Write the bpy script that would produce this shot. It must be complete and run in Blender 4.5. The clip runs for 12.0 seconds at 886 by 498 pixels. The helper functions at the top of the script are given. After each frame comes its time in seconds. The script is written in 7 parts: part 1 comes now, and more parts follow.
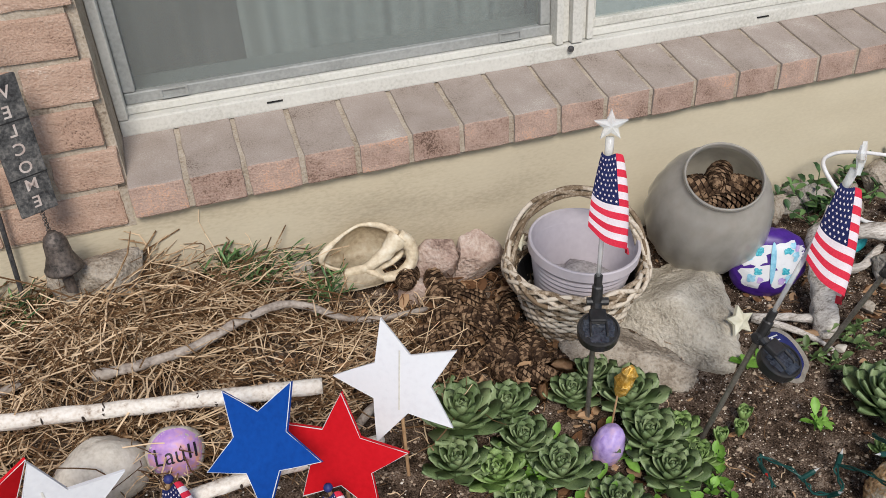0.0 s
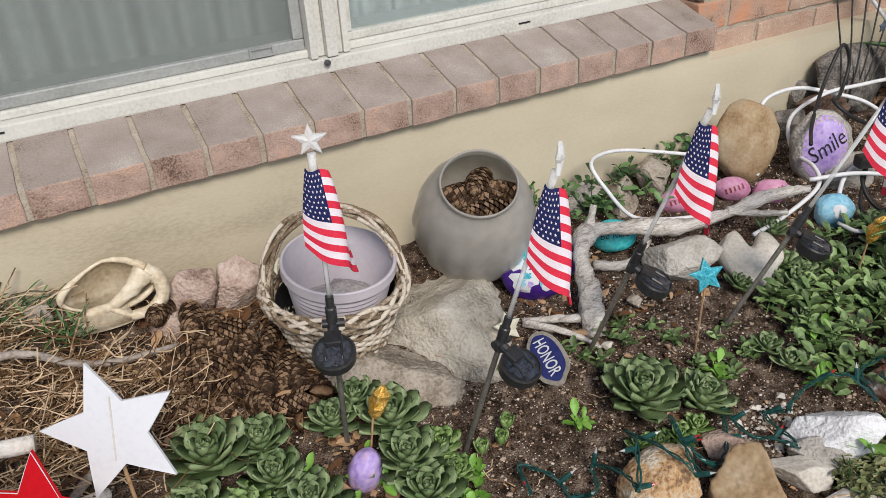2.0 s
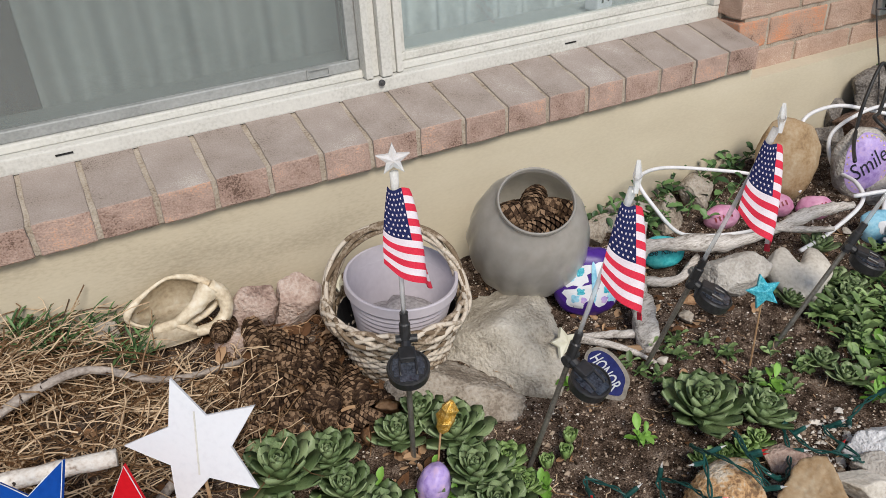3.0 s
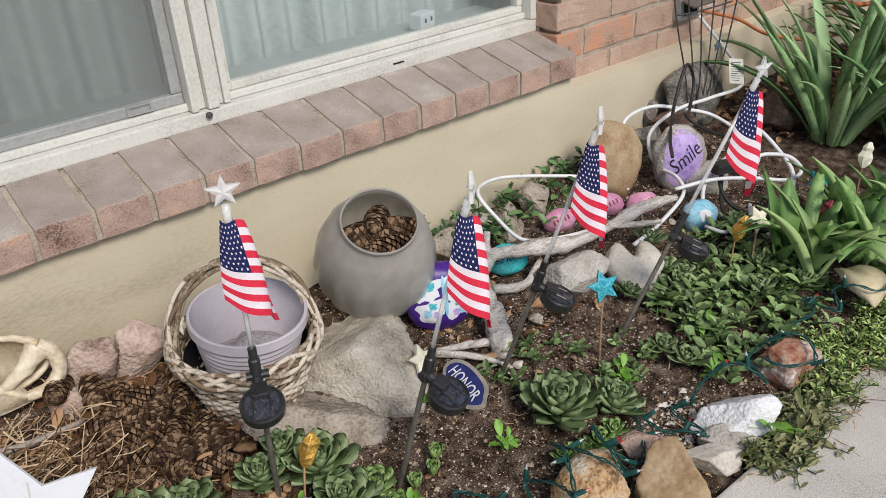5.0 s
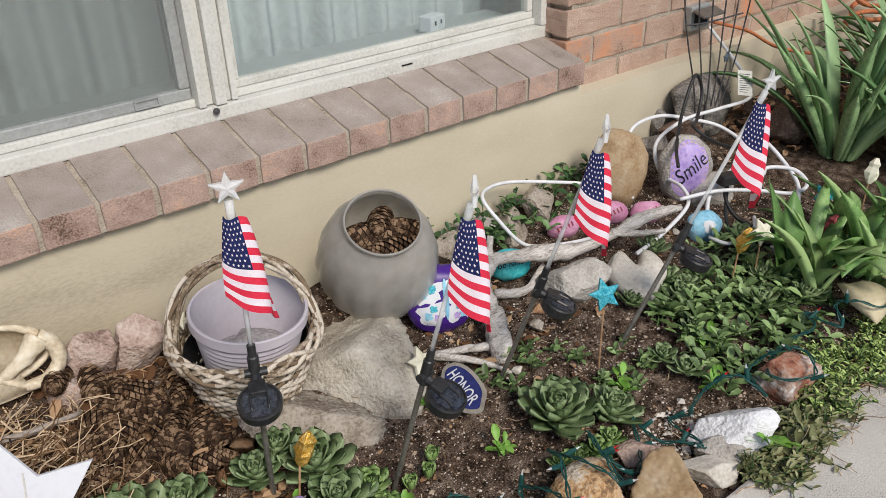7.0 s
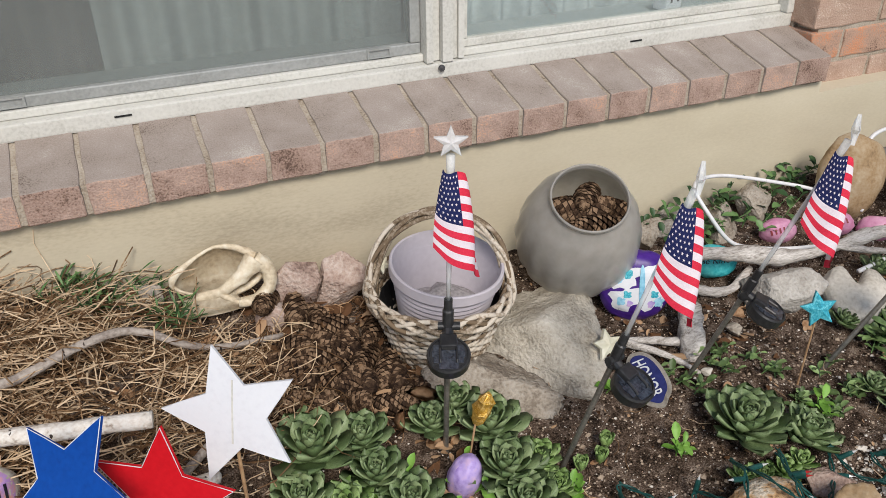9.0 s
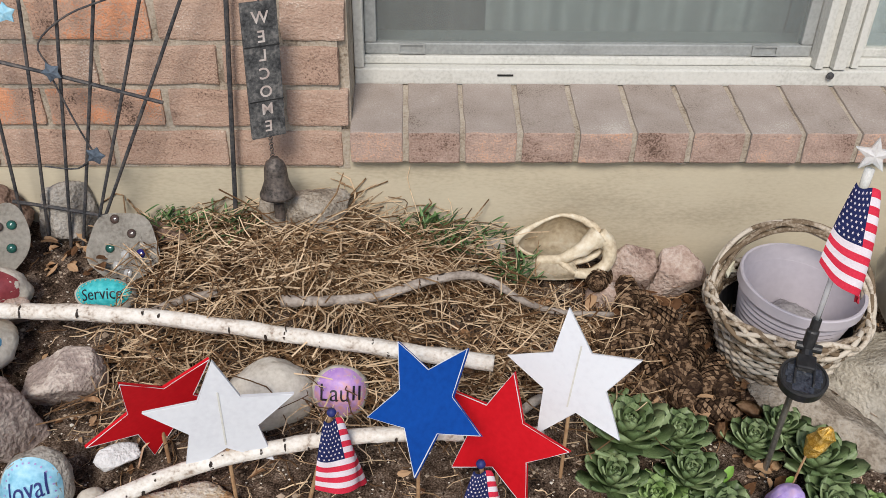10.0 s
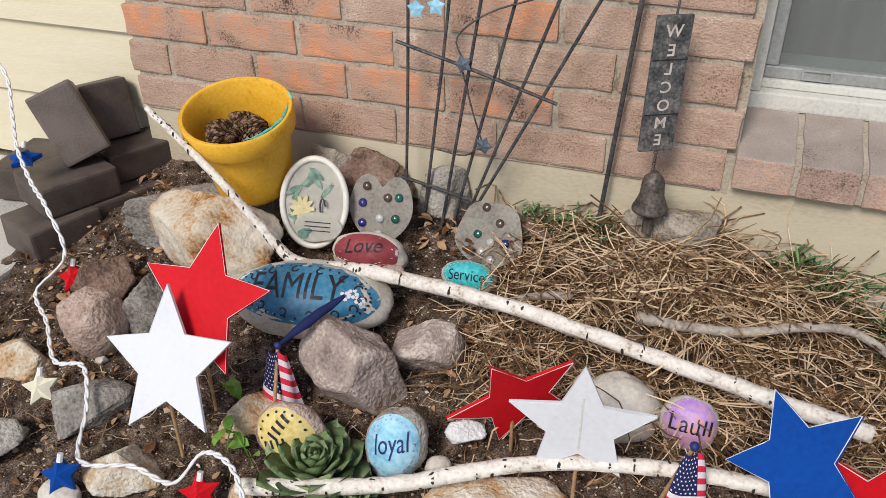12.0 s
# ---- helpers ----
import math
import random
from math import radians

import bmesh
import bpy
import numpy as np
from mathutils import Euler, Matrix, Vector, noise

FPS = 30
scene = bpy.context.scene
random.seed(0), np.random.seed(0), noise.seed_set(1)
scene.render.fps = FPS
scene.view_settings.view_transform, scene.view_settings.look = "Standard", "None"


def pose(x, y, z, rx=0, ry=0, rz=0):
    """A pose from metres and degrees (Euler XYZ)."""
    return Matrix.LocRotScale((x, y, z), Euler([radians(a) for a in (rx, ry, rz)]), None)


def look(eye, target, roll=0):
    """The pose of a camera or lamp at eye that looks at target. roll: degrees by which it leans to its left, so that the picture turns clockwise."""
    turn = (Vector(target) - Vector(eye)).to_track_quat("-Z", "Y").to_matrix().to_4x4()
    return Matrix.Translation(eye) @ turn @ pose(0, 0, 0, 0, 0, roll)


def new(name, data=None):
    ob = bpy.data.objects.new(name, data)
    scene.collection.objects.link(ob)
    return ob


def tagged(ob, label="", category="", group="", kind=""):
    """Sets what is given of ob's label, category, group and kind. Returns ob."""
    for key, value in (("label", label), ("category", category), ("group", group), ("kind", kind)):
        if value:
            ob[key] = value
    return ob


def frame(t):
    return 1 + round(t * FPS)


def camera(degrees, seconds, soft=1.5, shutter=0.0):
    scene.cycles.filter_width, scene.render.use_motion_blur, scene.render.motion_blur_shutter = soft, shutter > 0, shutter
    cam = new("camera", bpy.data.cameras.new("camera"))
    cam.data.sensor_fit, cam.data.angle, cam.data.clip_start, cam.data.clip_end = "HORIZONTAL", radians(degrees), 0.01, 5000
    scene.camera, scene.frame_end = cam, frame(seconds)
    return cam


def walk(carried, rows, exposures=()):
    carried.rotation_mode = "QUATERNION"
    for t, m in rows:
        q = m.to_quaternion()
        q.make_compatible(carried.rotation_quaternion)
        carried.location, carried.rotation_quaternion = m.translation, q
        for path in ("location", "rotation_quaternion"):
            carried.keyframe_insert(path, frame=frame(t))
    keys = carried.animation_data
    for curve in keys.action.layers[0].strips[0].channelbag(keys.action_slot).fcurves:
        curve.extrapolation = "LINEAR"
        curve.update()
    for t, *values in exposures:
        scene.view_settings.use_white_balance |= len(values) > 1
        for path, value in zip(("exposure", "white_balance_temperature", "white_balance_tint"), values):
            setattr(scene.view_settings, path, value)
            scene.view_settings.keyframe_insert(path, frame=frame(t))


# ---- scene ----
cam = camera(57.29, 12.0, 0.4)
ROWS = [
    (0.0, 0.1473, -1.351, 0.9344, 57.36, 3.08, -18.94),
    (0.5, 0.2384, -1.3575, 0.9295, 57.21, 2.99, -25.26),
    (1.0, 0.3257, -1.382, 0.9189, 57.17, 2.85, -29.21),
    (1.5, 0.3997, -1.4093, 0.9039, 57.44, 2.71, -29.72),
    (2.0, 0.383, -1.399, 0.8988, 58.07, 2.67, -28.04),
    (2.5, 0.2961, -1.37, 0.9171, 58.98, 2.86, -26.83),
    (4.5, 0.279, -1.3655, 0.905, 60.31, 3.02, -36.85),
    (5.0, 0.3047, -1.3736, 0.9062, 60.33, 2.95, -39.56),
    (5.5, 0.313, -1.3806, 0.9066, 60.56, 2.83, -41.39),
    (6.0, 0.3196, -1.3866, 0.9053, 60.6, 2.55, -41.91),
    (6.5, 0.324, -1.3856, 0.9043, 60.52, 2.04, -41.01),
    (7.0, 0.3072, -1.3753, 0.9067, 60.56, 1.56, -38.44),
    (9.0, 0.2762, -1.3515, 0.8959, 59.03, 0.45, -23.21),
    (9.5, 0.1924, -1.3298, 0.8947, 58.4, 0.1, -13.39),
    (10.0, 0.115, -1.3299, 0.8835, 58.12, -0.96, -1.75),
    (10.5, 0.0597, -1.3295, 0.8872, 57.65, -1.1, 8.99),
    (11.0, -0.0243, -1.3455, 0.8934, 57.73, -1.76, 16.2),
    (11.5, -0.0271, -1.3389, 0.8889, 58.1, -0.4, 21.7),
    (12.0, -0.0289, -1.3381, 0.8888, 58.32, 0.41, 20.17),
]
EXPOSURE = [(0.0, 0.28, 6480, 10), (12.0, 0.28, 6480, 10)]
walk(cam, [(t, pose(*row)) for t, *row in ROWS], EXPOSURE)

# ---- light ----
world = bpy.data.worlds.new("sky")
scene.world = world
world.use_nodes = True
wn = world.node_tree
sky = wn.nodes.new("ShaderNodeTexSky")
sky.sky_type, sky.sun_disc = "NISHITA", False
SUN_UP, SUN_ROUND = radians(44), radians(190)
sky.sun_elevation, sky.sun_rotation = SUN_UP, SUN_ROUND
wn.links.new(sky.outputs[0], wn.nodes["Background"].inputs[0])
wn.nodes["Background"].inputs[1].default_value = 0.088
sun = new("sun", bpy.data.lights.new("sun", "SUN"))
sun.data.energy, sun.data.angle, sun.data.color = 2.45, radians(20), (1.0, 0.94, 0.86)
sun.matrix_world = look((0.1, -3.0, 3.0), (0.6, 0.0, 0.0))


# ---- materials ----
def mat(name, stops, rough=0.8, scale=12.0, fine=90.0, bump=0.3, metal=0.0, per_object=0.0, island=0.0, spec=0.3,
        coat=0.0, streak=None, dist=0.004, spread=0.13, fine_share=0.5):
    """A procedural surface: stops are colours along a two-scale noise; bump is fine relief."""
    m = bpy.data.materials.new(name)
    m.use_nodes = True
    nt = m.node_tree
    n, l = nt.nodes, nt.links
    p = n["Principled BSDF"]
    spec = min(spec, 0.12) if rough >= 0.8 else spec
    p.inputs["Roughness"].default_value, p.inputs["Metallic"].default_value = rough, metal
    p.inputs["Specular IOR Level"].default_value, p.inputs["Coat Weight"].default_value = spec, coat
    co = n.new("ShaderNodeTexCoord")
    mp = n.new("ShaderNodeMapping")
    mp.inputs["Scale"].default_value = streak or (1, 1, 1)
    info = n.new("ShaderNodeObjectInfo")
    l.new(co.outputs["Object"], mp.inputs["Vector"])
    off = n.new("ShaderNodeVectorMath")
    off.operation = "ADD"
    mul = n.new("ShaderNodeMath")
    mul.operation, mul.inputs[1].default_value = "MULTIPLY", 37.0
    l.new(info.outputs["Random"], mul.inputs[0])
    l.new(mp.outputs[0], off.inputs[0])
    l.new(mul.outputs[0], off.inputs[1])
    a, b = n.new("ShaderNodeTexNoise"), n.new("ShaderNodeTexNoise")
    a.inputs["Scale"].default_value, a.inputs["Detail"].default_value = scale, 5
    b.inputs["Scale"].default_value, b.inputs["Detail"].default_value = fine, 4
    for x in (a, b):
        l.new(off.outputs[0], x.inputs["Vector"])
    mx = n.new("ShaderNodeMix")
    mx.inputs[0].default_value = fine_share
    l.new(a.outputs[0], mx.inputs[2])
    l.new(b.outputs[0], mx.inputs[3])
    fac = mx.outputs[0]
    for amount, source in ((per_object, info.outputs["Random"]), (island, None)):
        if amount:
            if source is None:
                geo = n.new("ShaderNodeNewGeometry")
                source = geo.outputs["Random Per Island"]
            sub = n.new("ShaderNodeMath")
            sub.operation, sub.inputs[1].default_value, sub.inputs[2].default_value = "MULTIPLY_ADD", amount, -amount / 2
            l.new(source, sub.inputs[0])
            add = n.new("ShaderNodeMath")
            add.operation = "ADD"
            l.new(fac, add.inputs[0])
            l.new(sub.outputs[0], add.inputs[1])
            fac = add.outputs[0]
    ramp = n.new("ShaderNodeValToRGB")
    e = ramp.color_ramp.elements
    lo, hi = 0.5 - spread, 0.5 + spread
    while len(e) < len(stops):
        e.new(0.5)
    for i, c in enumerate(stops):
        e[i].position = lo + (hi - lo) * i / max(1, len(stops) - 1)
        e[i].color = (*c, 1)
    l.new(fac, ramp.inputs[0])
    l.new(ramp.outputs[0], p.inputs["Base Color"])
    if bump:
        bp = n.new("ShaderNodeBump")
        bp.inputs["Strength"].default_value, bp.inputs["Distance"].default_value = bump, dist
        l.new(mx.outputs[0], bp.inputs["Height"])
        l.new(bp.outputs[0], p.inputs["Normal"])
    return m


def glassy(name, colour, rough=0.05, clear=0.8, gloss=0.12, dust=(0.5, 0.5, 0.5), vary=0.3):
    """Thin see-through sheet: part open, part dusty, with a glossy face."""
    m = bpy.data.materials.new(name)
    m.use_nodes = True
    n, l = m.node_tree.nodes, m.node_tree.links
    n.remove(n["Principled BSDF"])
    tr, df, gl = n.new("ShaderNodeBsdfTransparent"), n.new("ShaderNodeBsdfDiffuse"), n.new("ShaderNodeBsdfGlossy")
    tr.inputs[0].default_value, df.inputs[0].default_value = (*colour, 1), (*dust, 1)
    gl.inputs["Roughness"].default_value = rough
    a, b = n.new("ShaderNodeMixShader"), n.new("ShaderNodeMixShader")
    nz, rp = n.new("ShaderNodeTexNoise"), n.new("ShaderNodeMapRange")
    nz.inputs["Scale"].default_value = 9
    nz.inputs["Detail"].default_value = 6
    rp.inputs[3].default_value, rp.inputs[4].default_value = (1 - clear) * (1 - vary), min(1.0, (1 - clear) * (1 + vary))
    l.new(nz.outputs[0], rp.inputs[0])
    l.new(rp.outputs[0], a.inputs[0])
    l.new(tr.outputs[0], a.inputs[1])
    l.new(df.outputs[0], a.inputs[2])
    lw, pw, ma = n.new("ShaderNodeLayerWeight"), n.new("ShaderNodeMath"), n.new("ShaderNodeMath")
    lw.inputs[0].default_value = 0.5
    pw.operation, pw.inputs[1].default_value = "POWER", 4.5
    ma.operation, ma.inputs[1].default_value, ma.inputs[2].default_value = "MULTIPLY_ADD", 0.7, 0.025 + 0.1 * gloss
    l.new(lw.outputs["Facing"], pw.inputs[0])
    l.new(pw.outputs[0], ma.inputs[0])
    l.new(ma.outputs[0], b.inputs[0])
    l.new(a.outputs[0], b.inputs[1])
    l.new(gl.outputs[0], b.inputs[2])
    l.new(b.outputs[0], n["Material Output"].inputs[0])
    return m


M = {
    "brick": mat("brick", [(0.10, 0.065, 0.05), (0.40, 0.265, 0.20), (0.47, 0.325, 0.25), (0.52, 0.375, 0.295), (0.72, 0.62, 0.53)], 0.92, 12, 300, 1.0, per_object=0.08, dist=0.006, spread=0.2, fine_share=0.5),
    "brickorange": mat("orange_patched_brick", [(0.10, 0.065, 0.05), (0.40, 0.26, 0.195), (0.48, 0.32, 0.24), (0.60, 0.27, 0.15), (0.68, 0.34, 0.20)], 0.92, 14, 300, 1.0, dist=0.006, spread=0.15, fine_share=0.4),
    "sill": mat("sill_brick", [(0.15, 0.11, 0.09), (0.30, 0.25, 0.215), (0.345, 0.29, 0.255), (0.385, 0.33, 0.295), (0.50, 0.455, 0.41)], 0.9, 14, 380, 0.5, per_object=0.09, spread=0.2, fine_share=0.5),
    "sillfront": mat("sill_brick_front", [(0.14, 0.09, 0.07), (0.33, 0.225, 0.18), (0.40, 0.285, 0.235), (0.47, 0.34, 0.28), (0.6, 0.36, 0.25)], 0.92, 20, 300, 1.0, per_object=0.1, dist=0.0045, spread=0.17),
    "mortar": mat("mortar", [(0.2, 0.155, 0.115), (0.36, 0.30, 0.235), (0.43, 0.37, 0.30), (0.5, 0.44, 0.37)], 0.95, 20, 240, 1.0, spread=0.16),
    "cream": mat("cream_painted_concrete", [(0.38, 0.325, 0.235), (0.53, 0.465, 0.345), (0.585, 0.52, 0.39), (0.63, 0.565, 0.435)], 0.8, 3.2, 150, 0.35, spread=0.20, fine_share=0.22, streak=(0.6, 1, 1.6)),
    "siding": mat("cream_siding", [(0.66, 0.6, 0.43), (0.72, 0.66, 0.5)], 0.6, 8, 100, 0.3, streak=(0.4, 1, 6)),
    "frame": mat("weathered_white_aluminium", [(0.44, 0.43, 0.385), (0.60, 0.59, 0.545), (0.67, 0.66, 0.61)], 0.5, 9, 160, 0.15, spread=0.2),
    "sash": mat("grey_aluminium", [(0.3, 0.31, 0.3), (0.42, 0.43, 0.42)], 0.45, 11, 140, 0.2, metal=0.3),
    "dark": mat("black_gap", [(0.02, 0.02, 0.02), (0.035, 0.035, 0.035)], 0.9, 10, 50, 0),
    "room": mat("room_wall", [(0.22, 0.24, 0.23), (0.28, 0.3, 0.29)], 0.9, 3, 30, 0),
    "curtain": mat("pale_curtain", [(0.42, 0.47, 0.475), (0.56, 0.605, 0.605)], 0.9, 5, 60, 0.1),
    "browncurtain": mat("brown_curtain", [(0.085, 0.075, 0.068), (0.14, 0.125, 0.113)], 0.9, 5, 60, 0.1),
    "concrete": mat("pavement_concrete", [(0.26, 0.24, 0.215), (0.51, 0.48, 0.435), (0.57, 0.54, 0.495), (0.74, 0.71, 0.66)], 0.9, 5, 420, 0.14, spread=0.15, fine_share=0.68),
    "soil": mat("dark_soil", [(0.015, 0.0095, 0.0065), (0.068, 0.045, 0.031), (0.16, 0.112, 0.083), (0.33, 0.26, 0.205)], 0.95, 40, 380, 1.0, dist=0.014),
    "grit": mat("grit", [(0.13, 0.09, 0.065), (0.38, 0.31, 0.24), (0.72, 0.67, 0.60)], 0.9, 20, 90, 0.3, island=0.7),
    "straw": mat("dry_straw", [(0.13, 0.07, 0.032), (0.36, 0.23, 0.125), (0.70, 0.53, 0.35)], 0.7, 20, 120, 0.2, island=0.7),
    "litter": mat("dry_leaves", [(0.12, 0.06, 0.03), (0.28, 0.155, 0.08), (0.45, 0.29, 0.17)], 0.8, 25, 120, 0.4, island=0.6),
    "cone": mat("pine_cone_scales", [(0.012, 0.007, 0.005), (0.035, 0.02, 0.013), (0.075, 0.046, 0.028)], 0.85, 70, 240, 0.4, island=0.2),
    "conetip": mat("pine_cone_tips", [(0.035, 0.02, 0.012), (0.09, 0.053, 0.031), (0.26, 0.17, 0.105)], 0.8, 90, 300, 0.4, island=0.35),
    "birch": mat("white_birch_bark", [(0.3, 0.23, 0.18), (0.66, 0.6, 0.53), (0.77, 0.73, 0.67), (0.82, 0.79, 0.74)], 0.75, 40, 160, 0.8, spread=0.2),
    "scar": mat("bark_scar", [(0.06, 0.05, 0.045), (0.13, 0.1, 0.085)], 0.9, 40, 120, 0.5),
    "twig": mat("grey_bark", [(0.2, 0.165, 0.14), (0.35, 0.3, 0.26), (0.46, 0.41, 0.36)], 0.85, 30, 160, 0.8),
    "drift": mat("grey_driftwood", [(0.24, 0.21, 0.18), (0.50, 0.46, 0.42), (0.68, 0.64, 0.60)], 0.8, 30, 140, 1.0, streak=(0.5, 2.5, 2.5)),
    "wicker": mat("grey_brown_wicker", [(0.17, 0.12, 0.075), (0.39, 0.315, 0.235), (0.60, 0.53, 0.44)], 0.75, 30, 200, 0.5, per_object=0.35),
    "lilacpot": mat("lilac_grey_plastic", [(0.5, 0.46, 0.5), (0.56, 0.52, 0.56)], 0.45, 9, 90, 0.05),
    "ash": mat("grey_gravel", [(0.25, 0.23, 0.23), (0.45, 0.42, 0.42)], 0.95, 40, 160, 0.9),
    "yellow": mat("yellow_plastic", [(0.42, 0.23, 0.04), (0.74, 0.40, 0.03), (0.80, 0.46, 0.045), (0.84, 0.52, 0.08)], 0.48, 24, 140, 0.15, spread=0.22),
    "tealpaint": mat("teal_paint", [(0.02, 0.3, 0.34), (0.05, 0.48, 0.52), (0.12, 0.6, 0.62)], 0.5, 25, 130, 0.2),
    "white": mat("white_paint", [(0.62, 0.63, 0.67), (0.68, 0.695, 0.73), (0.70, 0.715, 0.75)], 0.5, 9, 120, 0.12, spread=0.2),
    "red": mat("red_paint", [(0.5, 0.006, 0.012), (0.57, 0.008, 0.016), (0.63, 0.012, 0.02)], 0.5, 9, 120, 0.12, spread=0.2, spec=0.15),
    "blue": mat("blue_paint", [(0.002, 0.043, 0.24), (0.003, 0.056, 0.30), (0.004, 0.07, 0.36)], 0.5, 9, 120, 0.12, spread=0.2, spec=0.15),
    "navy": mat("navy_cloth", [(0.012, 0.016, 0.07), (0.02, 0.027, 0.10)], 0.8, 30, 400, 0.3),
    "flagred": mat("red_cloth", [(0.58, 0.02, 0.05), (0.72, 0.035, 0.075)], 0.75, 30, 400, 0.3),
    "flagwhite": mat("white_cloth", [(0.70, 0.62, 0.67), (0.80, 0.73, 0.78)], 0.75, 30, 400, 0.3),
    "black": mat("black_plastic", [(0.012, 0.012, 0.013), (0.03, 0.03, 0.032)], 0.4, 20, 160, 0.15, spec=0.5),
    "panel": mat("solar_cells", [(0.01, 0.013, 0.02), (0.06, 0.07, 0.09)], 0.2, 90, 260, 0.05, spec=0.6),
    "steel": mat("dull_steel", [(0.16, 0.15, 0.13), (0.3, 0.28, 0.25)], 0.45, 30, 200, 0.2, metal=0.7),
    "iron": mat("dark_iron", [(0.035, 0.036, 0.04), (0.08, 0.08, 0.085), (0.14, 0.12, 0.11)], 0.6, 40, 200, 0.5, metal=0.4),
    "ironleaf": mat("blue_grey_iron", [(0.08, 0.1, 0.13), (0.16, 0.2, 0.25)], 0.5, 40, 200, 0.4, metal=0.4),
    "plaque": mat("dark_slate_plaque", [(0.03, 0.03, 0.032), (0.09, 0.09, 0.09), (0.2, 0.19, 0.18)], 0.7, 40, 200, 0.6),
    "copper": mat("pinkish_letters", [(0.5, 0.4, 0.36), (0.66, 0.6, 0.56)], 0.6, 40, 100, 0.1),
    "bell": mat("bronze_bell", [(0.05, 0.045, 0.04), (0.12, 0.1, 0.09), (0.18, 0.15, 0.13)], 0.55, 40, 160, 0.4, metal=0.5),
    "shell": mat("cream_shell", [(0.5, 0.4, 0.27), (0.68, 0.58, 0.42), (0.77, 0.7, 0.56)], 0.5, 16, 100, 0.3),
    "gloves": mat("pale_resin", [(0.7, 0.66, 0.5), (0.82, 0.8, 0.66)], 0.4, 20, 100, 0.1),
    "rock": mat("tan_rock", [(0.22, 0.18, 0.14), (0.36, 0.31, 0.25), (0.43, 0.38, 0.32), (0.52, 0.45, 0.36)], 0.92, 24, 170, 1.0, per_object=0.12, dist=0.012, spread=0.15, fine_share=0.45),
    "greyrock": mat("grey_rock", [(0.24, 0.215, 0.185), (0.36, 0.33, 0.295), (0.44, 0.41, 0.37), (0.54, 0.51, 0.47)], 0.92, 24, 170, 1.0, per_object=0.12, dist=0.012, spread=0.15, fine_share=0.45),
    "orangerock": mat("ochre_rock", [(0.23, 0.14, 0.08), (0.52, 0.32, 0.16), (0.54, 0.44, 0.32), (0.64, 0.57, 0.47), (0.75, 0.70, 0.62)], 0.92, 22, 170, 1.0, per_object=0.1, dist=0.012, spread=0.16, fine_share=0.4),
    "boulder": mat("pale_tan_boulder", [(0.27, 0.235, 0.19), (0.45, 0.405, 0.335), (0.55, 0.505, 0.43), (0.64, 0.60, 0.53)], 0.92, 15, 170, 1.0, dist=0.014, spread=0.17, fine_share=0.4),
    "pinkrock": mat("pink_grey_rock", [(0.24, 0.165, 0.135), (0.40, 0.29, 0.24), (0.50, 0.385, 0.325), (0.60, 0.50, 0.44)], 0.92, 24, 170, 1.0, per_object=0.12, dist=0.012, spread=0.15, fine_share=0.45),
    "purplerock": mat("purple_grey_rock", [(0.20, 0.155, 0.14), (0.31, 0.25, 0.225), (0.40, 0.325, 0.29), (0.60, 0.52, 0.46)], 0.92, 24, 170, 1.0, per_object=0.12, dist=0.012, spread=0.15, fine_share=0.45),
    "darkrock": mat("dark_rock", [(0.11, 0.095, 0.085), (0.21, 0.19, 0.17), (0.30, 0.275, 0.25), (0.42, 0.39, 0.36)], 0.92, 24, 170, 1.0, per_object=0.12, dist=0.012, spread=0.15, fine_share=0.45),
    "brownrock": mat("brown_rock", [(0.10, 0.065, 0.05), (0.19, 0.125, 0.095), (0.26, 0.18, 0.14), (0.34, 0.25, 0.2)], 0.92, 24, 170, 1.0, per_object=0.12, dist=0.012, spread=0.15, fine_share=0.45),
    "tanstone": mat("smooth_ochre_stone", [(0.2, 0.13, 0.075), (0.33, 0.225, 0.125), (0.4, 0.3, 0.19), (0.46, 0.38, 0.27)], 0.8, 18, 140, 0.5, spread=0.18, fine_share=0.35),
    "rustrock": mat("cream_rock_with_rust", [(0.2, 0.08, 0.03), (0.45, 0.27, 0.13), (0.56, 0.47, 0.36), (0.6, 0.53, 0.43), (0.66, 0.6, 0.51), (0.7, 0.64, 0.56)], 0.9, 13, 150, 1.0, dist=0.012, spread=0.16, fine_share=0.25),
    "paleround": mat("pale_round_stone", [(0.40, 0.36, 0.30), (0.58, 0.54, 0.475), (0.69, 0.65, 0.585)], 0.85, 10, 150, 0.6, spread=0.18),
    "whiterock": mat("white_painted_stone", [(0.30, 0.285, 0.28), (0.68, 0.68, 0.69), (0.78, 0.78, 0.79), (0.82, 0.82, 0.84)], 0.8, 16, 150, 1.0, dist=0.012, spread=0.15, fine_share=0.4),
    "paver": mat("charcoal_paver", [(0.06, 0.046, 0.04), (0.10, 0.079, 0.068), (0.15, 0.12, 0.104)], 0.5, 16, 240, 0.35, per_object=0.25, spread=0.2, fine_share=0.35),
    "succulent": mat("succulent_leaf", [(0.10, 0.15, 0.06), (0.165, 0.235, 0.105), (0.25, 0.32, 0.16)], 0.42, 22, 120, 0.1, per_object=0.35),
    "succulentbright": mat("bright_succulent_leaf", [(0.13, 0.22, 0.06), (0.21, 0.32, 0.10), (0.3, 0.41, 0.17)], 0.42, 22, 120, 0.1, per_object=0.3),
    "leaf": mat("green_leaves", [(0.075, 0.12, 0.04), (0.145, 0.23, 0.08), (0.25, 0.36, 0.14)], 0.45, 20, 90, 0.2, island=0.6),
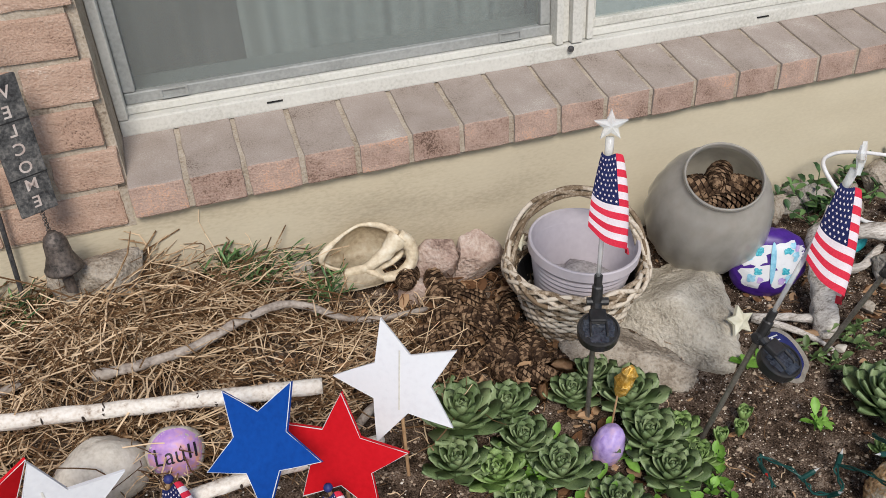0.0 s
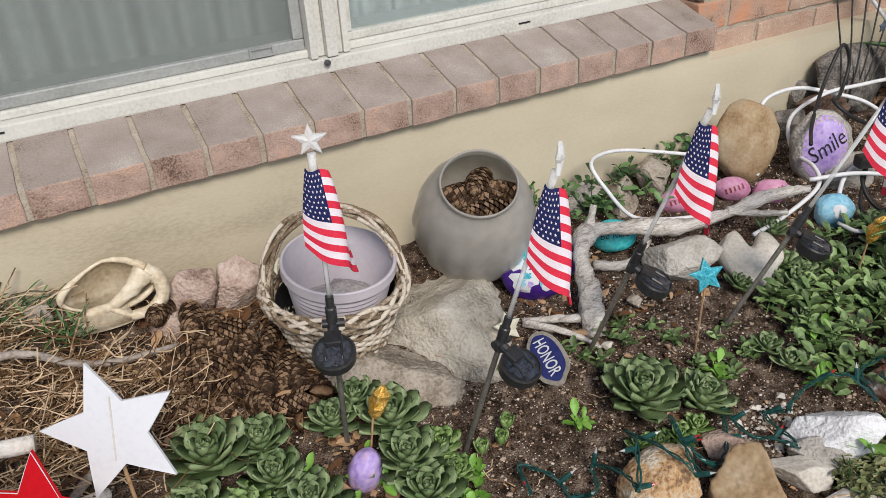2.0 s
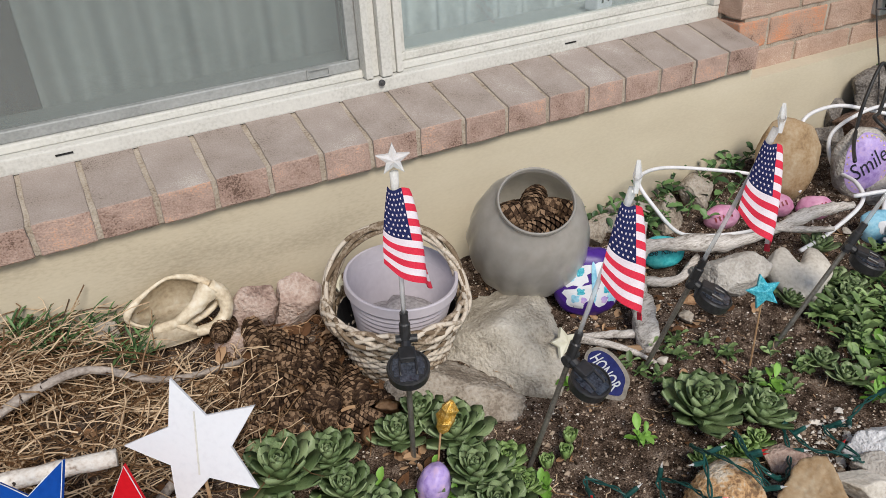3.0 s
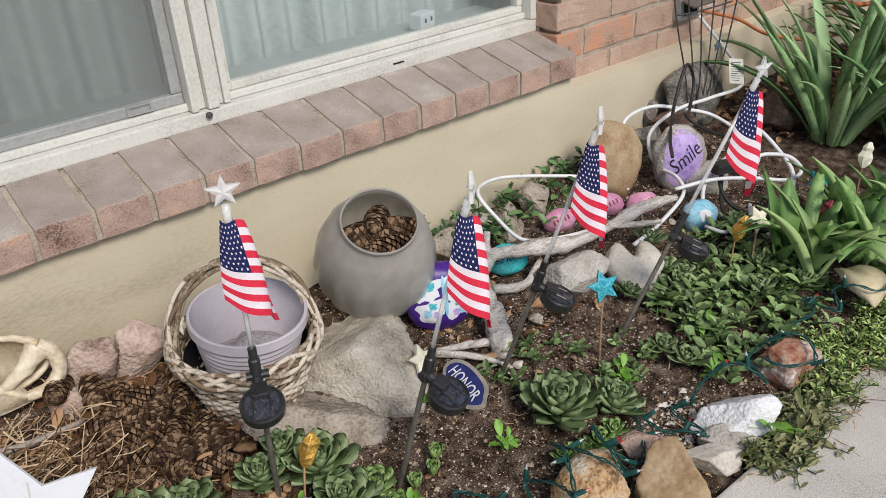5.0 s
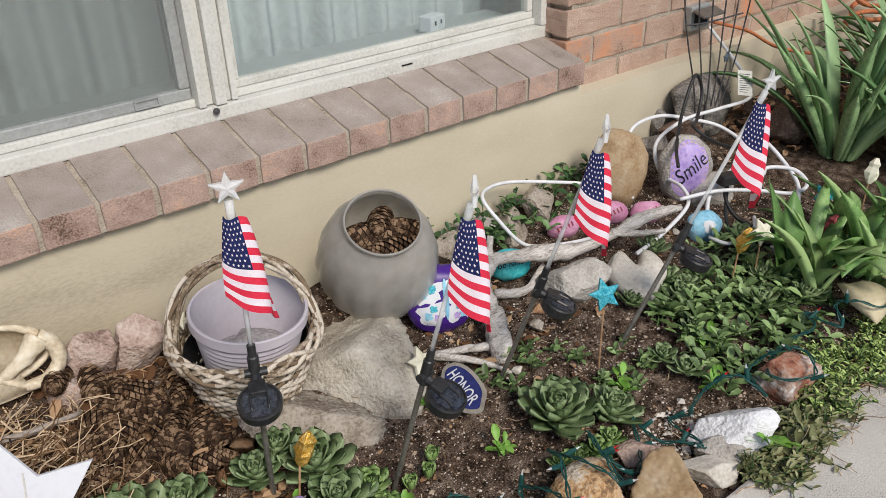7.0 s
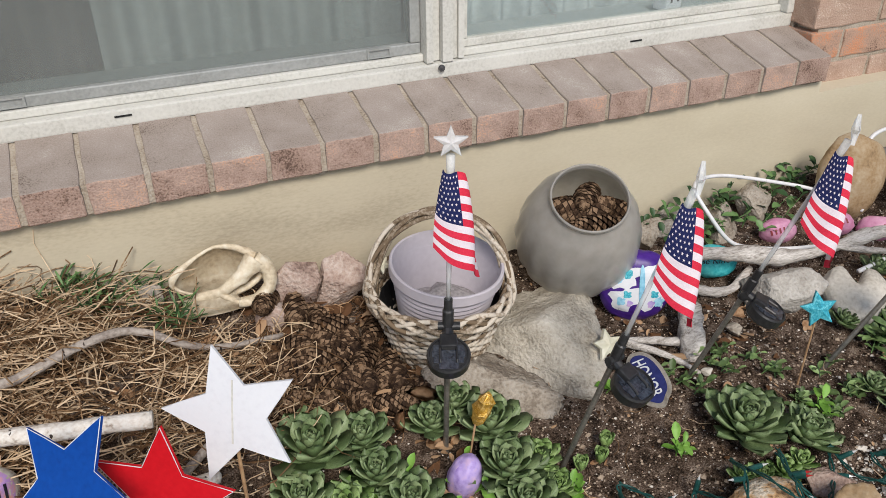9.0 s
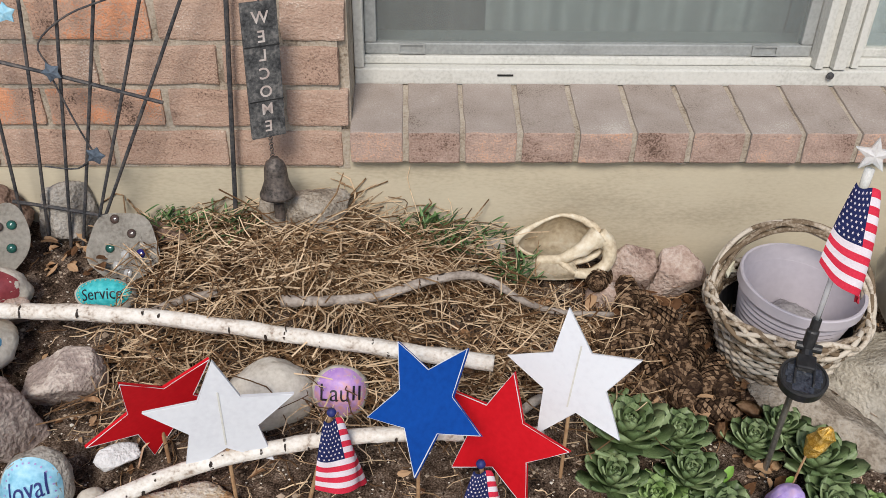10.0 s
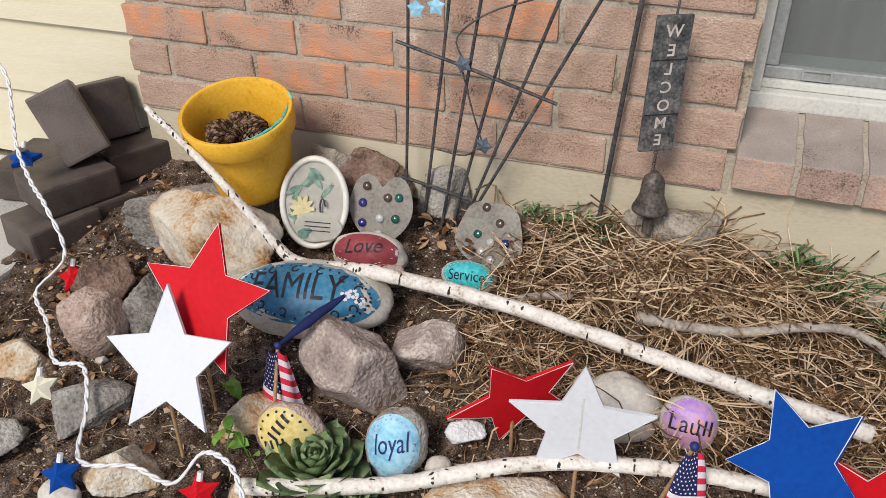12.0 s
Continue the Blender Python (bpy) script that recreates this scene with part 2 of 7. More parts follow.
    "vine": mat("dark_vine_leaves", [(0.035, 0.08, 0.028), (0.075, 0.15, 0.05), (0.13, 0.23, 0.08)], 0.45, 20, 90, 0.2, island=0.6),
    "bright": mat("bright_green_leaves", [(0.09, 0.2, 0.025), (0.16, 0.33, 0.05), (0.22, 0.42, 0.08)], 0.5, 20, 90, 0.2, island=0.3),
    "iris": mat("iris_blades", [(0.13, 0.24, 0.10), (0.23, 0.38, 0.165), (0.36, 0.52, 0.26)], 0.4, 12, 60, 0.15, per_object=0.6, streak=(8, 8, 1)),
    "tulip": mat("tulip_leaves", [(0.13, 0.25, 0.075), (0.22, 0.38, 0.13), (0.34, 0.48, 0.2)], 0.42, 10, 60, 0.15, per_object=0.4, streak=(6, 6, 1)),
    "pale": mat("pale_withered_leaf", [(0.5, 0.42, 0.26), (0.64, 0.56, 0.38)], 0.6, 14, 80, 0.3),
    "moss": mat("moss_sprigs", [(0.17, 0.24, 0.055), (0.31, 0.42, 0.11), (0.45, 0.57, 0.2)], 0.7, 20, 90, 0.2, island=0.6),
    "stem": mat("thin_dowel", [(0.3, 0.17, 0.09), (0.45, 0.29, 0.16)], 0.7, 30, 120, 0.2),
    "cordwhite": mat("white_cord", [(0.66, 0.66, 0.67), (0.8, 0.8, 0.81)], 0.45, 20, 90, 0.05),
    "cordblack": mat("black_cord", [(0.015, 0.015, 0.016), (0.03, 0.03, 0.03)], 0.45, 20, 90, 0.05),
    "cordgreen": mat("green_cord", [(0.006, 0.04, 0.035), (0.014, 0.085, 0.075)], 0.45, 20, 90, 0.05),
    "hose": mat("orange_cord", [(0.42, 0.13, 0.05), (0.55, 0.2, 0.09)], 0.5, 20, 90, 0.05),
    "gold": mat("gold_glitter", [(0.42, 0.2, 0.02), (0.62, 0.36, 0.06), (0.85, 0.62, 0.25)], 0.35, 160, 500, 0.6, metal=0.5),
    "tealglitter": mat("turquoise_glitter", [(0.02, 0.24, 0.34), (0.05, 0.4, 0.5), (0.2, 0.62, 0.7)], 0.4, 160, 500, 0.6),
    "lightblue": mat("sky_blue_paint", [(0.17, 0.42, 0.58), (0.28, 0.56, 0.72), (0.42, 0.68, 0.8)], 0.5, 20, 120, 0.2),
    "familyblue": mat("slate_blue_paint", [(0.03, 0.14, 0.26), (0.05, 0.2, 0.34), (0.08, 0.26, 0.4)], 0.45, 16, 120, 0.2),
    "maroon": mat("maroon_paint", [(0.2, 0.035, 0.045), (0.3, 0.06, 0.07)], 0.5, 20, 120, 0.2),
    "lilac": mat("lilac_paint", [(0.3, 0.2, 0.5), (0.45, 0.34, 0.66), (0.6, 0.42, 0.62)], 0.4, 16, 100, 0.1),
    "peach": mat("lilac_and_peach_paint", [(0.36, 0.2, 0.55), (0.5, 0.3, 0.6), (0.7, 0.36, 0.26)], 0.4, 9, 90, 0.1),
    "pink": mat("pink_paint", [(0.52, 0.2, 0.34), (0.66, 0.36, 0.5)], 0.45, 20, 100, 0.1),
    "yellowpaint": mat("pale_yellow_paint", [(0.52, 0.38, 0.1), (0.68, 0.54, 0.2), (0.74, 0.62, 0.3)], 0.5, 22, 120, 0.2),
    "ink": mat("dark_paint", [(0.012, 0.012, 0.02), (0.03, 0.03, 0.04)], 0.5, 30, 120, 0),
    "purple": mat("deep_purple_paint", [(0.04, 0.012, 0.16), (0.08, 0.025, 0.26)], 0.35, 16, 100, 0.1),
    "navypaint": mat("navy_paint", [(0.015, 0.02, 0.11), (0.03, 0.04, 0.18)], 0.5, 20, 120, 0.2),
    "crumb": mat("soil_crumbs", [(0.02, 0.013, 0.008), (0.10, 0.067, 0.047), (0.23, 0.165, 0.12), (0.42, 0.33, 0.25)], 0.95, 20, 90, 0.3, island=0.9),
    "innersill": mat("grey_green_sill", [(0.30, 0.335, 0.335), (0.37, 0.405, 0.405)], 0.6, 6, 60, 0.1),
    "olive": mat("olive_weed", [(0.12, 0.13, 0.05), (0.2, 0.21, 0.09), (0.31, 0.31, 0.16)], 0.6, 20, 90, 0.2, island=0.6),
    "redrock": mat("rust_red_stone_with_white", [(0.16, 0.06, 0.04), (0.32, 0.14, 0.09), (0.38, 0.24, 0.18), (0.45, 0.36, 0.31), (0.72, 0.7, 0.68)], 0.85, 22, 120, 1.0, dist=0.012, spread=0.13, fine_share=0.3),
    "clear": glassy("clear_plastic", (0.97, 0.98, 0.98), 0.08, 0.58, 0.12, (0.93, 0.94, 0.95)),
    "frost": glassy("frosted_grey_glass", (0.88, 0.87, 0.84), 0.35, 0.42, 0.0, (0.44, 0.42, 0.39), 0.38),
    "pane": glassy("window_glass", (0.89, 0.93, 0.93), 0.02, 0.88, 0.2, (0.5, 0.53, 0.52)),
    "screen": glassy("window_with_insect_screen", (0.76, 0.80, 0.79), 0.15, 0.64, 0.1, (0.25, 0.265, 0.26)),
    "gem_blue": mat("blue_glass_gem", [(0.01, 0.012, 0.12), (0.03, 0.03, 0.22)], 0.1, 20, 60, 0, spec=0.8),
    "gem_green": mat("green_glass_gem", [(0.01, 0.06, 0.05), (0.02, 0.13, 0.1)], 0.1, 20, 60, 0, spec=0.8),
    "gem_clear": mat("pale_glass_gem", [(0.4, 0.4, 0.39), (0.5, 0.5, 0.49)], 0.1, 20, 60, 0, spec=0.8),
    "gem_dark": mat("brown_glass_gem", [(0.05, 0.03, 0.025), (0.1, 0.07, 0.06)], 0.1, 20, 60, 0, spec=0.8),
    "concretecast": mat("cast_cement", [(0.36, 0.33, 0.29), (0.48, 0.45, 0.4), (0.56, 0.53, 0.48)], 0.9, 30, 150, 0.8),
    "ceramic": mat("cream_ceramic", [(0.66, 0.64, 0.57), (0.77, 0.75, 0.69)], 0.35, 14, 90, 0.1),
    "sage": mat("sage_paint", [(0.06, 0.12, 0.10), (0.14, 0.24, 0.19), (0.3, 0.4, 0.32)], 0.45, 30, 90, 0.1),
    "cream2": mat("pale_gold_paint", [(0.5, 0.42, 0.2), (0.66, 0.58, 0.36)], 0.45, 30, 90, 0.1),
    "rim": mat("rope_trim", [(0.66, 0.64, 0.58), (0.78, 0.76, 0.7)], 0.5, 40, 120, 0.4),
    "bulbred": mat("red_bulb", [(0.3, 0.01, 0.01), (0.5, 0.03, 0.03)], 0.2, 30, 60, 0),
}


# ---- helpers of this scene ----
def mesh(bm, name, smooth=False):
    me = bpy.data.meshes.new(name)
    bm.normal_update()
    bm.to_mesh(me)
    bm.free()
    if smooth:
        me.polygons.foreach_set("use_smooth", [True] * len(me.polygons))
    return me


def part(name, bm, material, parent=None, label="", smooth=False, m=None):
    me = bm if isinstance(bm, bpy.types.Mesh) else mesh(bm, name, smooth)
    if material is not None and not me.materials:
        for k in (material if isinstance(material, (list, tuple)) else [material]):
            me.materials.append(M[k] if isinstance(k, str) else k)
    ob = new(name, me)
    ob.parent = parent
    if m is not None:
        ob.matrix_basis = m
    if label:
        ob["label"] = label
    return ob


def thing(name, m, label, category, group="", kind=""):
    ob = new(name)
    ob.empty_display_size = 0.02
    ob.matrix_basis = m
    return tagged(ob, label, category, group, kind)


def box(x0, y0, z0, x1, y1, z1, bevel=0.0, bm=None):
    own = bm is None
    bm = bmesh.new() if own else bm
    r = bmesh.ops.create_cube(bm, size=1, matrix=Matrix.Translation(((x0 + x1) / 2, (y0 + y1) / 2, (z0 + z1) / 2)) @ Matrix.Diagonal((abs(x1 - x0), abs(y1 - y0), abs(z1 - z0), 1)))
    if bevel:
        edges = list({e for v in r["verts"] for e in v.link_edges})
        bmesh.ops.bevel(bm, geom=edges, offset=bevel, segments=2, affect="EDGES", profile=0.6)
    return bm


def smooth_path(pts, n=6):
    """Points along a smooth line through pts."""
    p = [Vector(q) for q in pts]
    p = [2 * p[0] - p[1], *p, 2 * p[-1] - p[-2]]
    out = []
    for i in range(1, len(p) - 2):
        for k in range(n):
            t = k / n
            out.append(0.5 * (2 * p[i] + (p[i + 1] - p[i - 1]) * t + (2 * p[i - 1] - 5 * p[i] + 4 * p[i + 1] - p[i + 2]) * t * t
                              + (3 * p[i] - p[i - 1] - 3 * p[i + 1] + p[i + 2]) * t ** 3))
    out.append(p[-2])
    return out


def tube(pts, radius, sides=8, bm=None, rough=0.0, seed=0, cap=True):
    """A tube along pts; radius is a number or a function of 0..1."""
    bm = bmesh.new() if bm is None else bm
    pts = [Vector(q) for q in pts]
    up = None
    rings = []
    for i, p in enumerate(pts):
        d = (pts[min(i + 1, len(pts) - 1)] - pts[max(i - 1, 0)]).normalized()
        if up is None:
            up = d.orthogonal().normalized()
        up = (up - d * up.dot(d)).normalized()
        side = d.cross(up)
        r = radius(i / (len(pts) - 1)) if callable(radius) else radius
        ring = []
        for k in range(sides):
            a = 2 * math.pi * k / sides
            rr = r
            if rough:
                rr *= 1 + rough * noise.noise(p * 60 + Vector((math.cos(a) * 1.5, math.sin(a) * 1.5, seed * 7.3)))
            ring.append(bm.verts.new(p + (up * math.cos(a) + side * math.sin(a)) * rr))
        rings.append(ring)
    for a, b in zip(rings, rings[1:]):
        for k in range(sides):
            bm.faces.new((a[k], a[(k + 1) % sides], b[(k + 1) % sides], b[k]))
    if cap:
        bm.faces.new(list(reversed(rings[0])))
        bm.faces.new(rings[-1])
    return bm


def lathe(profile, seg=32, bm=None, fn=None, loop=False):
    """Turn a profile of (radius, height) round z."""
    bm = bmesh.new() if bm is None else bm
    rings = []
    for r, z in profile:
        ring = []
        for k in range(seg):
            a = 2 * math.pi * k / seg
            rr = r * (fn(a, z) if fn else 1)
            ring.append(bm.verts.new((rr * math.cos(a), rr * math.sin(a), z)))
        rings.append(ring)
    for a, b in zip(rings, rings[1:]):
        for k in range(seg):
            bm.faces.new((a[k], a[(k + 1) % seg], b[(k + 1) % seg], b[k]))
    if loop:
        for k in range(seg):
            bm.faces.new((rings[-1][k], rings[-1][(k + 1) % seg], rings[0][(k + 1) % seg], rings[0][k]))
        return bm
    if profile[0][0] > 1e-4:
        bm.faces.new(list(reversed(rings[0])))
    if profile[-1][0] > 1e-4:
        bm.faces.new(rings[-1])
    return bm


def rock_mesh(size, seed, angular=True, detail=3, rough=0.06, facets=11, hard=70):
    """A stone of the full size given, about its centre."""
    rnd = random.Random(seed)
    bm = bmesh.new()
    if angular:
        bmesh.ops.create_icosphere(bm, subdivisions=5 if max(size) > 0.085 else 4, radius=1)
        cuts = []
        for _ in range(facets):
            n = Vector((rnd.gauss(0, 1), rnd.gauss(0, 1), rnd.gauss(0, 1))).normalized()
            cuts.append((n, rnd.uniform(0.46, 0.78)))
    else:
        bmesh.ops.create_icosphere(bm, subdivisions=detail + 1, radius=1)
    off = Vector((seed * 3.17, seed * 1.3, seed * 0.7))
    for v in bm.verts:
        d = v.co.normalized()
        if angular:
            warp = (d + 0.05 * noise.noise_vector(d * 2.3 + off)).normalized()
            near = sum((max(0.0, n.dot(warp)) / c) ** hard for n, c in cuts) + 1.05 ** -hard
            base = near ** (-1 / hard)
            k = base * (1 + rough * 0.7 * noise.noise(d * 2.1 + off) - rough * 0.9 * abs(noise.noise(d * 4.7 + off)) + rough * 0.55 * noise.noise(d * 11 + off) + rough * 0.30 * noise.noise(d * 27 + off))
        else:
            k = 1 + rough * 2.2 * noise.noise(d * 1.3 + off) + rough * noise.noise(d * 3.5 + off)
        v.co = d * k
    lo = Vector([min(v.co[i] for v in bm.verts) for i in range(3)])
    hi = Vector([max(v.co[i] for v in bm.verts) for i in range(3)])
    for v in bm.verts:
        v.co = Vector([((v.co[i] - lo[i]) / (hi[i] - lo[i]) - 0.5) * size[i] for i in range(3)])
    return bm


def ground_z(x, y):
    zw = 0.045 - 0.075 * math.tanh((x - 0.45) / 0.35) + 0.05 / (1 + math.exp(-(x - 1.9) * 6))
    slope = 0.19 - 0.08 * math.tanh((x - 0.5) / 0.4)
    return max(zw + slope * y, -0.125)


def soil_z(x, y):
    q = Vector((x, y, 0))
    return ground_z(x, y) - 0.006 + 0.010 * noise.noise(q * 9) + 0.006 * noise.noise(q * 31) + 0.003 * noise.noise(q * 90)


def rock(name, x, y, size, material, label, seed, turn=0, tilt=(0, 0), angular=True, sink=0.25, rough=0.06, category="rock", z=None, group="", facets=11, hard=70):
    bm = rock_mesh(size, seed, angular, rough=rough, facets=facets, hard=hard)
    z = ground_z(x, y) + size[2] * (0.5 - sink) if z is None else z
    ob = part(name, bm, material, smooth=not angular, m=pose(x, y, z, tilt[0], tilt[1], turn))
    if angular:
        ob.data.polygons.foreach_set("use_smooth", [True] * len(ob.data.polygons))
    return tagged(ob, label, category, group)


def tree_of(ob):
    from mathutils.bvhtree import BVHTree
    bm = bmesh.new()
    bm.from_mesh(ob.data)
    t = BVHTree.FromBMesh(bm)
    bm.free()
    return t


def drape(bm, ob, lift, axis):
    """Lay a flat bmesh (drawn in x, y about 0) on the stone ob, seen along axis (x, y, n) in its own space."""
    ax, ay, an = axis
    t = tree_of(ob)
    gone = []
    for v in bm.verts:
        p = ax * v.co.x + ay * v.co.y
        hit = t.ray_cast(p + an * 1.0, -an)
        if hit[0] is None:
            gone.append(v)
        else:
            v.co = hit[0] + an * (lift + v.co.z)
    if gone:
        bmesh.ops.delete(bm, geom=gone, context="VERTS")
    return bm


def facing(ob, toward, up):
    """Axes in ob's own space: right, up and out, for a face that looks to `toward` in the world."""
    inv = ob.matrix_basis.to_3x3().inverted()
    an = Vector(toward).normalized()
    ay = (Vector(up) - an * Vector(up).dot(an)).normalized()
    ax = ay.cross(an)
    return inv @ ax, inv @ ay, inv @ an


def patch(rx, ry, seed=0, wob=0.08, seg=48, rings=10):
    """A flat blob, finely meshed."""
    bm = bmesh.new()
    c = bm.verts.new((0, 0, 0))
    prev = None
    for i in range(1, rings + 1):
        f = i / rings
        ring = []
        for k in range(seg):
            a = 2 * math.pi * k / seg
            w = 1 + wob * noise.noise(Vector((math.cos(a) * 1.7, math.sin(a) * 1.7, seed + 0.5)))
            ring.append(bm.verts.new((rx * f * w * math.cos(a), ry * f * w * math.sin(a), 0)))
        for k in range(seg):
            if prev is None:
                bm.faces.new((c, ring[k], ring[(k + 1) % seg]))
            else:
                bm.faces.new((prev[k], ring[k], ring[(k + 1) % seg], prev[(k + 1) % seg]))
        prev = ring
    return bm


def writing(text, height, width=None, turn=0, dx=0, dy=0, thick=0.0, shear=0.0):
    """Flat letters as a bmesh, about their centre."""
    cu = bpy.data.curves.new("letters", "FONT")
    cu.body, cu.size, cu.align_x, cu.align_y, cu.shear, cu.offset = text, height * 1.35, "CENTER", "CENTER", shear, thick
    cu.resolution_u = 3
    ob = new("letters", cu)
    me = bpy.data.meshes.new_from_object(ob.evaluated_get(bpy.context.evaluated_depsgraph_get()))
    bpy.data.objects.remove(ob)
    bm = bmesh.new()
    bm.from_mesh(me)
    bpy.data.meshes.remove(me)
    for _ in range(2):
        bmesh.ops.subdivide_edges(bm, edges=[e for e in bm.edges if e.calc_length() > height * 0.25], cuts=1)
    bmesh.ops.triangulate(bm, faces=bm.faces)
    if width:
        have = max(v.co.x for v in bm.verts) - min(v.co.x for v in bm.verts)
        bmesh.ops.scale(bm, vec=(width / have, 1, 1), verts=bm.verts)
    bmesh.ops.rotate(bm, matrix=Matrix.Rotation(radians(turn), 3, "Z"), verts=bm.verts)
    bmesh.ops.translate(bm, vec=(dx, dy, 0), verts=bm.verts)
    return bm


def bars(n, height, width, turn=0, dx=0, dy=0):
    """Unread letters as upright strokes."""
    bm = bmesh.new()
    for i in range(n):
        x = (i + 0.5) / n * width - width / 2
        r = bmesh.ops.create_grid(bm, x_segments=1, y_segments=4, size=0.5, matrix=Matrix.Translation((x, 0, 0)) @ Matrix.Diagonal((width / n * 0.4, height, 1, 1)))
    bmesh.ops.rotate(bm, matrix=Matrix.Rotation(radians(turn), 3, "Z"), verts=bm.verts)
    bmesh.ops.translate(bm, vec=(dx, dy, 0), verts=bm.verts)
    return bm


def dots(rx, ry, n, r, start=0.0, span=2 * math.pi):
    bm = bmesh.new()
    for i in range(n):
        a = start + span * i / n
        bmesh.ops.create_circle(bm, cap_ends=True, segments=6, radius=r, matrix=Matrix.Translation((rx * math.cos(a), ry * math.sin(a), 0)))
    return bm


# ---- ground ----
def sheet(x0, x1, y0, y1, nx, ny, fn):
    xs, ys = np.linspace(x0, x1, nx), np.linspace(y0, y1, ny)
    verts = [(x, y, fn(x, y)) for y in ys for x in xs]
    faces = [(j * nx + i, j * nx + i + 1, (j + 1) * nx + i + 1, (j + 1) * nx + i) for j in range(ny - 1) for i in range(nx - 1)]
    me = bpy.data.meshes.new("sheet")
    me.from_pydata(verts, [], faces)
    me.polygons.foreach_set("use_smooth", [True] * len(faces))
    return me


PAVE = -0.118
tagged(part("ground", sheet(-200, 200, -200, 200, 3, 3, lambda x, y: -0.19), "soil"), "bare earth all round the house", "ground", kind="structure")
tagged(part("flower_bed", sheet(-1.34, 4.6, -1.0, 0.02, 560, 110, soil_z), "soil"), "dark crumbly soil of the flower bed", "soil", kind="structure")
# The slab runs on unseen past the path, added for a paler window reflection.
bm = box(-60, -60, -0.2, 60, -0.893, PAVE, 0.006)
tagged(part("pavement", bm, "concrete"), "pale grey concrete path beside the bed, carried on far out of view", "pavement", kind="structure")
bm = box(-4, -0.95, -0.2, -1.30, 0.04, 0.02, 0.008)
tagged(part("porch_slab", bm, "concrete"), "grey concrete slab beside the bed", "pavement", kind="structure")

# ---- house wall ----
L_END, W0, W1, R_END = -1.226, 0.0, 1.829, 6.0
BASE, COURSE, LEN, JOINT, TOP = 0.229, 0.0762, 0.2032, 0.010, 2.4
bm = box(L_END + 0.01, 0.001, -0.3, W1, 0.24, BASE - 0.002)
box(W0 - 0.001, 0.001, BASE - 0.002, W1 + 0.001, 0.24, 0.2555, bm=bm)
box(W1, 0.001, -0.3, R_END, 0.24, 0.213, bm=bm)
tagged(part("foundation", bm, "cream"), "cream painted concrete foundation, slightly stained", "foundation", kind="structure")
wall = thing("wall_front", pose(0, 0, 0), "weathered red-brown brick wall with sandy mortar", "wall", kind="structure")
part("mortar_left", box(L_END + 0.012, 0.0045, BASE, W0 - 0.014, 0.2, TOP), "mortar", wall)
part("mortar_right", box(W1 + 0.010, 0.0545, 0.2135, R_END, 0.2, TOP), "mortar", wall)
part("caulk", box(W0 - 0.0139, 0.014, 0.3005, W0 + 0.0032, 0.2, TOP), "mortar", wall)
part("caulk", box(W1 - 0.0035, 0.121, 0.33, W1 + 0.0095, 0.2, TOP), "mortar", wall)
part("mortar_plug", box(W0 - 0.022, 0.002, 0.2275, W0 + 0.003, 0.03, 0.30), "mortar", wall)
part("mortar_under_sill", box(W0 - 0.011, 0.03, 0.256, W1 + 0.011, 0.2, 0.300), "mortar", wall)
part("lintel", box(W0 - 0.0138, 0.012, 1.55, W1 + 0.011, 0.2, TOP), "mortar", wall)
siding = thing("siding", pose(0, 0, 0), "cream lapped siding boards with a wood grain", "siding", kind="structure")
for i in range(12):
    z0 = 0.03 + 0.172 * i
    bm = bmesh.new()
    v = [bm.verts.new(c) for c in [(-4, 0.048, z0), (-1.2, 0.048, z0), (-1.2, 0.062, z0 + 0.185), (-4, 0.062, z0 + 0.185), (-4, 0.085, z0), (-1.2, 0.085, z0), (-1.2, 0.085, z0 + 0.185), (-4, 0.085, z0 + 0.185)]]
    for f in ((0, 1, 2, 3), (4, 7, 6, 5), (0, 4, 5, 1), (3, 2, 6, 7), (0, 3, 7, 4), (1, 5, 6, 2)):
        bm.faces.new([v[k] for k in f])
    part("siding_board", bm, "siding", siding)
tagged(part("porch_wall", box(-4, 0.09, -0.3, L_END + 0.01, 0.3, TOP), "cream"), "plain wall behind the siding", "wall", kind="structure")

# window
WF = 0.128
win = thing("window_1", pose(0, 0, 0), "weathered white aluminium sliding window with an insect screen", "window", kind="structure")
part("frame_bottom", box(0.004, WF, 0.34, 1.825, WF + 0.075, 0.372, 0.004), "frame", win)
part("track_lip", box(0.020, WF + 0.022, 0.3725, 1.81, WF + 0.075, 0.388, 0.003), "frame", win)
part("frame_left", box(0.004, WF - 0.002, 0.3725, 0.022, WF + 0.075, 1.5, 0.003), "frame", win)
part("frame_right", box(1.803, WF - 0.002, 0.3725, 1.825, WF + 0.075, 1.5, 0.003), "frame", win)
part("frame_top", box(0.004, WF - 0.002, 1.5, 1.825, WF + 0.075, 1.54, 0.003), "frame", win)
for a, b, y in ((0.871, 0.886, 0.0), (0.8865, 0.904, 0.012), (0.9045, 0.928, -0.004), (0.9285, 0.943, 0.012), (0.9435, 0.957, 0.006)):
    part("mullion_rib", box(a, WF + y, 0.374, b, WF + 0.07, 1.5, 0.002), "frame", win)
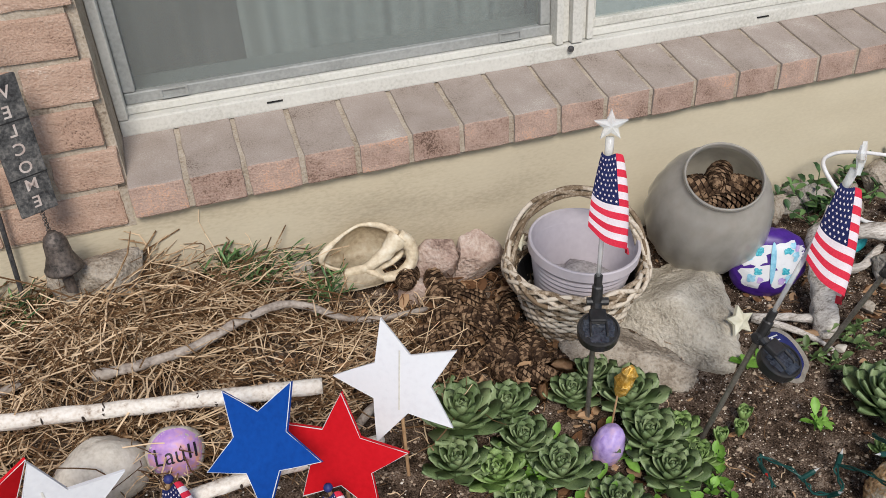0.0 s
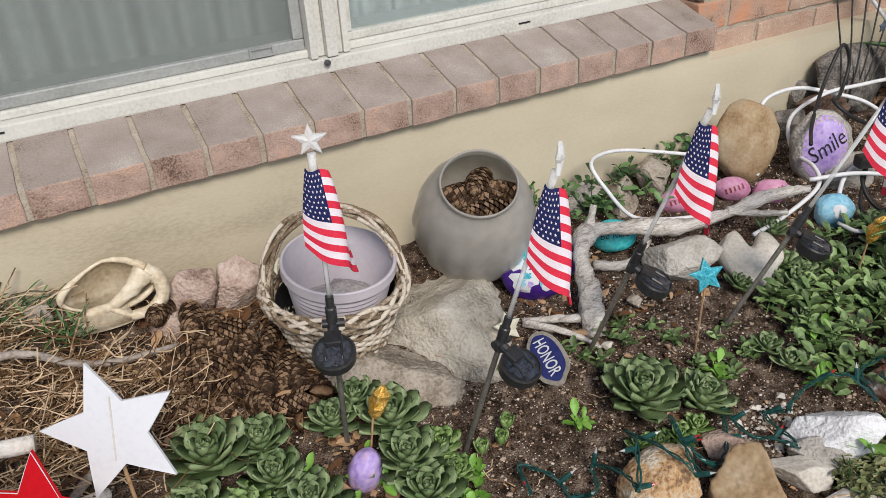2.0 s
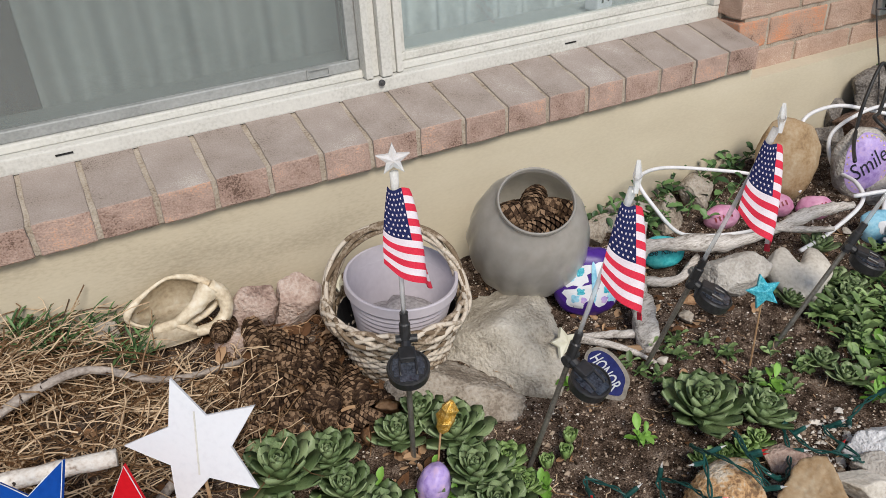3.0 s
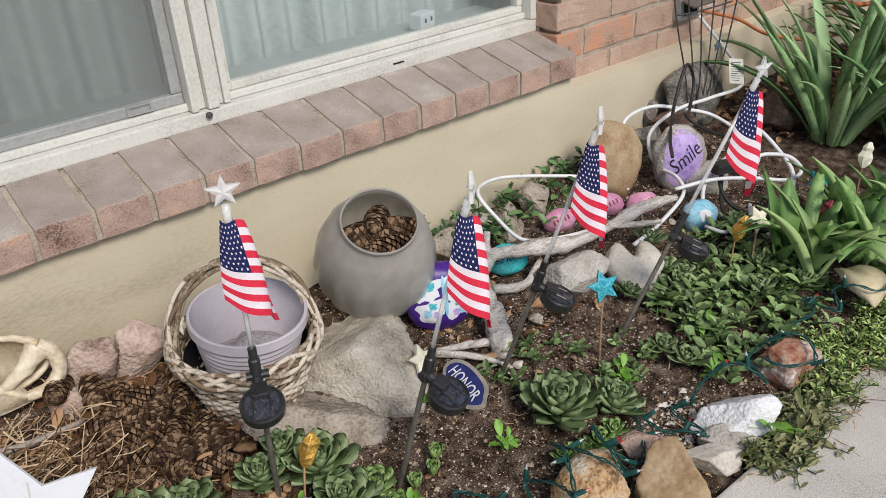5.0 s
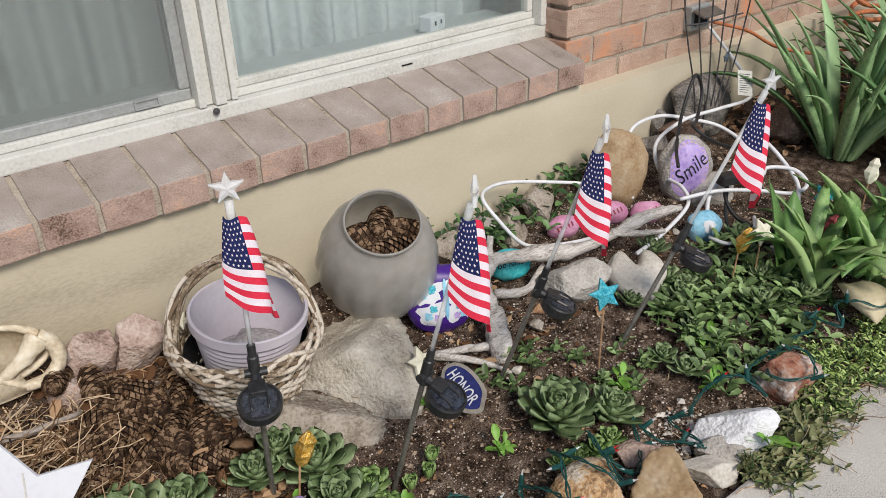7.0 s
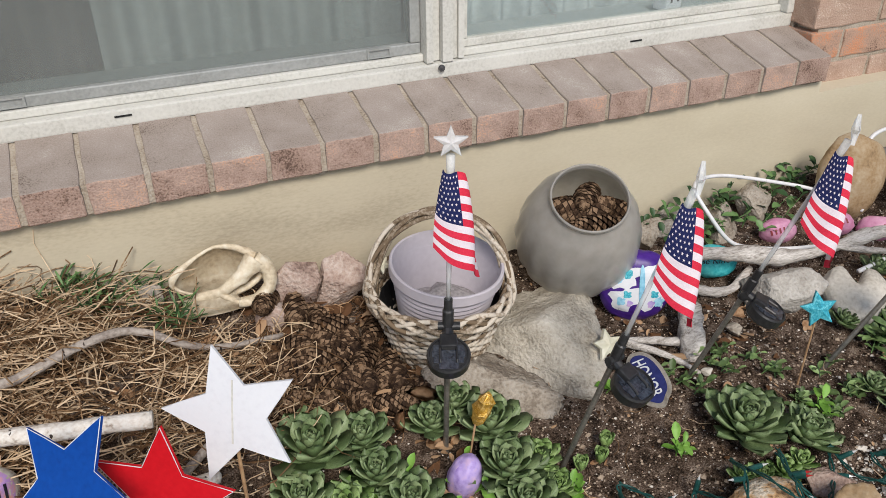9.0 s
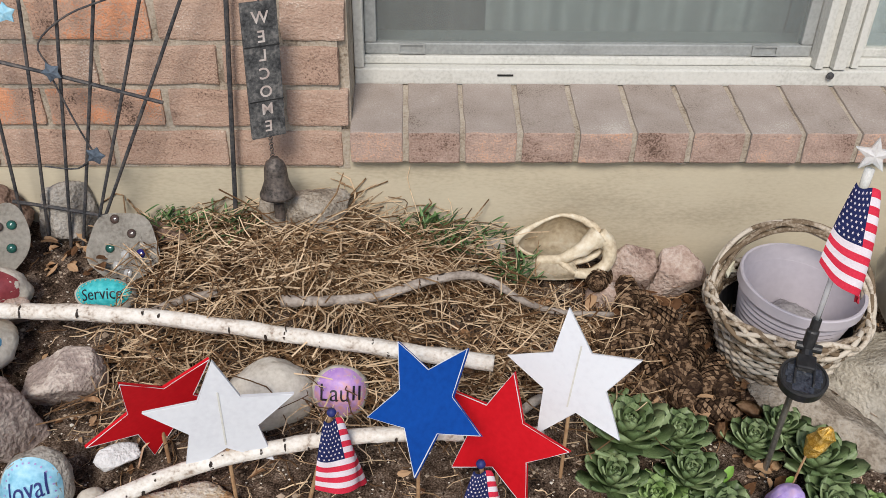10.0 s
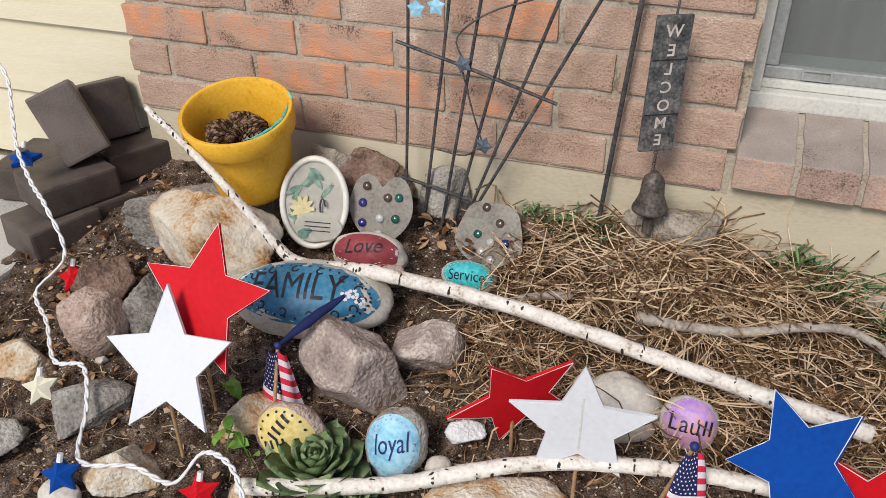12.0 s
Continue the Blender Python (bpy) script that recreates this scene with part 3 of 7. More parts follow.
for x0, x1, y, n in ((0.0225, 0.870, 0.030, "sash"), (0.9575, 1.802, 0.030, "frame")):
    w = 0.022 if n == "sash" else 0.017
    s = part("sash_bottom", box(x0, WF + y, 0.3885, x1, WF + y + 0.025, 0.3885 + w, 0.003), n, win, "grey sash rail" if n == "sash" else "")
    part("sash_side", box(x0, WF + y, 0.389 + w, x0 + w, WF + y + 0.025, 1.499, 0.003), n, win)
    part("sash_side", box(x1 - w, WF + y, 0.389 + w, x1, WF + y + 0.025, 1.499, 0.003), n, win)
    part("pane", box(x0 + w - 0.002, WF + y + 0.012, 0.3885 + w - 0.002, x1 - w + 0.002, WF + y + 0.014, 1.499), "screen" if n == "sash" else "pane", win,
         "grey insect screen" if n == "sash" else "clear glass pane").visible_shadow = False
for x in (0.085, 0.755):
    bm = bmesh.new()
    for a in ((x, 0.391, x + 0.05, 0.394), (x, 0.407, x + 0.05, 0.410), (x, 0.394, x + 0.004, 0.407), (x + 0.046, 0.394, x + 0.05, 0.407)):
        box(a[0], WF + 0.026, a[1], a[2], WF + 0.031, a[3], bm=bm)
    part("sash_latch", bm, "sash", win)
bm = lathe([(0.007, 0), (0.007, 0.003), (0.003, 0.004)], 12)
part("screw", bm, "iron", win, "rusty screw head", m=pose(0.901, WF - 0.004, 0.3635, 90))
for x in (0.27, 1.36):
    part("weep_slot", box(x, WF - 0.002, 0.358, x + 0.03, WF + 0.001, 0.361), "dark", win)
# what stands behind the glass
tagged(part("room", box(-0.6, 1.6, 0.05, 3.4, 1.7, 2.3), "room"), "dim wall of the room", "wall", kind="structure")
tagged(part("room_floor", box(-0.6, 0.24, 0.02, 3.4, 1.6, 0.049), "room"), "dim floor of the room", "floor", kind="structure")
tagged(part("room_ceiling", box(-0.6, 0.2, 2.31, 3.4, 1.7, 2.41), "room"), "dim ceiling of the room", "ceiling", kind="structure")
for x in (-0.65, 3.4):
    tagged(part("room_side", box(x, 0.24, 0.05, x + 0.05, 1.7, 2.3), "room"), "dim side wall of the room", "wall", kind="structure")
tagged(part("inner_sill", box(0.0, 0.206, 0.30, 1.829, 0.37, 0.372, 0.004), "innersill"), "white inner window sill", "sill", kind="structure")


def curtain(x0, x1, y, material, label, amp=0.022, wave=0.085):
    n = int((x1 - x0) / 0.008)
    me = sheet(x0, x1, 0.06, 1.6, n, 8, lambda x, z: 0)
    for v in me.vertices:
        z = v.co.y
        v.co = (v.co.x, y + amp * math.sin(v.co.x / wave * 2 * math.pi) + 0.5 * amp * math.sin(v.co.x * 31 + z), z)
    tagged(part("curtain", me, material), label, "curtain")


curtain(-0.55, 0.27, 0.425, "browncurtain", "dark brown curtain drawn aside")
curtain(0.272, 0.92, 0.43, "curtain", "pale grey-green pleated curtain")
curtain(0.93, 3.38, 0.43, "curtain", "pale grey-green pleated curtain")
ad = thing("plug_adapter", pose(1.56, 0.27, 0.3785, 0, 0, 15), "small white plastic plug adapter on the inner sill", "adapter")
part("body", box(-0.03, -0.02, 0, 0.03, 0.02, 0.04, 0.005), "white", ad)
for x in (-0.012, 0.012):
    part("slot", box(x - 0.003, -0.0215, 0.018, x + 0.003, -0.0202, 0.028), "dark", ad)


# ---- flags on solar stakes ----
def star_mesh(r, thick, inner=0.42, ridge=0.0, turn=0.0, points=5):
    """A star in the x, z plane about its centre, facing -y."""
    bm = bmesh.new()
    out = []
    for k in range(points * 2):
        a = math.pi / 2 + radians(turn) + math.pi * k / points
        q = r if k % 2 == 0 else r * inner
        out.append((q * math.cos(a), q * math.sin(a)))
    f = [bm.verts.new((x, -thick / 2, z)) for x, z in out]
    b = [bm.verts.new((x, thick / 2, z)) for x, z in out]
    cf, cb = bm.verts.new((0, -thick / 2 - ridge, 0)), bm.verts.new((0, thick / 2 + ridge, 0))
    n = len(out)
    for k in range(n):
        j = (k + 1) % n
        bm.faces.new((cf, f[k], f[j]))
        bm.faces.new((cb, b[j], b[k]))
        bm.faces.new((f[k], b[k], b[j], f[j]))
    bmesh.ops.recalc_face_normals(bm, faces=bm.faces)
    return bm


def cloth_flag(parent, base, toward, height, r0, r1, sweep, drop, phase=0.0, down=(0, 0, -1), flare=0.0):
    """A flag furled round its pole: fly along u (0..1), hoist along v (0 top..1 bottom)."""
    dn = Vector(down).normalized()
    ax = Vector(toward)
    ax = (ax - dn * ax.dot(dn)).normalized()
    side = ax.cross(dn)

    def at(u, v, lift=0.0):
        a = radians(phase - sweep / 2 + sweep * u)
        r = r0 + (r1 - r0) * v ** 0.8 + 0.0035 * math.sin(u * 11 + v * 3) * (0.3 + v) + lift
        d = ax * math.cos(a) * (0.6 + flare * u) + side * math.sin(a) * (1 + flare * u)
        return Vector(base) + d * r + dn * (v * height + drop * u * (0.15 + 0.85 * v) + 0.003 * math.sin(u * 9))
    nu, rows = 26, 13
    kinds = {"navy": bmesh.new(), "red": bmesh.new(), "white": bmesh.new()}
    for j in range(rows):
        for i in range(nu):
            u0, u1 = i / nu, (i + 1) / nu
            key = "navy" if (u0 < 0.46 and j < 7) else ("red" if j % 2 == 0 else "white")
            bm = kinds[key]
            for h in range(2):
                v0, v1 = (j + h / 2) / rows, (j + h / 2 + 0.5) / rows
                o = [bm.verts.new(at(*q)) for q in ((u0, v0), (u0, v1), (u1, v1), (u1, v0))]
                k = [bm.verts.new(at(*q, -0.0008)) for q in ((u0, v0), (u0, v1), (u1, v1), (u1, v0))]
                bm.faces.new(o)
                bm.faces.new(k[::-1])
    flag = None
    for key, name, m in (("red", "red_striping", "flagred"), ("white", "white_striping", "flagwhite"), ("navy", "canton", "navy")):
        bmesh.ops.remove_doubles(kinds[key], verts=kinds[key].verts, dist=0.0002)
        ob = part(name, kinds[key], m, parent, smooth=True)
        if key == "navy":
            flag = ob
    bm = bmesh.new()
    for r in range(9):
        for c in range(6 if r % 2 == 0 else 5):
            u = 0.46 * ((c + (0.5 if r % 2 == 0 else 1.0)) / 6)
            v = 7 / 13 * (r + 0.7) / 9.4
            pts = []
            for k in range(10):
                a = math.pi / 2 + math.pi * k / 5
                q = 1.0 if k % 2 == 0 else 0.42
                pts.append(bm.verts.new(at(u + q * math.cos(a) * 0.022, v - q * math.sin(a) * 0.019, 0.0008)))
            bm.faces.new(pts)
    part("star_print", bm, "flagwhite", flag)


def solar_flag(foot, top, disc_turn, toward, lean_disc, sweep, phase, drop, label, star_turn=0, knuckle=0.5, flag_h=0.120, flag_r=0.034):
    foot, top = Vector(foot), Vector(top)
    ob = thing("solar_flag_light", Matrix.Translation(foot), label, "garden light", "solar flag lights")
    d = (top - foot) / (top - foot).length
    full = (top - foot).length
    part("stake", tube([-d * 0.03, d * full * 0.2, d * full * knuckle], 0.0045, 10), "steel", ob)
    j = d * full * knuckle
    part("collar", tube([j - d * 0.012, j, j + d * 0.03, j + d * 0.032, j + d * 0.05], lambda t: 0.0085 if t < 0.55 else 0.0064, 14), "black", ob)
    part("clear_tube", tube([j + d * 0.05, d * (full - 0.05)], 0.0038, 10), "clear", ob, "clear plastic tube", smooth=True)
    tw = Vector(toward).normalized()
    out = Vector((math.cos(radians(disc_turn)), math.sin(radians(disc_turn)), 0))
    arm = part("hinge", tube([j + Vector((0, 0, 0.002)) - out.cross(d) * 0.018, j + Vector((0, 0, 0.002)) + out.cross(d) * 0.015], 0.0065, 12), "black", ob)
    part("arm", tube([j, j + out * 0.02 + Vector((0, 0, -0.012)), j + out * 0.03 + Vector((0, 0, -0.022))], 0.008, 10), "black", ob)
    c = j + out * 0.038 + Vector((0, 0, -0.026))
    m = Matrix.Translation(c) @ Matrix.Rotation(math.atan2(out.y, out.x), 4, "Z") @ Matrix.Rotation(radians(lean_disc), 4, "Y") @ Matrix.Scale(0.98, 4)
    hd = part("panel_housing", lathe([(0.029, -0.014), (0.032, -0.010), (0.033, 0.006), (0.031, 0.009), (0.029, 0.009), (0.028, 0.007)], 36), "black", ob, smooth=False, m=m)
    for i in range(-2, 3):
        w = math.sqrt(max(0, 0.0265 ** 2 - (i * 0.0105) ** 2))
        bm = box(i * 0.0105 - 0.0052, -w + 0.002, 0.0075, i * 0.0105 + 0.0052, w - 0.002, 0.0085)
        part("solar_cell", bm, "panel", ob, "dark glossy solar cell", m=m)
    part("latch_block", box(-0.030, -0.013, 0.008, -0.006, 0.013, 0.019, 0.003), "black", ob, m=m)
    part("guard_bar", tube([(-0.008, -0.012, 0.013), (0.012, -0.0125, 0.0115), (0.016, -0.012, 0.009)], 0.0018, 6), "black", ob, m=m)
    part("guard_bar", tube([(-0.008, 0.012, 0.013), (0.012, 0.0125, 0.0115), (0.016, 0.012, 0.009)], 0.0018, 6), "black", ob, m=m)
    part("star_topper", star_mesh(0.0235, 0.005, 0.42, 0.004), "clear", ob, "clear plastic star", m=Matrix.Translation(d * full) @ Matrix.Rotation(math.atan2(tw.y, tw.x) + math.pi / 2 + radians(star_turn), 4, "Z"))
    part("topper_stem", tube([d * (full - 0.052), d * (full - 0.018)], 0.006, 10), "clear", ob, smooth=True)
    cloth_flag(ob, d * (full - 0.036), toward, flag_h, 0.013, flag_r, sweep, drop, phase, Vector((0, 0, -0.75)) - d * 0.25, 0.55)
    return ob


solar_flag((0.654, -0.462, -0.085), (0.664, -0.465, 0.476), -112, (-0.35, -0.9, 0), 18, 185, 40, 0.07, "small cloth flag on a solar stake light with a clear star", 0, 0.475, 0.115, 0.030)
solar_flag((0.823, -0.547, -0.105), (0.945, -0.620, 0.438), -72, (-0.5, -0.8, 0), 22, 180, 42, 0.095, "small cloth flag on a leaning solar stake light", 80, 0.44)
solar_flag((1.136, -0.457, -0.096), (1.246, -0.585, 0.439), -50, (-0.55, -0.75, 0), 22, 180, 42, 0.095, "small cloth flag on a leaning solar stake light", 80, 0.42)
solar_flag((1.401, -0.527, -0.1), (1.648, -0.620, 0.434), -52, (-0.6, -0.75, 0), 18, 180, 42, 0.095, "small cloth flag on a tilted solar stake light", 30, 0.42, 0.132, 0.036)


# ---- painted wooden stars ----
def wooden_star(x, y, z, r, turn, colour, lean=18, yaw=0, stick=True, label=""):
    ob = thing("wooden_star", pose(x, y, z, -lean, 0, yaw), label, "star", "painted wooden stars")
    bm = star_mesh(r, 0.005, 0.465 if x > -0.74 else 0.52, 0, turn)
    part("board", bm, colour, ob)
    bm = bmesh.new()
    n, fat = 10, 0.465 if x > -0.74 else 0.52
    rnd = random.Random(int(x * 1000))
    for k in range(n):
        a0 = math.pi / 2 + radians(turn) + math.pi * k / 5
        a1 = math.pi / 2 + radians(turn) + math.pi * (k + 1) / 5
        q0, q1 = (r, r * fat) if k % 2 == 0 else (r * fat, r)
        p0, p1 = Vector((q0 * math.cos(a0), 0, q0 * math.sin(a0))), Vector((q1 * math.cos(a1), 0, q1 * math.sin(a1)))
        tube([p0 * 0.99 + Vector((0, -0.0024, 0)), (p0 + p1) * 0.4975 + Vector((0, -0.0024, 0)), p1 * 0.99 + Vector((0, -0.0024, 0))], lambda t: 0.0005, 5, bm, 1.6, k)
    part("worn_edge", bm, "white", ob, "worn whitish saw-cut edge")
    if stick:
        reach, a = r * 0.6 + 0.10, radians(lean)
        part("dowel", tube([(0, 0.006 + reach * math.sin(a), -r * 0.3 - reach * math.cos(a)), (0, 0.006, -r * 0.3), (0, 0.006, r * 0.5)], 0.0028, 8), "stem", ob, "thin wooden dowel")
        if colour == "white" and x > -0.7:
            part("nail_line", box(-0.0012, -0.0034, -r * 0.4, 0.0012, -0.0026, r * 0.5), "frame", ob)
    return ob


wooden_star(0.335, -0.479, 0.141, 0.101, 16.5, "white", 20.5, -30, label="white painted wooden star on a thin dowel")
wooden_star(0.128, -0.539, 0.154, 0.095, -14.6, "blue", 36.7, -45, label="blue painted wooden star with chipped edges on a dowel")
wooden_star(0.229, -0.540, 0.093, 0.104, -1.8, "red", 12, -36.6, label="red painted wooden star with chipped edges on a dowel")
wooden_star(-0.134, -0.549, 0.137, 0.099, 0.4, "white", 1, 10, label="white painted wooden star with rough edges on a dowel")
wooden_star(-0.236, -0.488, 0.100, 0.103, -44.9, "red", -15, 33.7, label="red painted wooden star tipped over behind a white one")
wooden_star(-0.729, -0.615, 0.127, 0.117, 12, "white", 30, -4, label="white painted wooden star standing among stones")
wooden_star(-0.708, -0.540, 0.195, 0.118, 2.2, "red", 36.5, -4.3, label="red painted wooden star standing behind a white one")


# ---- small grave-style flags ----
def mini_flag(foot, top, toward, label, h=0.115):
    foot, top = Vector(foot), Vector(top)
    ob = thing("stick_flag", Matrix.Translation(foot), label, "flag", "small stick flags")
    part("stick", tube([(0, 0, -0.02), top - foot], 0.003, 8), "stem", ob)
    part("knob", lathe([(0.0, 0.006), (0.005, 0.004), (0.0065, 0), (0.005, -0.004), (0.0, -0.006)], 12), "navypaint", ob, smooth=True, m=Matrix.Translation(top - foot))
    cloth_flag(ob, (top - foot) * 0.97, toward, h, 0.014, 0.042, 150, 0.04, 22)
    return ob


mini_flag((-0.040, -0.530, -0.035), (0.008, -0.555, 0.155), (0.5, -1, 0), "faded small stick flag drooping between wooden stars", 0.105)
mini_flag((-0.60, -0.585, -0.05), (-0.615, -0.50, 0.105), (0, -1, 0), "faded small stick flag hanging limp over a painted stone", 0.125)
mini_flag((0.225, -0.600, -0.06), (0.198, -0.605, 0.112), (0.2, -1, 0), "faded small stick flag low before a red star", 0.09)
# ribbon-like folded blue flag beside the small one
bm = tube(smooth_path([(-0.615, -0.50, 0.105), (-0.575, -0.455, 0.135), (-0.535, -0.42, 0.165)], 6), lambda t: 0.0025 + 0.005 * math.sin(t * 3), 8, rough=0.5)
tagged(part("rolled_blue_flag", bm, "navy", smooth=True), "dark blue rolled cloth flag leaning over the painted stones", "flag")


# ---- basket, pots, jar ----
def basket(x, y, z):
    ob = thing("wicker_basket", pose(x, y, z, 0, 0, -26) @ Matrix.Diagonal((0.985, 0.985, 1.0, 1)), "grey-brown wicker basket with a hoop handle and a pot inside", "basket")
    h, r0, r1 = 0.136, 0.074, 0.122
    for j in range(17):
        zz = 0.005 + h * j / 17
        r = r0 + (r1 - r0) * (j / 17) ** 0.75
        pts = []
        for k in range(73):
            a = 2 * math.pi * k / 72
            w = 0.0035 * math.sin(a * 18 + math.pi * (j % 2))
            pts.append(((r + w) * math.cos(a), (r + w) * math.sin(a), zz + 0.0012 * math.sin(a * 5 + j)))
        part("weave_strand", tube(pts, 0.0038, 6, cap=False), "wicker", ob, smooth=True)
    for k in range(18):
        a = 2 * math.pi * (k + 0.5) / 18
        part("upright", tube([(r0 * math.cos(a), r0 * math.sin(a), 0), (r1 * math.cos(a), r1 * math.sin(a), h)], 0.004, 6), "wicker", ob)
    for s in range(8):
        pts = []
        for k in range(121):
            a = 2 * math.pi * k / 120
            q = a * (5 if s % 2 else -5) + s * math.pi / 4
            r = r1 + 0.004 + (0.008 + 0.002 * math.sin(a * 3 + s)) * math.cos(q)
            pts.append((r * math.cos(a), r * math.sin(a), h + 0.004 + 0.013 * math.sin(q)))
        part("rim_braid", tube(pts, 0.0046, 6, cap=False), "wicker", ob, smooth=True)
    for s in range(7):
        pts = []
        for k in range(41):
            t = k / 40
            a = math.pi * t
            q = t * (8 if s % 2 else -7) + s * 0.9
            pts.append((0.124 * math.cos(a) + 0.008 * math.cos(q) * math.cos(a), 0.009 * math.sin(q) + 0.055 * math.sin(a), 0.125 + 0.138 * math.sin(a) ** 0.8 + 0.007 * math.cos(q)))
        part("handle_strand", tube(pts, 0.0045, 6), "wicker", ob, smooth=True)
    part("bottom", lathe([(0.0, 0.002), (r0, 0.002), (r0, 0.008), (0.0, 0.008)], 24), "wicker", ob)
    part("lining", lathe([(r0 - 0.008, 0.006), (r0 + 0.020, 0.05), (r1 - 0.0125, h - 0.012), (r1 - 0.0135, h - 0.012), (r0 + 0.019, 0.05), (r0 - 0.009, 0.006)], 32, loop=True), "black", ob, "dark liner")


basket(0.738, -0.243, -0.045)
lp = thing("plant_pot", pose(0.740, -0.236, -0.008, 6, 3, 0) @ Matrix.Scale(0.975, 4), "lilac-grey plastic pot with old gravel, inside the basket", "pot")
prof = [(0.066, 0.0), (0.069, 0.006)]
for i in range(10):
    zz = 0.03 + 0.011 * i
    prof += [(0.070 + 0.030 * zz / 0.16 + 0.0014, zz), (0.070 + 0.030 * zz / 0.16 + 0.0002, zz + 0.006)]
prof += [(0.0995, 0.143), (0.1035, 0.146), (0.1035, 0.164), (0.1015, 0.166), (0.098, 0.165), (0.096, 0.14), (0.066, 0.03), (0.0, 0.03)]
part("body", lathe(prof, 48), "lilacpot", lp, smooth=True).data.set_sharp_from_angle(angle=radians(35))
bm = rock_mesh((0.155, 0.155, 0.06), 77, False, rough=0.16)
part("gravel_fill", bm, "ash", lp, "dusty grey gravel", smooth=True, m=pose(0, 0, 0.055))


def frosted_jar(x, y, z):
    ob = thing("glass_jar", pose(x, y, z, 29, -12, 0) @ Matrix.Diagonal((1.03, 1.03, 1.32, 1)), "frosted grey ribbed glass globe jar holding pine cones", "jar")
    def ribs(a, zz):
        return 1 + 0.045 * abs(math.sin(a * 8)) * max(0, math.sin(min(1, zz / 0.19) * math.pi))
    prof = [(0.046, 0.0), (0.060, 0.006), (0.086, 0.036), (0.107, 0.075), (0.116, 0.11), (0.111, 0.145), (0.101, 0.175), (0.087, 0.195), (0.074, 0.207), (0.0695, 0.213), (0.0705, 0.218),
            (0.0690, 0.220), (0.0675, 0.218), (0.0675, 0.211), (0.084, 0.192), (0.098, 0.172), (0.107, 0.143), (0.112, 0.11), (0.103, 0.076), (0.082, 0.040), (0.056, 0.011), (0.0, 0.01)]
    part("globe", lathe(prof, 96, fn=ribs), "frost", ob, smooth=True).visible_shadow = False
    part("rim", lathe([(0.0688, 0.2150), (0.0715, 0.216), (0.0720, 0.2200), (0.0705, 0.2220), (0.0682, 0.2215), (0.0672, 0.218)], 48, loop=True), "frost", ob, smooth=True)
    part("debris_fill", lathe([(0.0, 0.014), (0.052, 0.014), (0.076, 0.040), (0.086, 0.056), (0.05, 0.066), (0.0, 0.070)], 32), "cone", ob, "dark crumbled cone litter in the bottom", smooth=True)
    part("chip", patch(0.009, 0.009, 3, 0.6, 16, 2), "gloves", ob, "pale stuck leaf scrap", m=pose(-0.04, -0.110, 0.075, 90, 0, -20))
    return ob


jar = frosted_jar(1.088, -0.107, -0.034)

yp = thing("flower_pot", pose(-0.868, -0.130, 0.168, 15, 3, 0) @ Matrix.Scale(0.86, 4), "yellow ribbed plastic flower pot with smears of blue paint", "pot")
yprof = [(0.082, 0.0), (0.086, 0.004), (0.087, 0.012), (0.104, 0.150), (0.114, 0.152), (0.119, 0.158), (0.121, 0.2), (0.118, 0.204), (0.112, 0.203), (0.108, 0.198), (0.103, 0.15), (0.090, 0.08), (0.0, 0.08)]
part("body", lathe(yprof, 48, fn=lambda a, z: 1 + (0.004 * math.cos(a * 24) if 0.015 < z < 0.14 else 0)), "yellow", yp, smooth=True).data.set_sharp_from_angle(angle=radians(40))
for a0, a1, r in ((-0.9, 0.5, 0.1085), (0.6, 0.9, 0.1185)):
    pts = [(r * math.cos(a0 + (a1 - a0) * k / 20), r * math.sin(a0 + (a1 - a0) * k / 20), 0.2035 + 0.001 * math.sin(k * 2)) for k in range(21)]
    part("paint_smear", tube(pts, lambda t: 0.0024 * math.sin(math.pi * t) + 0.0006, 6, rough=0.6), "tealpaint", yp, "smear of teal paint")
part("soil_fill", rock_mesh((0.168, 0.168, 0.05), 78, False, rough=0.1), "soil", yp, m=pose(0, 0, 0.10), smooth=True)


# ---- pine cones ----
def cone_mesh(length, width, seed):
    rnd = random.Random(seed)
    bm = bmesh.new()
    n = 150
    tube([(0, 0, -length * 0.5), (0, 0, 0), (0, 0, length * 0.48)], lambda t: width * 0.28 * math.sin(math.pi * min(0.95, t + 0.12)), 8, bm)
    for i in range(n):
        t = (i + 0.5) / n
        a = i * 2.39996
        env = math.sin(math.pi * min(1, t * 0.86 + 0.13)) ** 0.7
        r = width * 0.5 * env
        z = (t - 0.5) * length
        s = width * 0.165 * (0.45 + 0.65 * env)
        m = Matrix.Translation((0, 0, z)) @ Matrix.Rotation(a, 4, "Z") @ Matrix.Translation((r * 0.35, 0, 0)) @ Matrix.Rotation(-radians(28 + 35 * t), 4, "Y")
        q = [(0, -s * 0.35, 0), (0, s * 0.35, 0), (r * 0.7, s * 0.75, 0.001), (r * 0.9, 0, 0.003), (r * 0.7, -s * 0.75, 0.001), (r * 0.66, 0, s * 0.42), (r * 0.66, 0, -s * 0.2)]
        v = [bm.verts.new(m @ Vector(c)) for c in q]
        for f in ((0, 4, 5), (0, 5, 1), (1, 5, 2), (5, 3, 2), (5, 4, 3), (0, 6, 4), (0, 1, 6), (1, 2, 6), (6, 2, 3), (6, 3, 4)):
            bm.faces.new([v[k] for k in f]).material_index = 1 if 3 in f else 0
    return mesh(bm, "pine_cone")


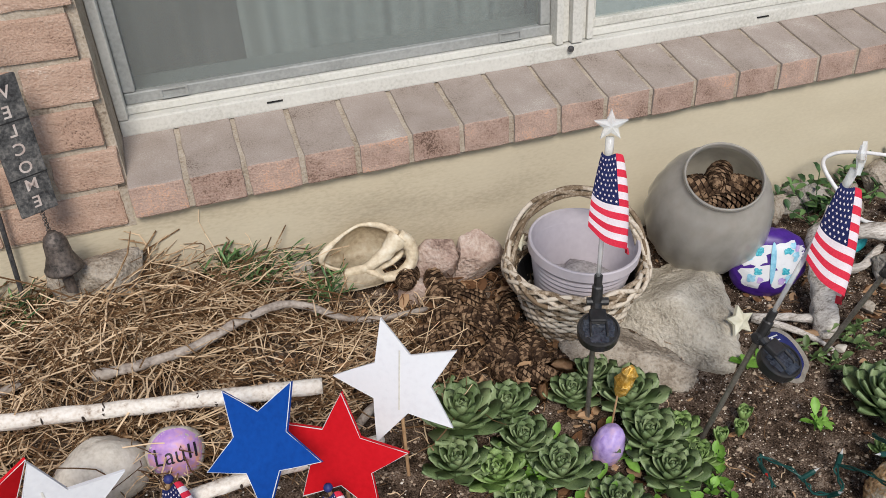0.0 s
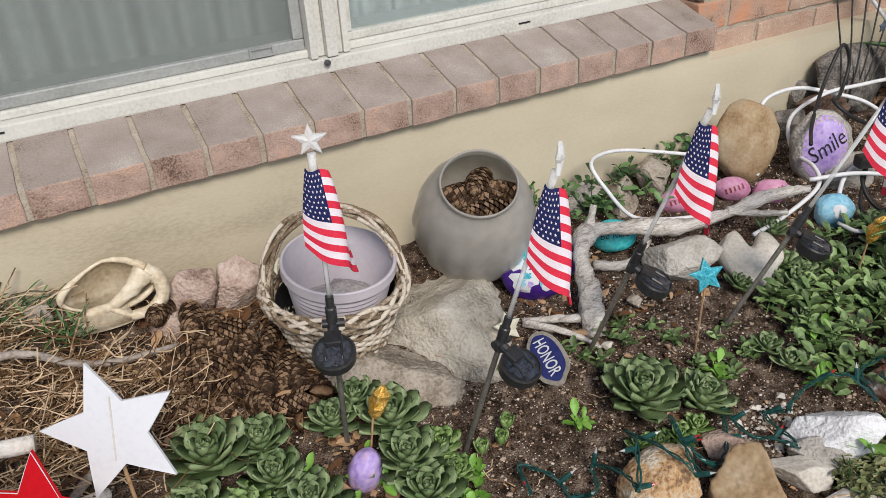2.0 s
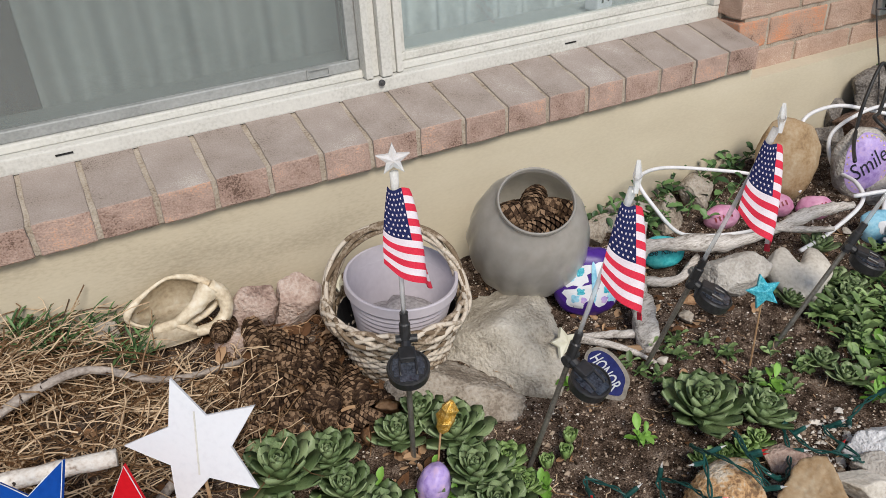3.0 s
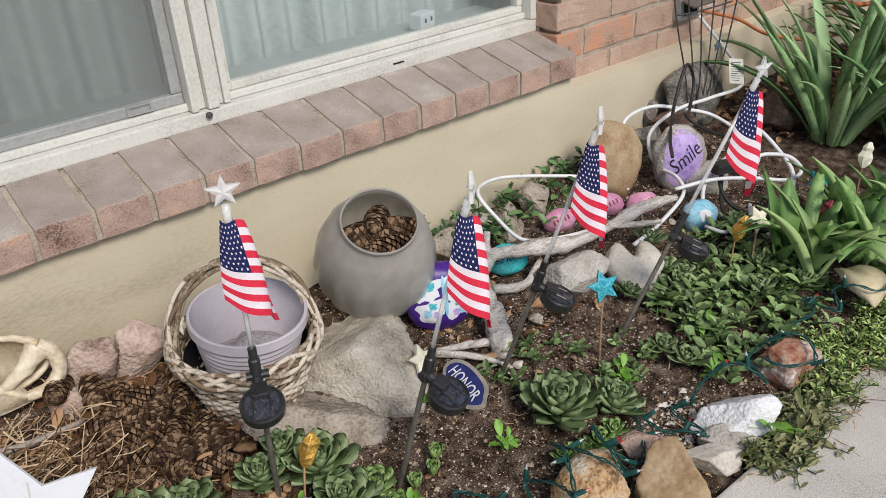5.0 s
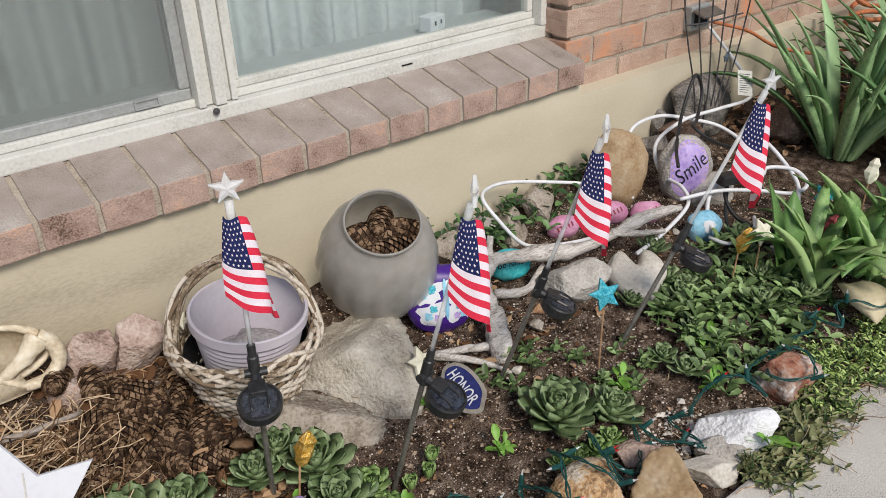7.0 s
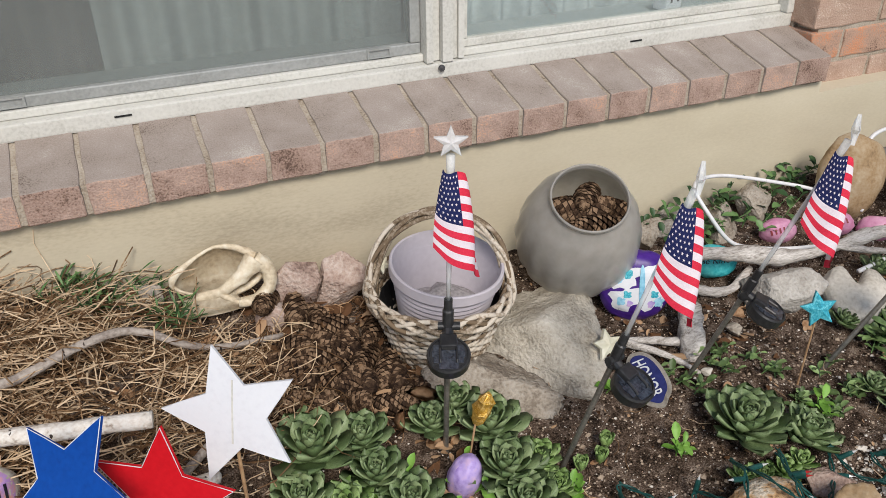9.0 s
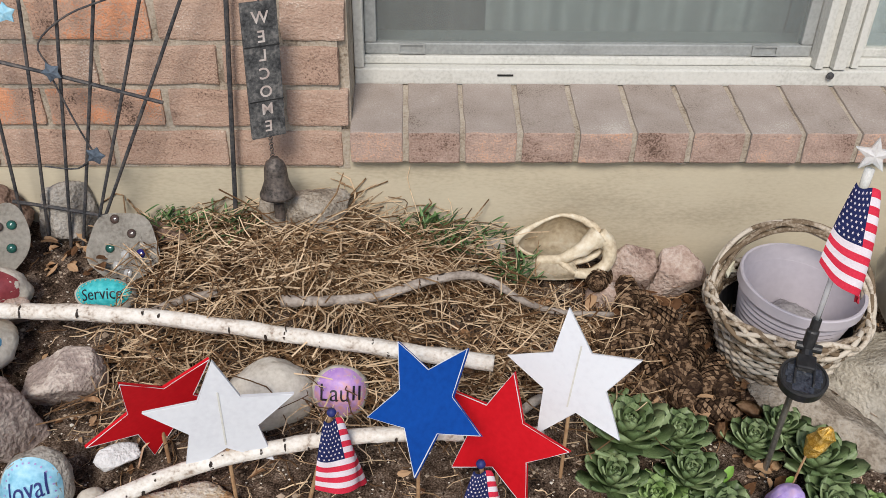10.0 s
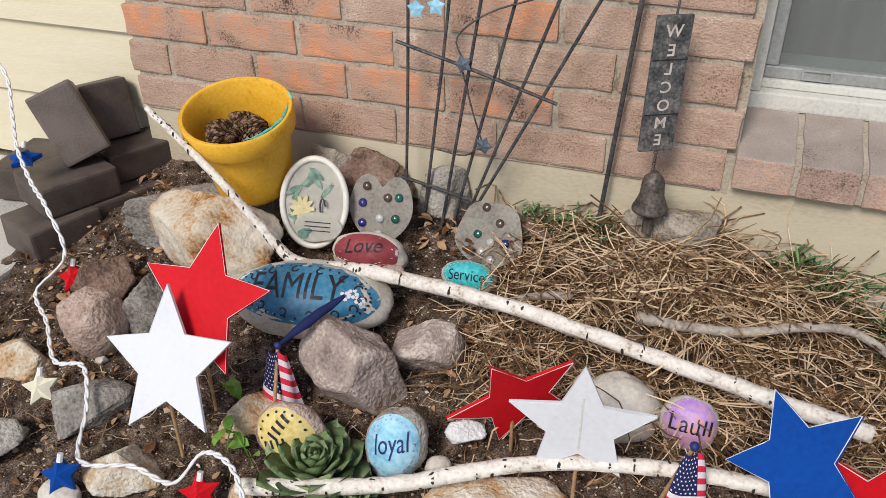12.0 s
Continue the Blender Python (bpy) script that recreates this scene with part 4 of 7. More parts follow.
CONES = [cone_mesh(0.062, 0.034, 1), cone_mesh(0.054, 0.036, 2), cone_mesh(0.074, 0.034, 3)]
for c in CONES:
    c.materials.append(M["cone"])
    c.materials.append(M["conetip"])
rnd = random.Random(5)


def pine_cone(x, y, z, rx, ry, rz, k=0, s=1.0, where="lying in a heap by the basket", group="cones in the heap"):
    ob = new("pine_cone", CONES[k % 3])
    ob.matrix_basis = pose(x, y, z, rx, ry, rz) @ Matrix.Scale(s, 4)
    return tagged(ob, "brown open pine cone " + where, "pine cone", group)


for i in range(27):
    x = rnd.uniform(0.44, 0.72)
    y = -0.06 - (x - 0.44) * 0.5 - rnd.uniform(0, 0.20)
    if x > 0.61 and y > -0.33 and (x - 0.738) ** 2 + (y + 0.245) ** 2 < 0.013:
        continue
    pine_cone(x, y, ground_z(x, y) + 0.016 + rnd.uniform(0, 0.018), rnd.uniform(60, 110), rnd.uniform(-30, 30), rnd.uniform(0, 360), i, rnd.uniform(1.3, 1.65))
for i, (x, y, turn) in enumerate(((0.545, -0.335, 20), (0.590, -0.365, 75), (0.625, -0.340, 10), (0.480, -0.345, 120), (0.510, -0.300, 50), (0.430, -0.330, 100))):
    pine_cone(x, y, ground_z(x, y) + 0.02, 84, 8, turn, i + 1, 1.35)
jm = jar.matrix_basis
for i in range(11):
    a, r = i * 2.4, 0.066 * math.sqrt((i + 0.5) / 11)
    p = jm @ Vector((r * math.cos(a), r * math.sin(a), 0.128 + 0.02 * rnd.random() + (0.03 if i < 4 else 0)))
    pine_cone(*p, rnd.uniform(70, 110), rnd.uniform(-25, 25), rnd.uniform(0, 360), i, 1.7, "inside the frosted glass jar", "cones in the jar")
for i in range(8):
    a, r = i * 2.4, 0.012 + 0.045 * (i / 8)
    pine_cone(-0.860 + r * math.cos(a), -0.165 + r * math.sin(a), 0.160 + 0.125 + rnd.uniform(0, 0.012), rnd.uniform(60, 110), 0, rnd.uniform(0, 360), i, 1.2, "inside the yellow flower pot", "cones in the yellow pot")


# ---- broken shell ----
def broken_shell():
    """A large broken conch: a deep bowl with a thick curled edge and a column."""
    ob = thing("seashell", pose(0.380, -0.066, 0.112, 0, 0, -8) @ Matrix.Scale(0.88, 4), "cream broken seashell with a hollow chamber, against the wall", "seashell")
    ax, ay, an = Vector((1, 0, 0.06)).normalized(), Vector((0, 0.5, 0.87)).normalized(), Vector((0, -0.87, 0.5))
    def dish(u, r, back=0.0):
        a = 2 * math.pi * u
        w = 0.090 * math.cos(a) * (1 - 0.1 * math.sin(a))
        h = (0.056 if math.sin(a) > 0 else 0.044) * math.sin(a) * (1 - 0.35 * max(0, -math.cos(a)))
        return ax * w * r + ay * h * r - an * (0.052 * (1 - r ** 2.2) + back) + an * 0.006 * math.sin(3 * a) * r
    bm = bmesh.new()
    rows = [[bm.verts.new(dish(k / 40, i / 9)) for k in range(40)] for i in range(1, 10)]
    mid = bm.verts.new(dish(0, 0))
    for k in range(40):
        bm.faces.new((mid, rows[0][k], rows[0][(k + 1) % 40]))
        for p, q in zip(rows, rows[1:]):
            bm.faces.new((p[k], q[k], q[(k + 1) % 40], p[(k + 1) % 40]))
    bmesh.ops.solidify(bm, geom=bm.faces, thickness=0.004)
    part("bowl", bm, "shell", ob, smooth=True)
    part("lip", tube([dish(k / 40, 1.0) for k in range(41)], lambda t: 0.0058 + 0.0022 * math.sin(t * 17), 10, rough=0.4, cap=False), "shell", ob, smooth=True)
    part("column", tube(smooth_path([(-0.05, -0.030, -0.030), (0.0, -0.034, -0.022), (0.045, -0.030, 0.004), (0.078, -0.012, 0.03)], 6), lambda t: 0.010 + 0.012 * t * t, 14, rough=0.3), "shell", ob, smooth=True)
    part("knuckle", tube(smooth_path([(0.078, -0.012, 0.032), (0.102, -0.018, 0.008), (0.098, -0.03, -0.03), (0.07, -0.042, -0.046), (0.035, -0.045, -0.045)], 5), lambda t: 0.018 - 0.009 * t, 14, rough=0.3), "shell", ob, smooth=True)
    rows = []
    bm = bmesh.new()
    for i in range(9):
        f = i / 8
        top = Vector((-0.07 + 0.10 * f, -0.034, -0.028 + 0.010 * f))
        foot = Vector((-0.075 + 0.13 * f, -0.058 + 0.016 * f, -0.058 - 0.006 * math.sin(f * 3)))
        rows.append([bm.verts.new(top.lerp(foot, k / 5) + Vector((0, -0.012 * math.sin(math.pi * k / 5), 0))) for k in range(6)])
    for p, q in zip(rows, rows[1:]):
        for k in range(5):
            bm.faces.new((p[k], p[k + 1], q[k + 1], q[k]))
    bmesh.ops.solidify(bm, geom=bm.faces, thickness=0.005)
    bmesh.ops.recalc_face_normals(bm, faces=bm.faces)
    part("outer_whorl", bm, "shell", ob, smooth=True)
    part("ridge", tube(smooth_path([(0.0, -0.036, -0.022), (0.02, -0.044, -0.034), (0.04, -0.046, -0.046)], 5), lambda t: 0.008 - 0.003 * t, 10, rough=0.3), "shell", ob, smooth=True)


broken_shell()

# ---- rocks ----
rock("boulder", 0.918, -0.268, (0.36, 0.34, 0.24), "boulder", "large rough pale tan boulder half sunk beside the basket", 214, -25, (10, 6), rough=0.12, z=-0.088, facets=14, hard=40)
rock("boulder", 0.785, -0.365, (0.25, 0.15, 0.10), "rock", "low tan foot of the boulder by the succulents", 12, -20, sink=0.4, rough=0.09)
rock("rock", 0.515, -0.075, (0.105, 0.085, 0.12), "pinkrock", "angular pinkish grey rock against the wall", 213, 20)
rock("rock", 0.607, -0.072, (0.125, 0.09, 0.135), "pinkrock", "upright pinkish quartz rock against the wall", 219, 10)
rock("rock", 0.47, -0.12, (0.085, 0.06, 0.06), "pinkrock", "small tan rock before the seashell", 15, 10)
rock("rock", -0.085, -0.055, (0.17, 0.08, 0.125), "rock", "lichen-stained tan rock under the bell", 16, 0, sink=0.12)
rock("rock", 0.24, -0.045, (0.09, 0.05, 0.05), "rock", "small tan rock in the straw", 17, 0)
rock("rock", -0.105, -0.385, (0.14, 0.10, 0.135), "paleround", "pale rounded stone below the birch branch", 18, 10, (10, 0), False, sink=0.35)
rock("rock", -0.895, -0.262, (0.285, 0.17, 0.21), "rustrock", "large cream rock with rust-brown stains", 19, 8, sink=0.3)
rock("rock", -0.517, -0.440, (0.185, 0.15, 0.175), "purplerock", "purplish grey rock with pale streaks", 20, 10, sink=0.25)
rock("rock", -0.422, -0.362, (0.125, 0.09, 0.11), "purplerock", "purplish grey angular rock", 21, 20, sink=0.35)
rock("rock", -1.000, -0.480, (0.115, 0.11, 0.14), "pinkrock", "pinkish grey block-like rock", 22, 30, sink=0.2, facets=7, hard=70)
rock("rock", -1.11, -0.56, (0.13, 0.09, 0.08), "orangerock", "ochre rock at the edge of the bed", 23, 0)
rock("rock", -0.92, -0.60, (0.13, 0.10, 0.07), "darkrock", "dark grey flat rock on soil", 24, 30, sink=0.35)
rock("rock", -0.80, -0.68, (0.13, 0.09, 0.08), "orangerock", "cream and ochre rock on soil", 25, 20, sink=0.3)
rock("rock", -1.05, -0.71, (0.15, 0.1, 0.08), "greyrock", "pale grey rock at the edge of the bed", 26, 0)
rock("rock", -0.925, -0.415, (0.10, 0.09, 0.14), "darkrock", "dark grey rock behind the red star", 27, 50)
rock("rock", -0.65, -0.545, (0.11, 0.08, 0.07), "orangerock", "rust and cream rock by sprigs", 28, 30)
rock("rock", -1.07, -0.36, (0.13, 0.12, 0.09), "brownrock", "dark brown rock at the bed edge", 29, 10)
rock("rock", -0.235, -0.585, (0.22, 0.12, 0.08), "orangerock", "ochre flat rock under the birch stick", 30, 12, sink=0.4)
rock("rock", -0.738, -0.045, (0.10, 0.06, 0.17), "rock", "tan pointed rock beside the yellow pot", 31, 30)
rock("rock", -0.665, -0.045, (0.17, 0.09, 0.14), "brownrock", "dark brown jagged rock behind the painted stones", 32, 0, sink=0.2)
rock("rock", -0.51, -0.030, (0.11, 0.06, 0.13), "greyrock", "pale grey-green rock behind the trellis", 33, 20, sink=0.2)
rock("rock", -0.555, -0.225, (0.09, 0.06, 0.06), "pinkrock", "small pinkish rock by painted stones", 34, 0)
rock("rock", -0.34, -0.05, (0.12, 0.06, 0.06), "brownrock", "low brown rock at the wall's foot", 35, 0)
rock("rock", -0.965, -0.15, (0.34, 0.20, 0.13), "darkrock", "dark flat rock slab under the yellow pot", 36, 18, z=0.085)
rock("rock", -0.87, -0.745, (0.07, 0.05, 0.05), "paleround", "small pale round stone", 37, 0, angular=False)
rock("rock", -0.60, -0.665, (0.055, 0.04, 0.04), "orangerock", "small ochre pebble-like rock on soil", 38, 0)
rock("rock", -0.334, -0.545, (0.042, 0.04, 0.04), "paleround", "ridged pale round stone", 39, 0, angular=False)
rock("rock", -0.315, -0.478, (0.065, 0.045, 0.04), "whiterock", "white chipped stone beside the red star", 40, 20)
# the far end of the bed
rock("rock", 1.445, -0.365, (0.165, 0.10, 0.12), "greyrock", "grey angular rock under the driftwood", 41, -30)
rock("rock", 1.825, -0.15, (0.165, 0.09, 0.21), "tanstone", "smooth upright ochre stone against the wall", 42, -20, (-12, 0), False, sink=0.1)
rock("rock", 1.62, -0.075, (0.10, 0.07, 0.10), "rock", "tan rock among the vine", 43, 20)
rock("rock", 1.50, -0.10, (0.12, 0.08, 0.08), "rock", "tan rock among the vine", 44, 50)
rock("rock", 1.30, -0.07, (0.13, 0.08, 0.07), "rock", "flat tan rock by the jar", 45, 0)
rock("rock", 1.43, -0.05, (0.2, 0.08, 0.07), "greyrock", "flat grey rock by the wall", 46, 0)
rock("rock", 2.30, -0.06, (0.26, 0.11, 0.20), "darkrock", "large dark grey rock against the wall", 47, -8, sink=0.15)
rock("rock", 2.19, -0.07, (0.15, 0.10, 0.11), "brownrock", "brown-grey rock against the wall", 48, -20)
rock("rock", 2.05, -0.08, (0.11, 0.08, 0.10), "darkrock", "dark pitted rock by the white cord", 49, 30)
rock("rock", 2.16, 0.0, (0.08, 0.05, 0.12), "darkrock", "small dark rock against the wall", 50, 30)
rock("rock", 2.47, -0.22, (0.16, 0.12, 0.14), "brownrock", "brown rock by the iris", 51, 30)
rock("rock", 2.02, -0.30, (0.15, 0.10, 0.08), "greyrock", "grey rock among the cords", 52, 10)
rock("rock", 1.048, -0.768, (0.14, 0.12, 0.11), "orangerock", "ochre and cream edging rock under the fairy lights", 153, -20, sink=0.2, facets=9, hard=60)
rock("rock", 1.165, -0.842, (0.125, 0.11, 0.14), "tanstone", "upright tan and ochre wedge of edging rock", 261, -50, sink=0.33, facets=6, hard=140)
rock("rock", 0.93, -0.835, (0.14, 0.09, 0.08), "paleround", "pale cream edging rock", 55, -20, angular=True)
rock("rock", 1.365, -0.815, (0.15, 0.11, 0.105), "whiterock", "white chalky edging stone", 159, -30, sink=0.2)
rock("rock", 1.318, -0.838, (0.10, 0.06, 0.05), "greyrock", "grey stone below the white one", 57, -38, sink=0.1)
rock("rock", 1.565, -0.805, (0.13, 0.10, 0.105), "redrock", "red-brown edging stone with white patches", 58, -40)
rock("rock", 1.21, -0.745, (0.09, 0.05, 0.04), "pinkrock", "flat pinkish stone under the fairy lights", 59, -30)
rock("rock", 1.270, -0.842, (0.11, 0.06, 0.05), "paleround", "flat pale cream edging stone", 60, -38)
rock("rock", 2.12, -0.86, (0.20, 0.12, 0.1), "orangerock", "cream and ochre edging rock by the path", 62, -30)
rock("rock", 2.40, -0.82, (0.20, 0.12, 0.12), "orangerock", "cream edging rock beside the iris", 63, -20)
rock("rock", 1.49, -0.68, (0.07, 0.05, 0.03), "brownrock", "small brown stone on the soil", 64, 0)
rnd = random.Random(9)
for i in range(26):
    x, y = rnd.uniform(-1.2, 2.2), rnd.uniform(-0.9, -0.3)
    if -0.3 < x < 0.5 and y > -0.55:
        continue
    s = rnd.uniform(0.02, 0.04)
    rock("pebble", x, y, (s, s * 0.8, s * 0.6), rnd.choice(["rock", "greyrock", "pinkrock", "paleround"]), "small stone on the soil", 100 + i, rnd.uniform(0, 360), category="pebble", group="pebbles on the soil")
# heart-shaped stone
hs = bmesh.new()
bmesh.ops.create_icosphere(hs, subdivisions=4, radius=1)
for v in hs.verts:
    x, y = v.co.x, v.co.y
    notch = 0.75 * math.exp(-(x / 0.25) ** 2) * max(0, y)
    v.co.y = y - notch
    v.co.x *= 1 - 0.55 * max(0, -y)
    v.co *= 1 + 0.06 * noise.noise(v.co * 2.2) + 0.03 * noise.noise(v.co * 7)
bmesh.ops.scale(hs, vec=(0.066, 0.075, 0.035), verts=hs.verts)
tagged(part("heart_stone", hs, "paleround", smooth=True, m=pose(1.57, -0.43, -0.035, 28, 0, -35)), "pale heart-shaped stone lying on the soil", "rock")


# ---- painted stones ----
def painted(x, y, size, stone, paint, label, seed, turn, tilt, toward, up=(0, 0, 1), area=(0.85, 0.8), z=None, sink=0.2, name="painted_stone"):
    ob = thing(name, Matrix(), label, "painted stone", "painted stones")
    body = part("stone", rock_mesh(size, seed, False, rough=0.05), stone, ob, smooth=True)
    z = ground_z(x, y) + size[2] * (0.5 - sink) if z is None else z
    ob.matrix_basis = pose(x, y, z, tilt[0], tilt[1], turn)
    ax = facing(ob, toward, up)
    t = tree_of(body)
    def reach(d):
        lo = 0
        for k in range(1, 60):
            if t.ray_cast(d * (0.004 * k) + ax[2], -ax[2])[0] is None:
                break
            lo = 0.004 * k
        return lo
    rx, ry = min(reach(ax[0]), reach(-ax[0])), min(reach(ax[1]), reach(-ax[1]))
    if paint:
        part("paint", drape(patch(rx * area[0], ry * area[1], seed), body, 0.0006, ax), paint, ob, smooth=True)
    return ob, body, ax, rx, ry


def letter(ob, body, ax, bm, material="ink", name="lettering", lift=0.0016):
    return part(name, drape(bm, body, lift, ax), material, ob)


ob, body, ax, rx, ry = painted(-0.640, -0.345, (0.285, 0.15, 0.12), "paleround", "familyblue", "large flat stone painted slate blue with FAMILY and white flowers", 201, 14, (14, 0), (0.1, -0.75, 0.8), area=(0.92, 0.82), z=0.086)
letter(ob, body, ax, writing("FAMILY", ry * 0.75, rx * 1.15, 4, -rx * 0.08, ry * 0.08))
letter(ob, body, ax, dots(rx * 0.83, ry * 0.70, 40, 0.0022), "ink", "dotted_border")
for dx, dy in ((0.62, 0.12), (0.72, -0.02), (0.54, 0.02)):
    bm = dots(0.006, 0.006, 5, 0.0036)
    bmesh.ops.translate(bm, vec=(rx * dx, ry * dy, 0), verts=bm.verts)
    letter(ob, body, ax, bm, "white", "white_flower")
for s in range(14):
    a = 2 * math.pi * s / 14
    bm = dots(0.006, 0.006, 14, 0.0016, 0, 4.4)
    bmesh.ops.rotate(bm, matrix=Matrix.Rotation(a, 3, "Z"), verts=bm.verts)
    bmesh.ops.translate(bm, vec=(rx * 0.74 * math.cos(a), ry * 0.6 * math.sin(a), 0), verts=bm.verts)
    if abs(math.sin(a)) > 0.75 or abs(math.cos(a)) > 0.9:
        letter(ob, body, ax, bm, "ink", "scroll")

ob, body, ax, rx, ry = painted(-0.595, -0.200, (0.145, 0.08, 0.10), "paleround", "maroon", "pale stone painted maroon with the word Love", 202, 8, (20, 0), (0.05, -0.7, 0.75))
letter(ob, body, ax, writing("Love", ry * 0.7, rx * 1.0, 8, -rx * 0.05, 0.004, shear=0.3))
ob, body, ax, rx, ry = painted(-0.410, -0.180, (0.105, 0.055, 0.065), "paleround", "tealpaint", "small teal painted stone with the word Service in straw", 203, -4, (15, 0), (0.05, -0.7, 0.75), area=(0.95, 0.9), sink=0.42)
letter(ob, body, ax, writing("Service", ry * 0.7, rx * 1.4, 0, 0, -ry * 0.15))
letter(ob, body, ax, dots(rx * 0.86, ry * 0.78, 30, 0.0014), "cream2", "dotted_border")
ob, body, ax, rx, ry = painted(-0.398, -0.550, (0.095, 0.07, 0.125), "greyrock", "lightblue", "grey stone painted light blue with the word loyal", 204, 10, (-10, 12), (0.1, -0.8, 0.6), area=(0.92, 0.95), sink=0.15)
letter(ob, body, ax, writing("loyal", ry * 0.62, rx * 1.3, 14, -rx * 0.05, ry * 0.08, shear=0.3), "navypaint")
letter(ob, body, ax, dots(rx * 0.74, ry * 0.8, 26, 0.0014), "lilac", "dotted_border")
ob, body, ax, rx, ry = painted(-0.562, -0.572, (0.11, 0.07, 0.115), "pinkrock", "yellowpaint", "stone painted pale yellow with dark scrolls under a stick flag", 205, 10, (-5, 8), (0.05, -0.8, 0.65), area=(0.85, 0.9), sink=0.15)
letter(ob, body, ax, bars(4, ry * 0.4, rx * 0.9, 60, -rx * 0.1, ry * 0.2))
letter(ob, body, ax, bars(4, ry * 0.3, rx * 0.8, 20, -rx * 0.2, -ry * 0.4))
letter(ob, body, ax, dots(rx * 0.7, ry * 0.75, 16, 0.0022), "ink", "dotted_border")
ob, body, ax, rx, ry = painted(0.001, -0.385, (0.085, 0.07, 0.095), "paleround", "peach", "round stone painted lilac and peach with dark letters", 206, 0, (5, 0), (0.05, -0.8, 0.6), area=(0.97, 0.97), sink=0.2)
letter(ob, body, ax, writing("Lau", ry * 0.7, rx * 1.05, -4, -rx * 0.2, 0))
letter(ob, body, ax, bars(2, ry * 0.55, rx * 0.42, -4, rx * 0.62, -ry * 0.02))
ob, body, ax, rx, ry = painted(0.655, -0.535, (0.055, 0.05, 0.080), "lilac", "lilac", "small egg-shaped lilac painted stone among succulents", 207, 0, (0, 15), (-0.2, -0.8, 0.5), sink=0.2)
ob, body, ax, rx, ry = painted(1.378, -0.222, (0.105, 0.055, 0.075), "tealpaint", "tealpaint", "teal painted stone reading Be Kind behind the driftwood", 208, -30, (-8, 0), (-0.45, -0.75, 0.4), area=(0.95, 0.95), sink=0.1)
letter(ob, body, ax, writing("Be Kind", ry * 0.42, rx * 1.3, 8, 0, ry * 0.1, shear=0.2))
ob, body, ax, rx, ry = painted(1.975, -0.240, (0.145, 0.08, 0.175), "greyrock", "lilac", "upright grey stone painted lilac with the word Smile", 209, -30, (-10, 8), (-0.5, -0.75, 0.3), area=(0.75, 0.9), sink=0.1)
letter(ob, body, ax, writing("Smile", ry * 0.5, rx * 1.35, 38, rx * 0.05, 0, shear=0.2))
letter(ob, body, ax, dots(rx * 0.66, ry * 0.8, 26, 0.002), "yellowpaint", "dotted_border")
for x, y, s, tn, lb in ((1.60, -0.175, 211, -20, "pink painted stone behind the driftwood"), (1.74, -0.205, 212, -40, "pink painted stone by the white cord"), (1.81, -0.26, 213, -30, "lilac-pink painted stone by the driftwood")):
    ob, body, ax, rx, ry = painted(x, y, (0.085, 0.05, 0.06), "pink", "pink", lb, s, tn, (-5, 0), (-0.45, -0.75, 0.5), area=(0.95, 0.95))
    letter(ob, body, ax, bars(5, ry * 0.5, rx * 1.2, 20, 0, 0), "maroon")
ob, body, ax, rx, ry = painted(1.86, -0.395, (0.085, 0.06, 0.085), "lightblue", "lightblue", "small light blue and white painted stone", 214, -40, (-8, 0), (-0.45, -0.75, 0.5))
letter(ob, body, ax, patch(rx * 0.4, ry * 0.4, 5, 0.6, 16, 3), "white", "white_patch")

# butterfly stone in purple, white and turquoise
ob, body, ax, rx, ry = painted(1.155, -0.265, (0.155, 0.075, 0.15), "purple", "purple", "purple painted stone with a white and turquoise butterfly", 220, -22, (-12, 0), (-0.35, -0.8, 0.5), area=(0.97, 0.97), sink=0.1)
rnd = random.Random(21)
for sx in (-1, 1):
    for cx, cy, px, py, c in ((0.45, 0.3, 0.40, 0.36, "white"), (0.40, -0.35, 0.36, 0.34, "white"), (0.35, 0.35, 0.13, 0.11, "tealglitter"), (0.6, 0.2, 0.12, 0.13, "lightblue"), (0.5, 0.5, 0.09, 0.09, "lightblue"),
                              (0.35, -0.25, 0.11, 0.11, "tealglitter"), (0.5, -0.45, 0.12, 0.12, "lightblue"), (0.28, -0.52, 0.08, 0.09, "lilac"), (0.62, 0.42, 0.07, 0.1, "lilac")):
        bm = patch(rx * px, ry * py, rnd.random() * 9, 0.7, 24, 5)
        bmesh.ops.translate(bm, vec=(sx * rx * cx, ry * cy, 0), verts=bm.verts)
        letter(ob, body, ax, bm, c, "wing_patch", 0.0012 if c == "white" else 0.0022)
bm = patch(rx * 0.07, ry * 0.62, 1, 0.1, 20, 5)
letter(ob, body, ax, bm, "lightblue", "butterfly_body", 0.003)

# fish-shaped navy sign
fish = thing("painted_stone", pose(1.042, -0.465, -0.045, 22, 0, -104), "leaf-shaped stone painted navy with HONOR in white, on edge", "painted stone", "painted stones")
bm = patch(0.075, 0.034, 4, 0.12, 48, 6)
bmesh.ops.solidify(bm, geom=bm.faces, thickness=0.02)
fb = part("stone", bm, "paleround", fish)
bm = patch(0.064, 0.027, 4, 0.12, 48, 6)
bmesh.ops.translate(bm, vec=(0, 0, 0.001), verts=bm.verts)
part("paint", bm, "navypaint", fish)
bm = writing("HONOR", 0.024, 0.098, thick=0.0004)
bmesh.ops.translate(bm, vec=(0, 0, 0.002), verts=bm.verts)
part("lettering", bm, "white", fish)

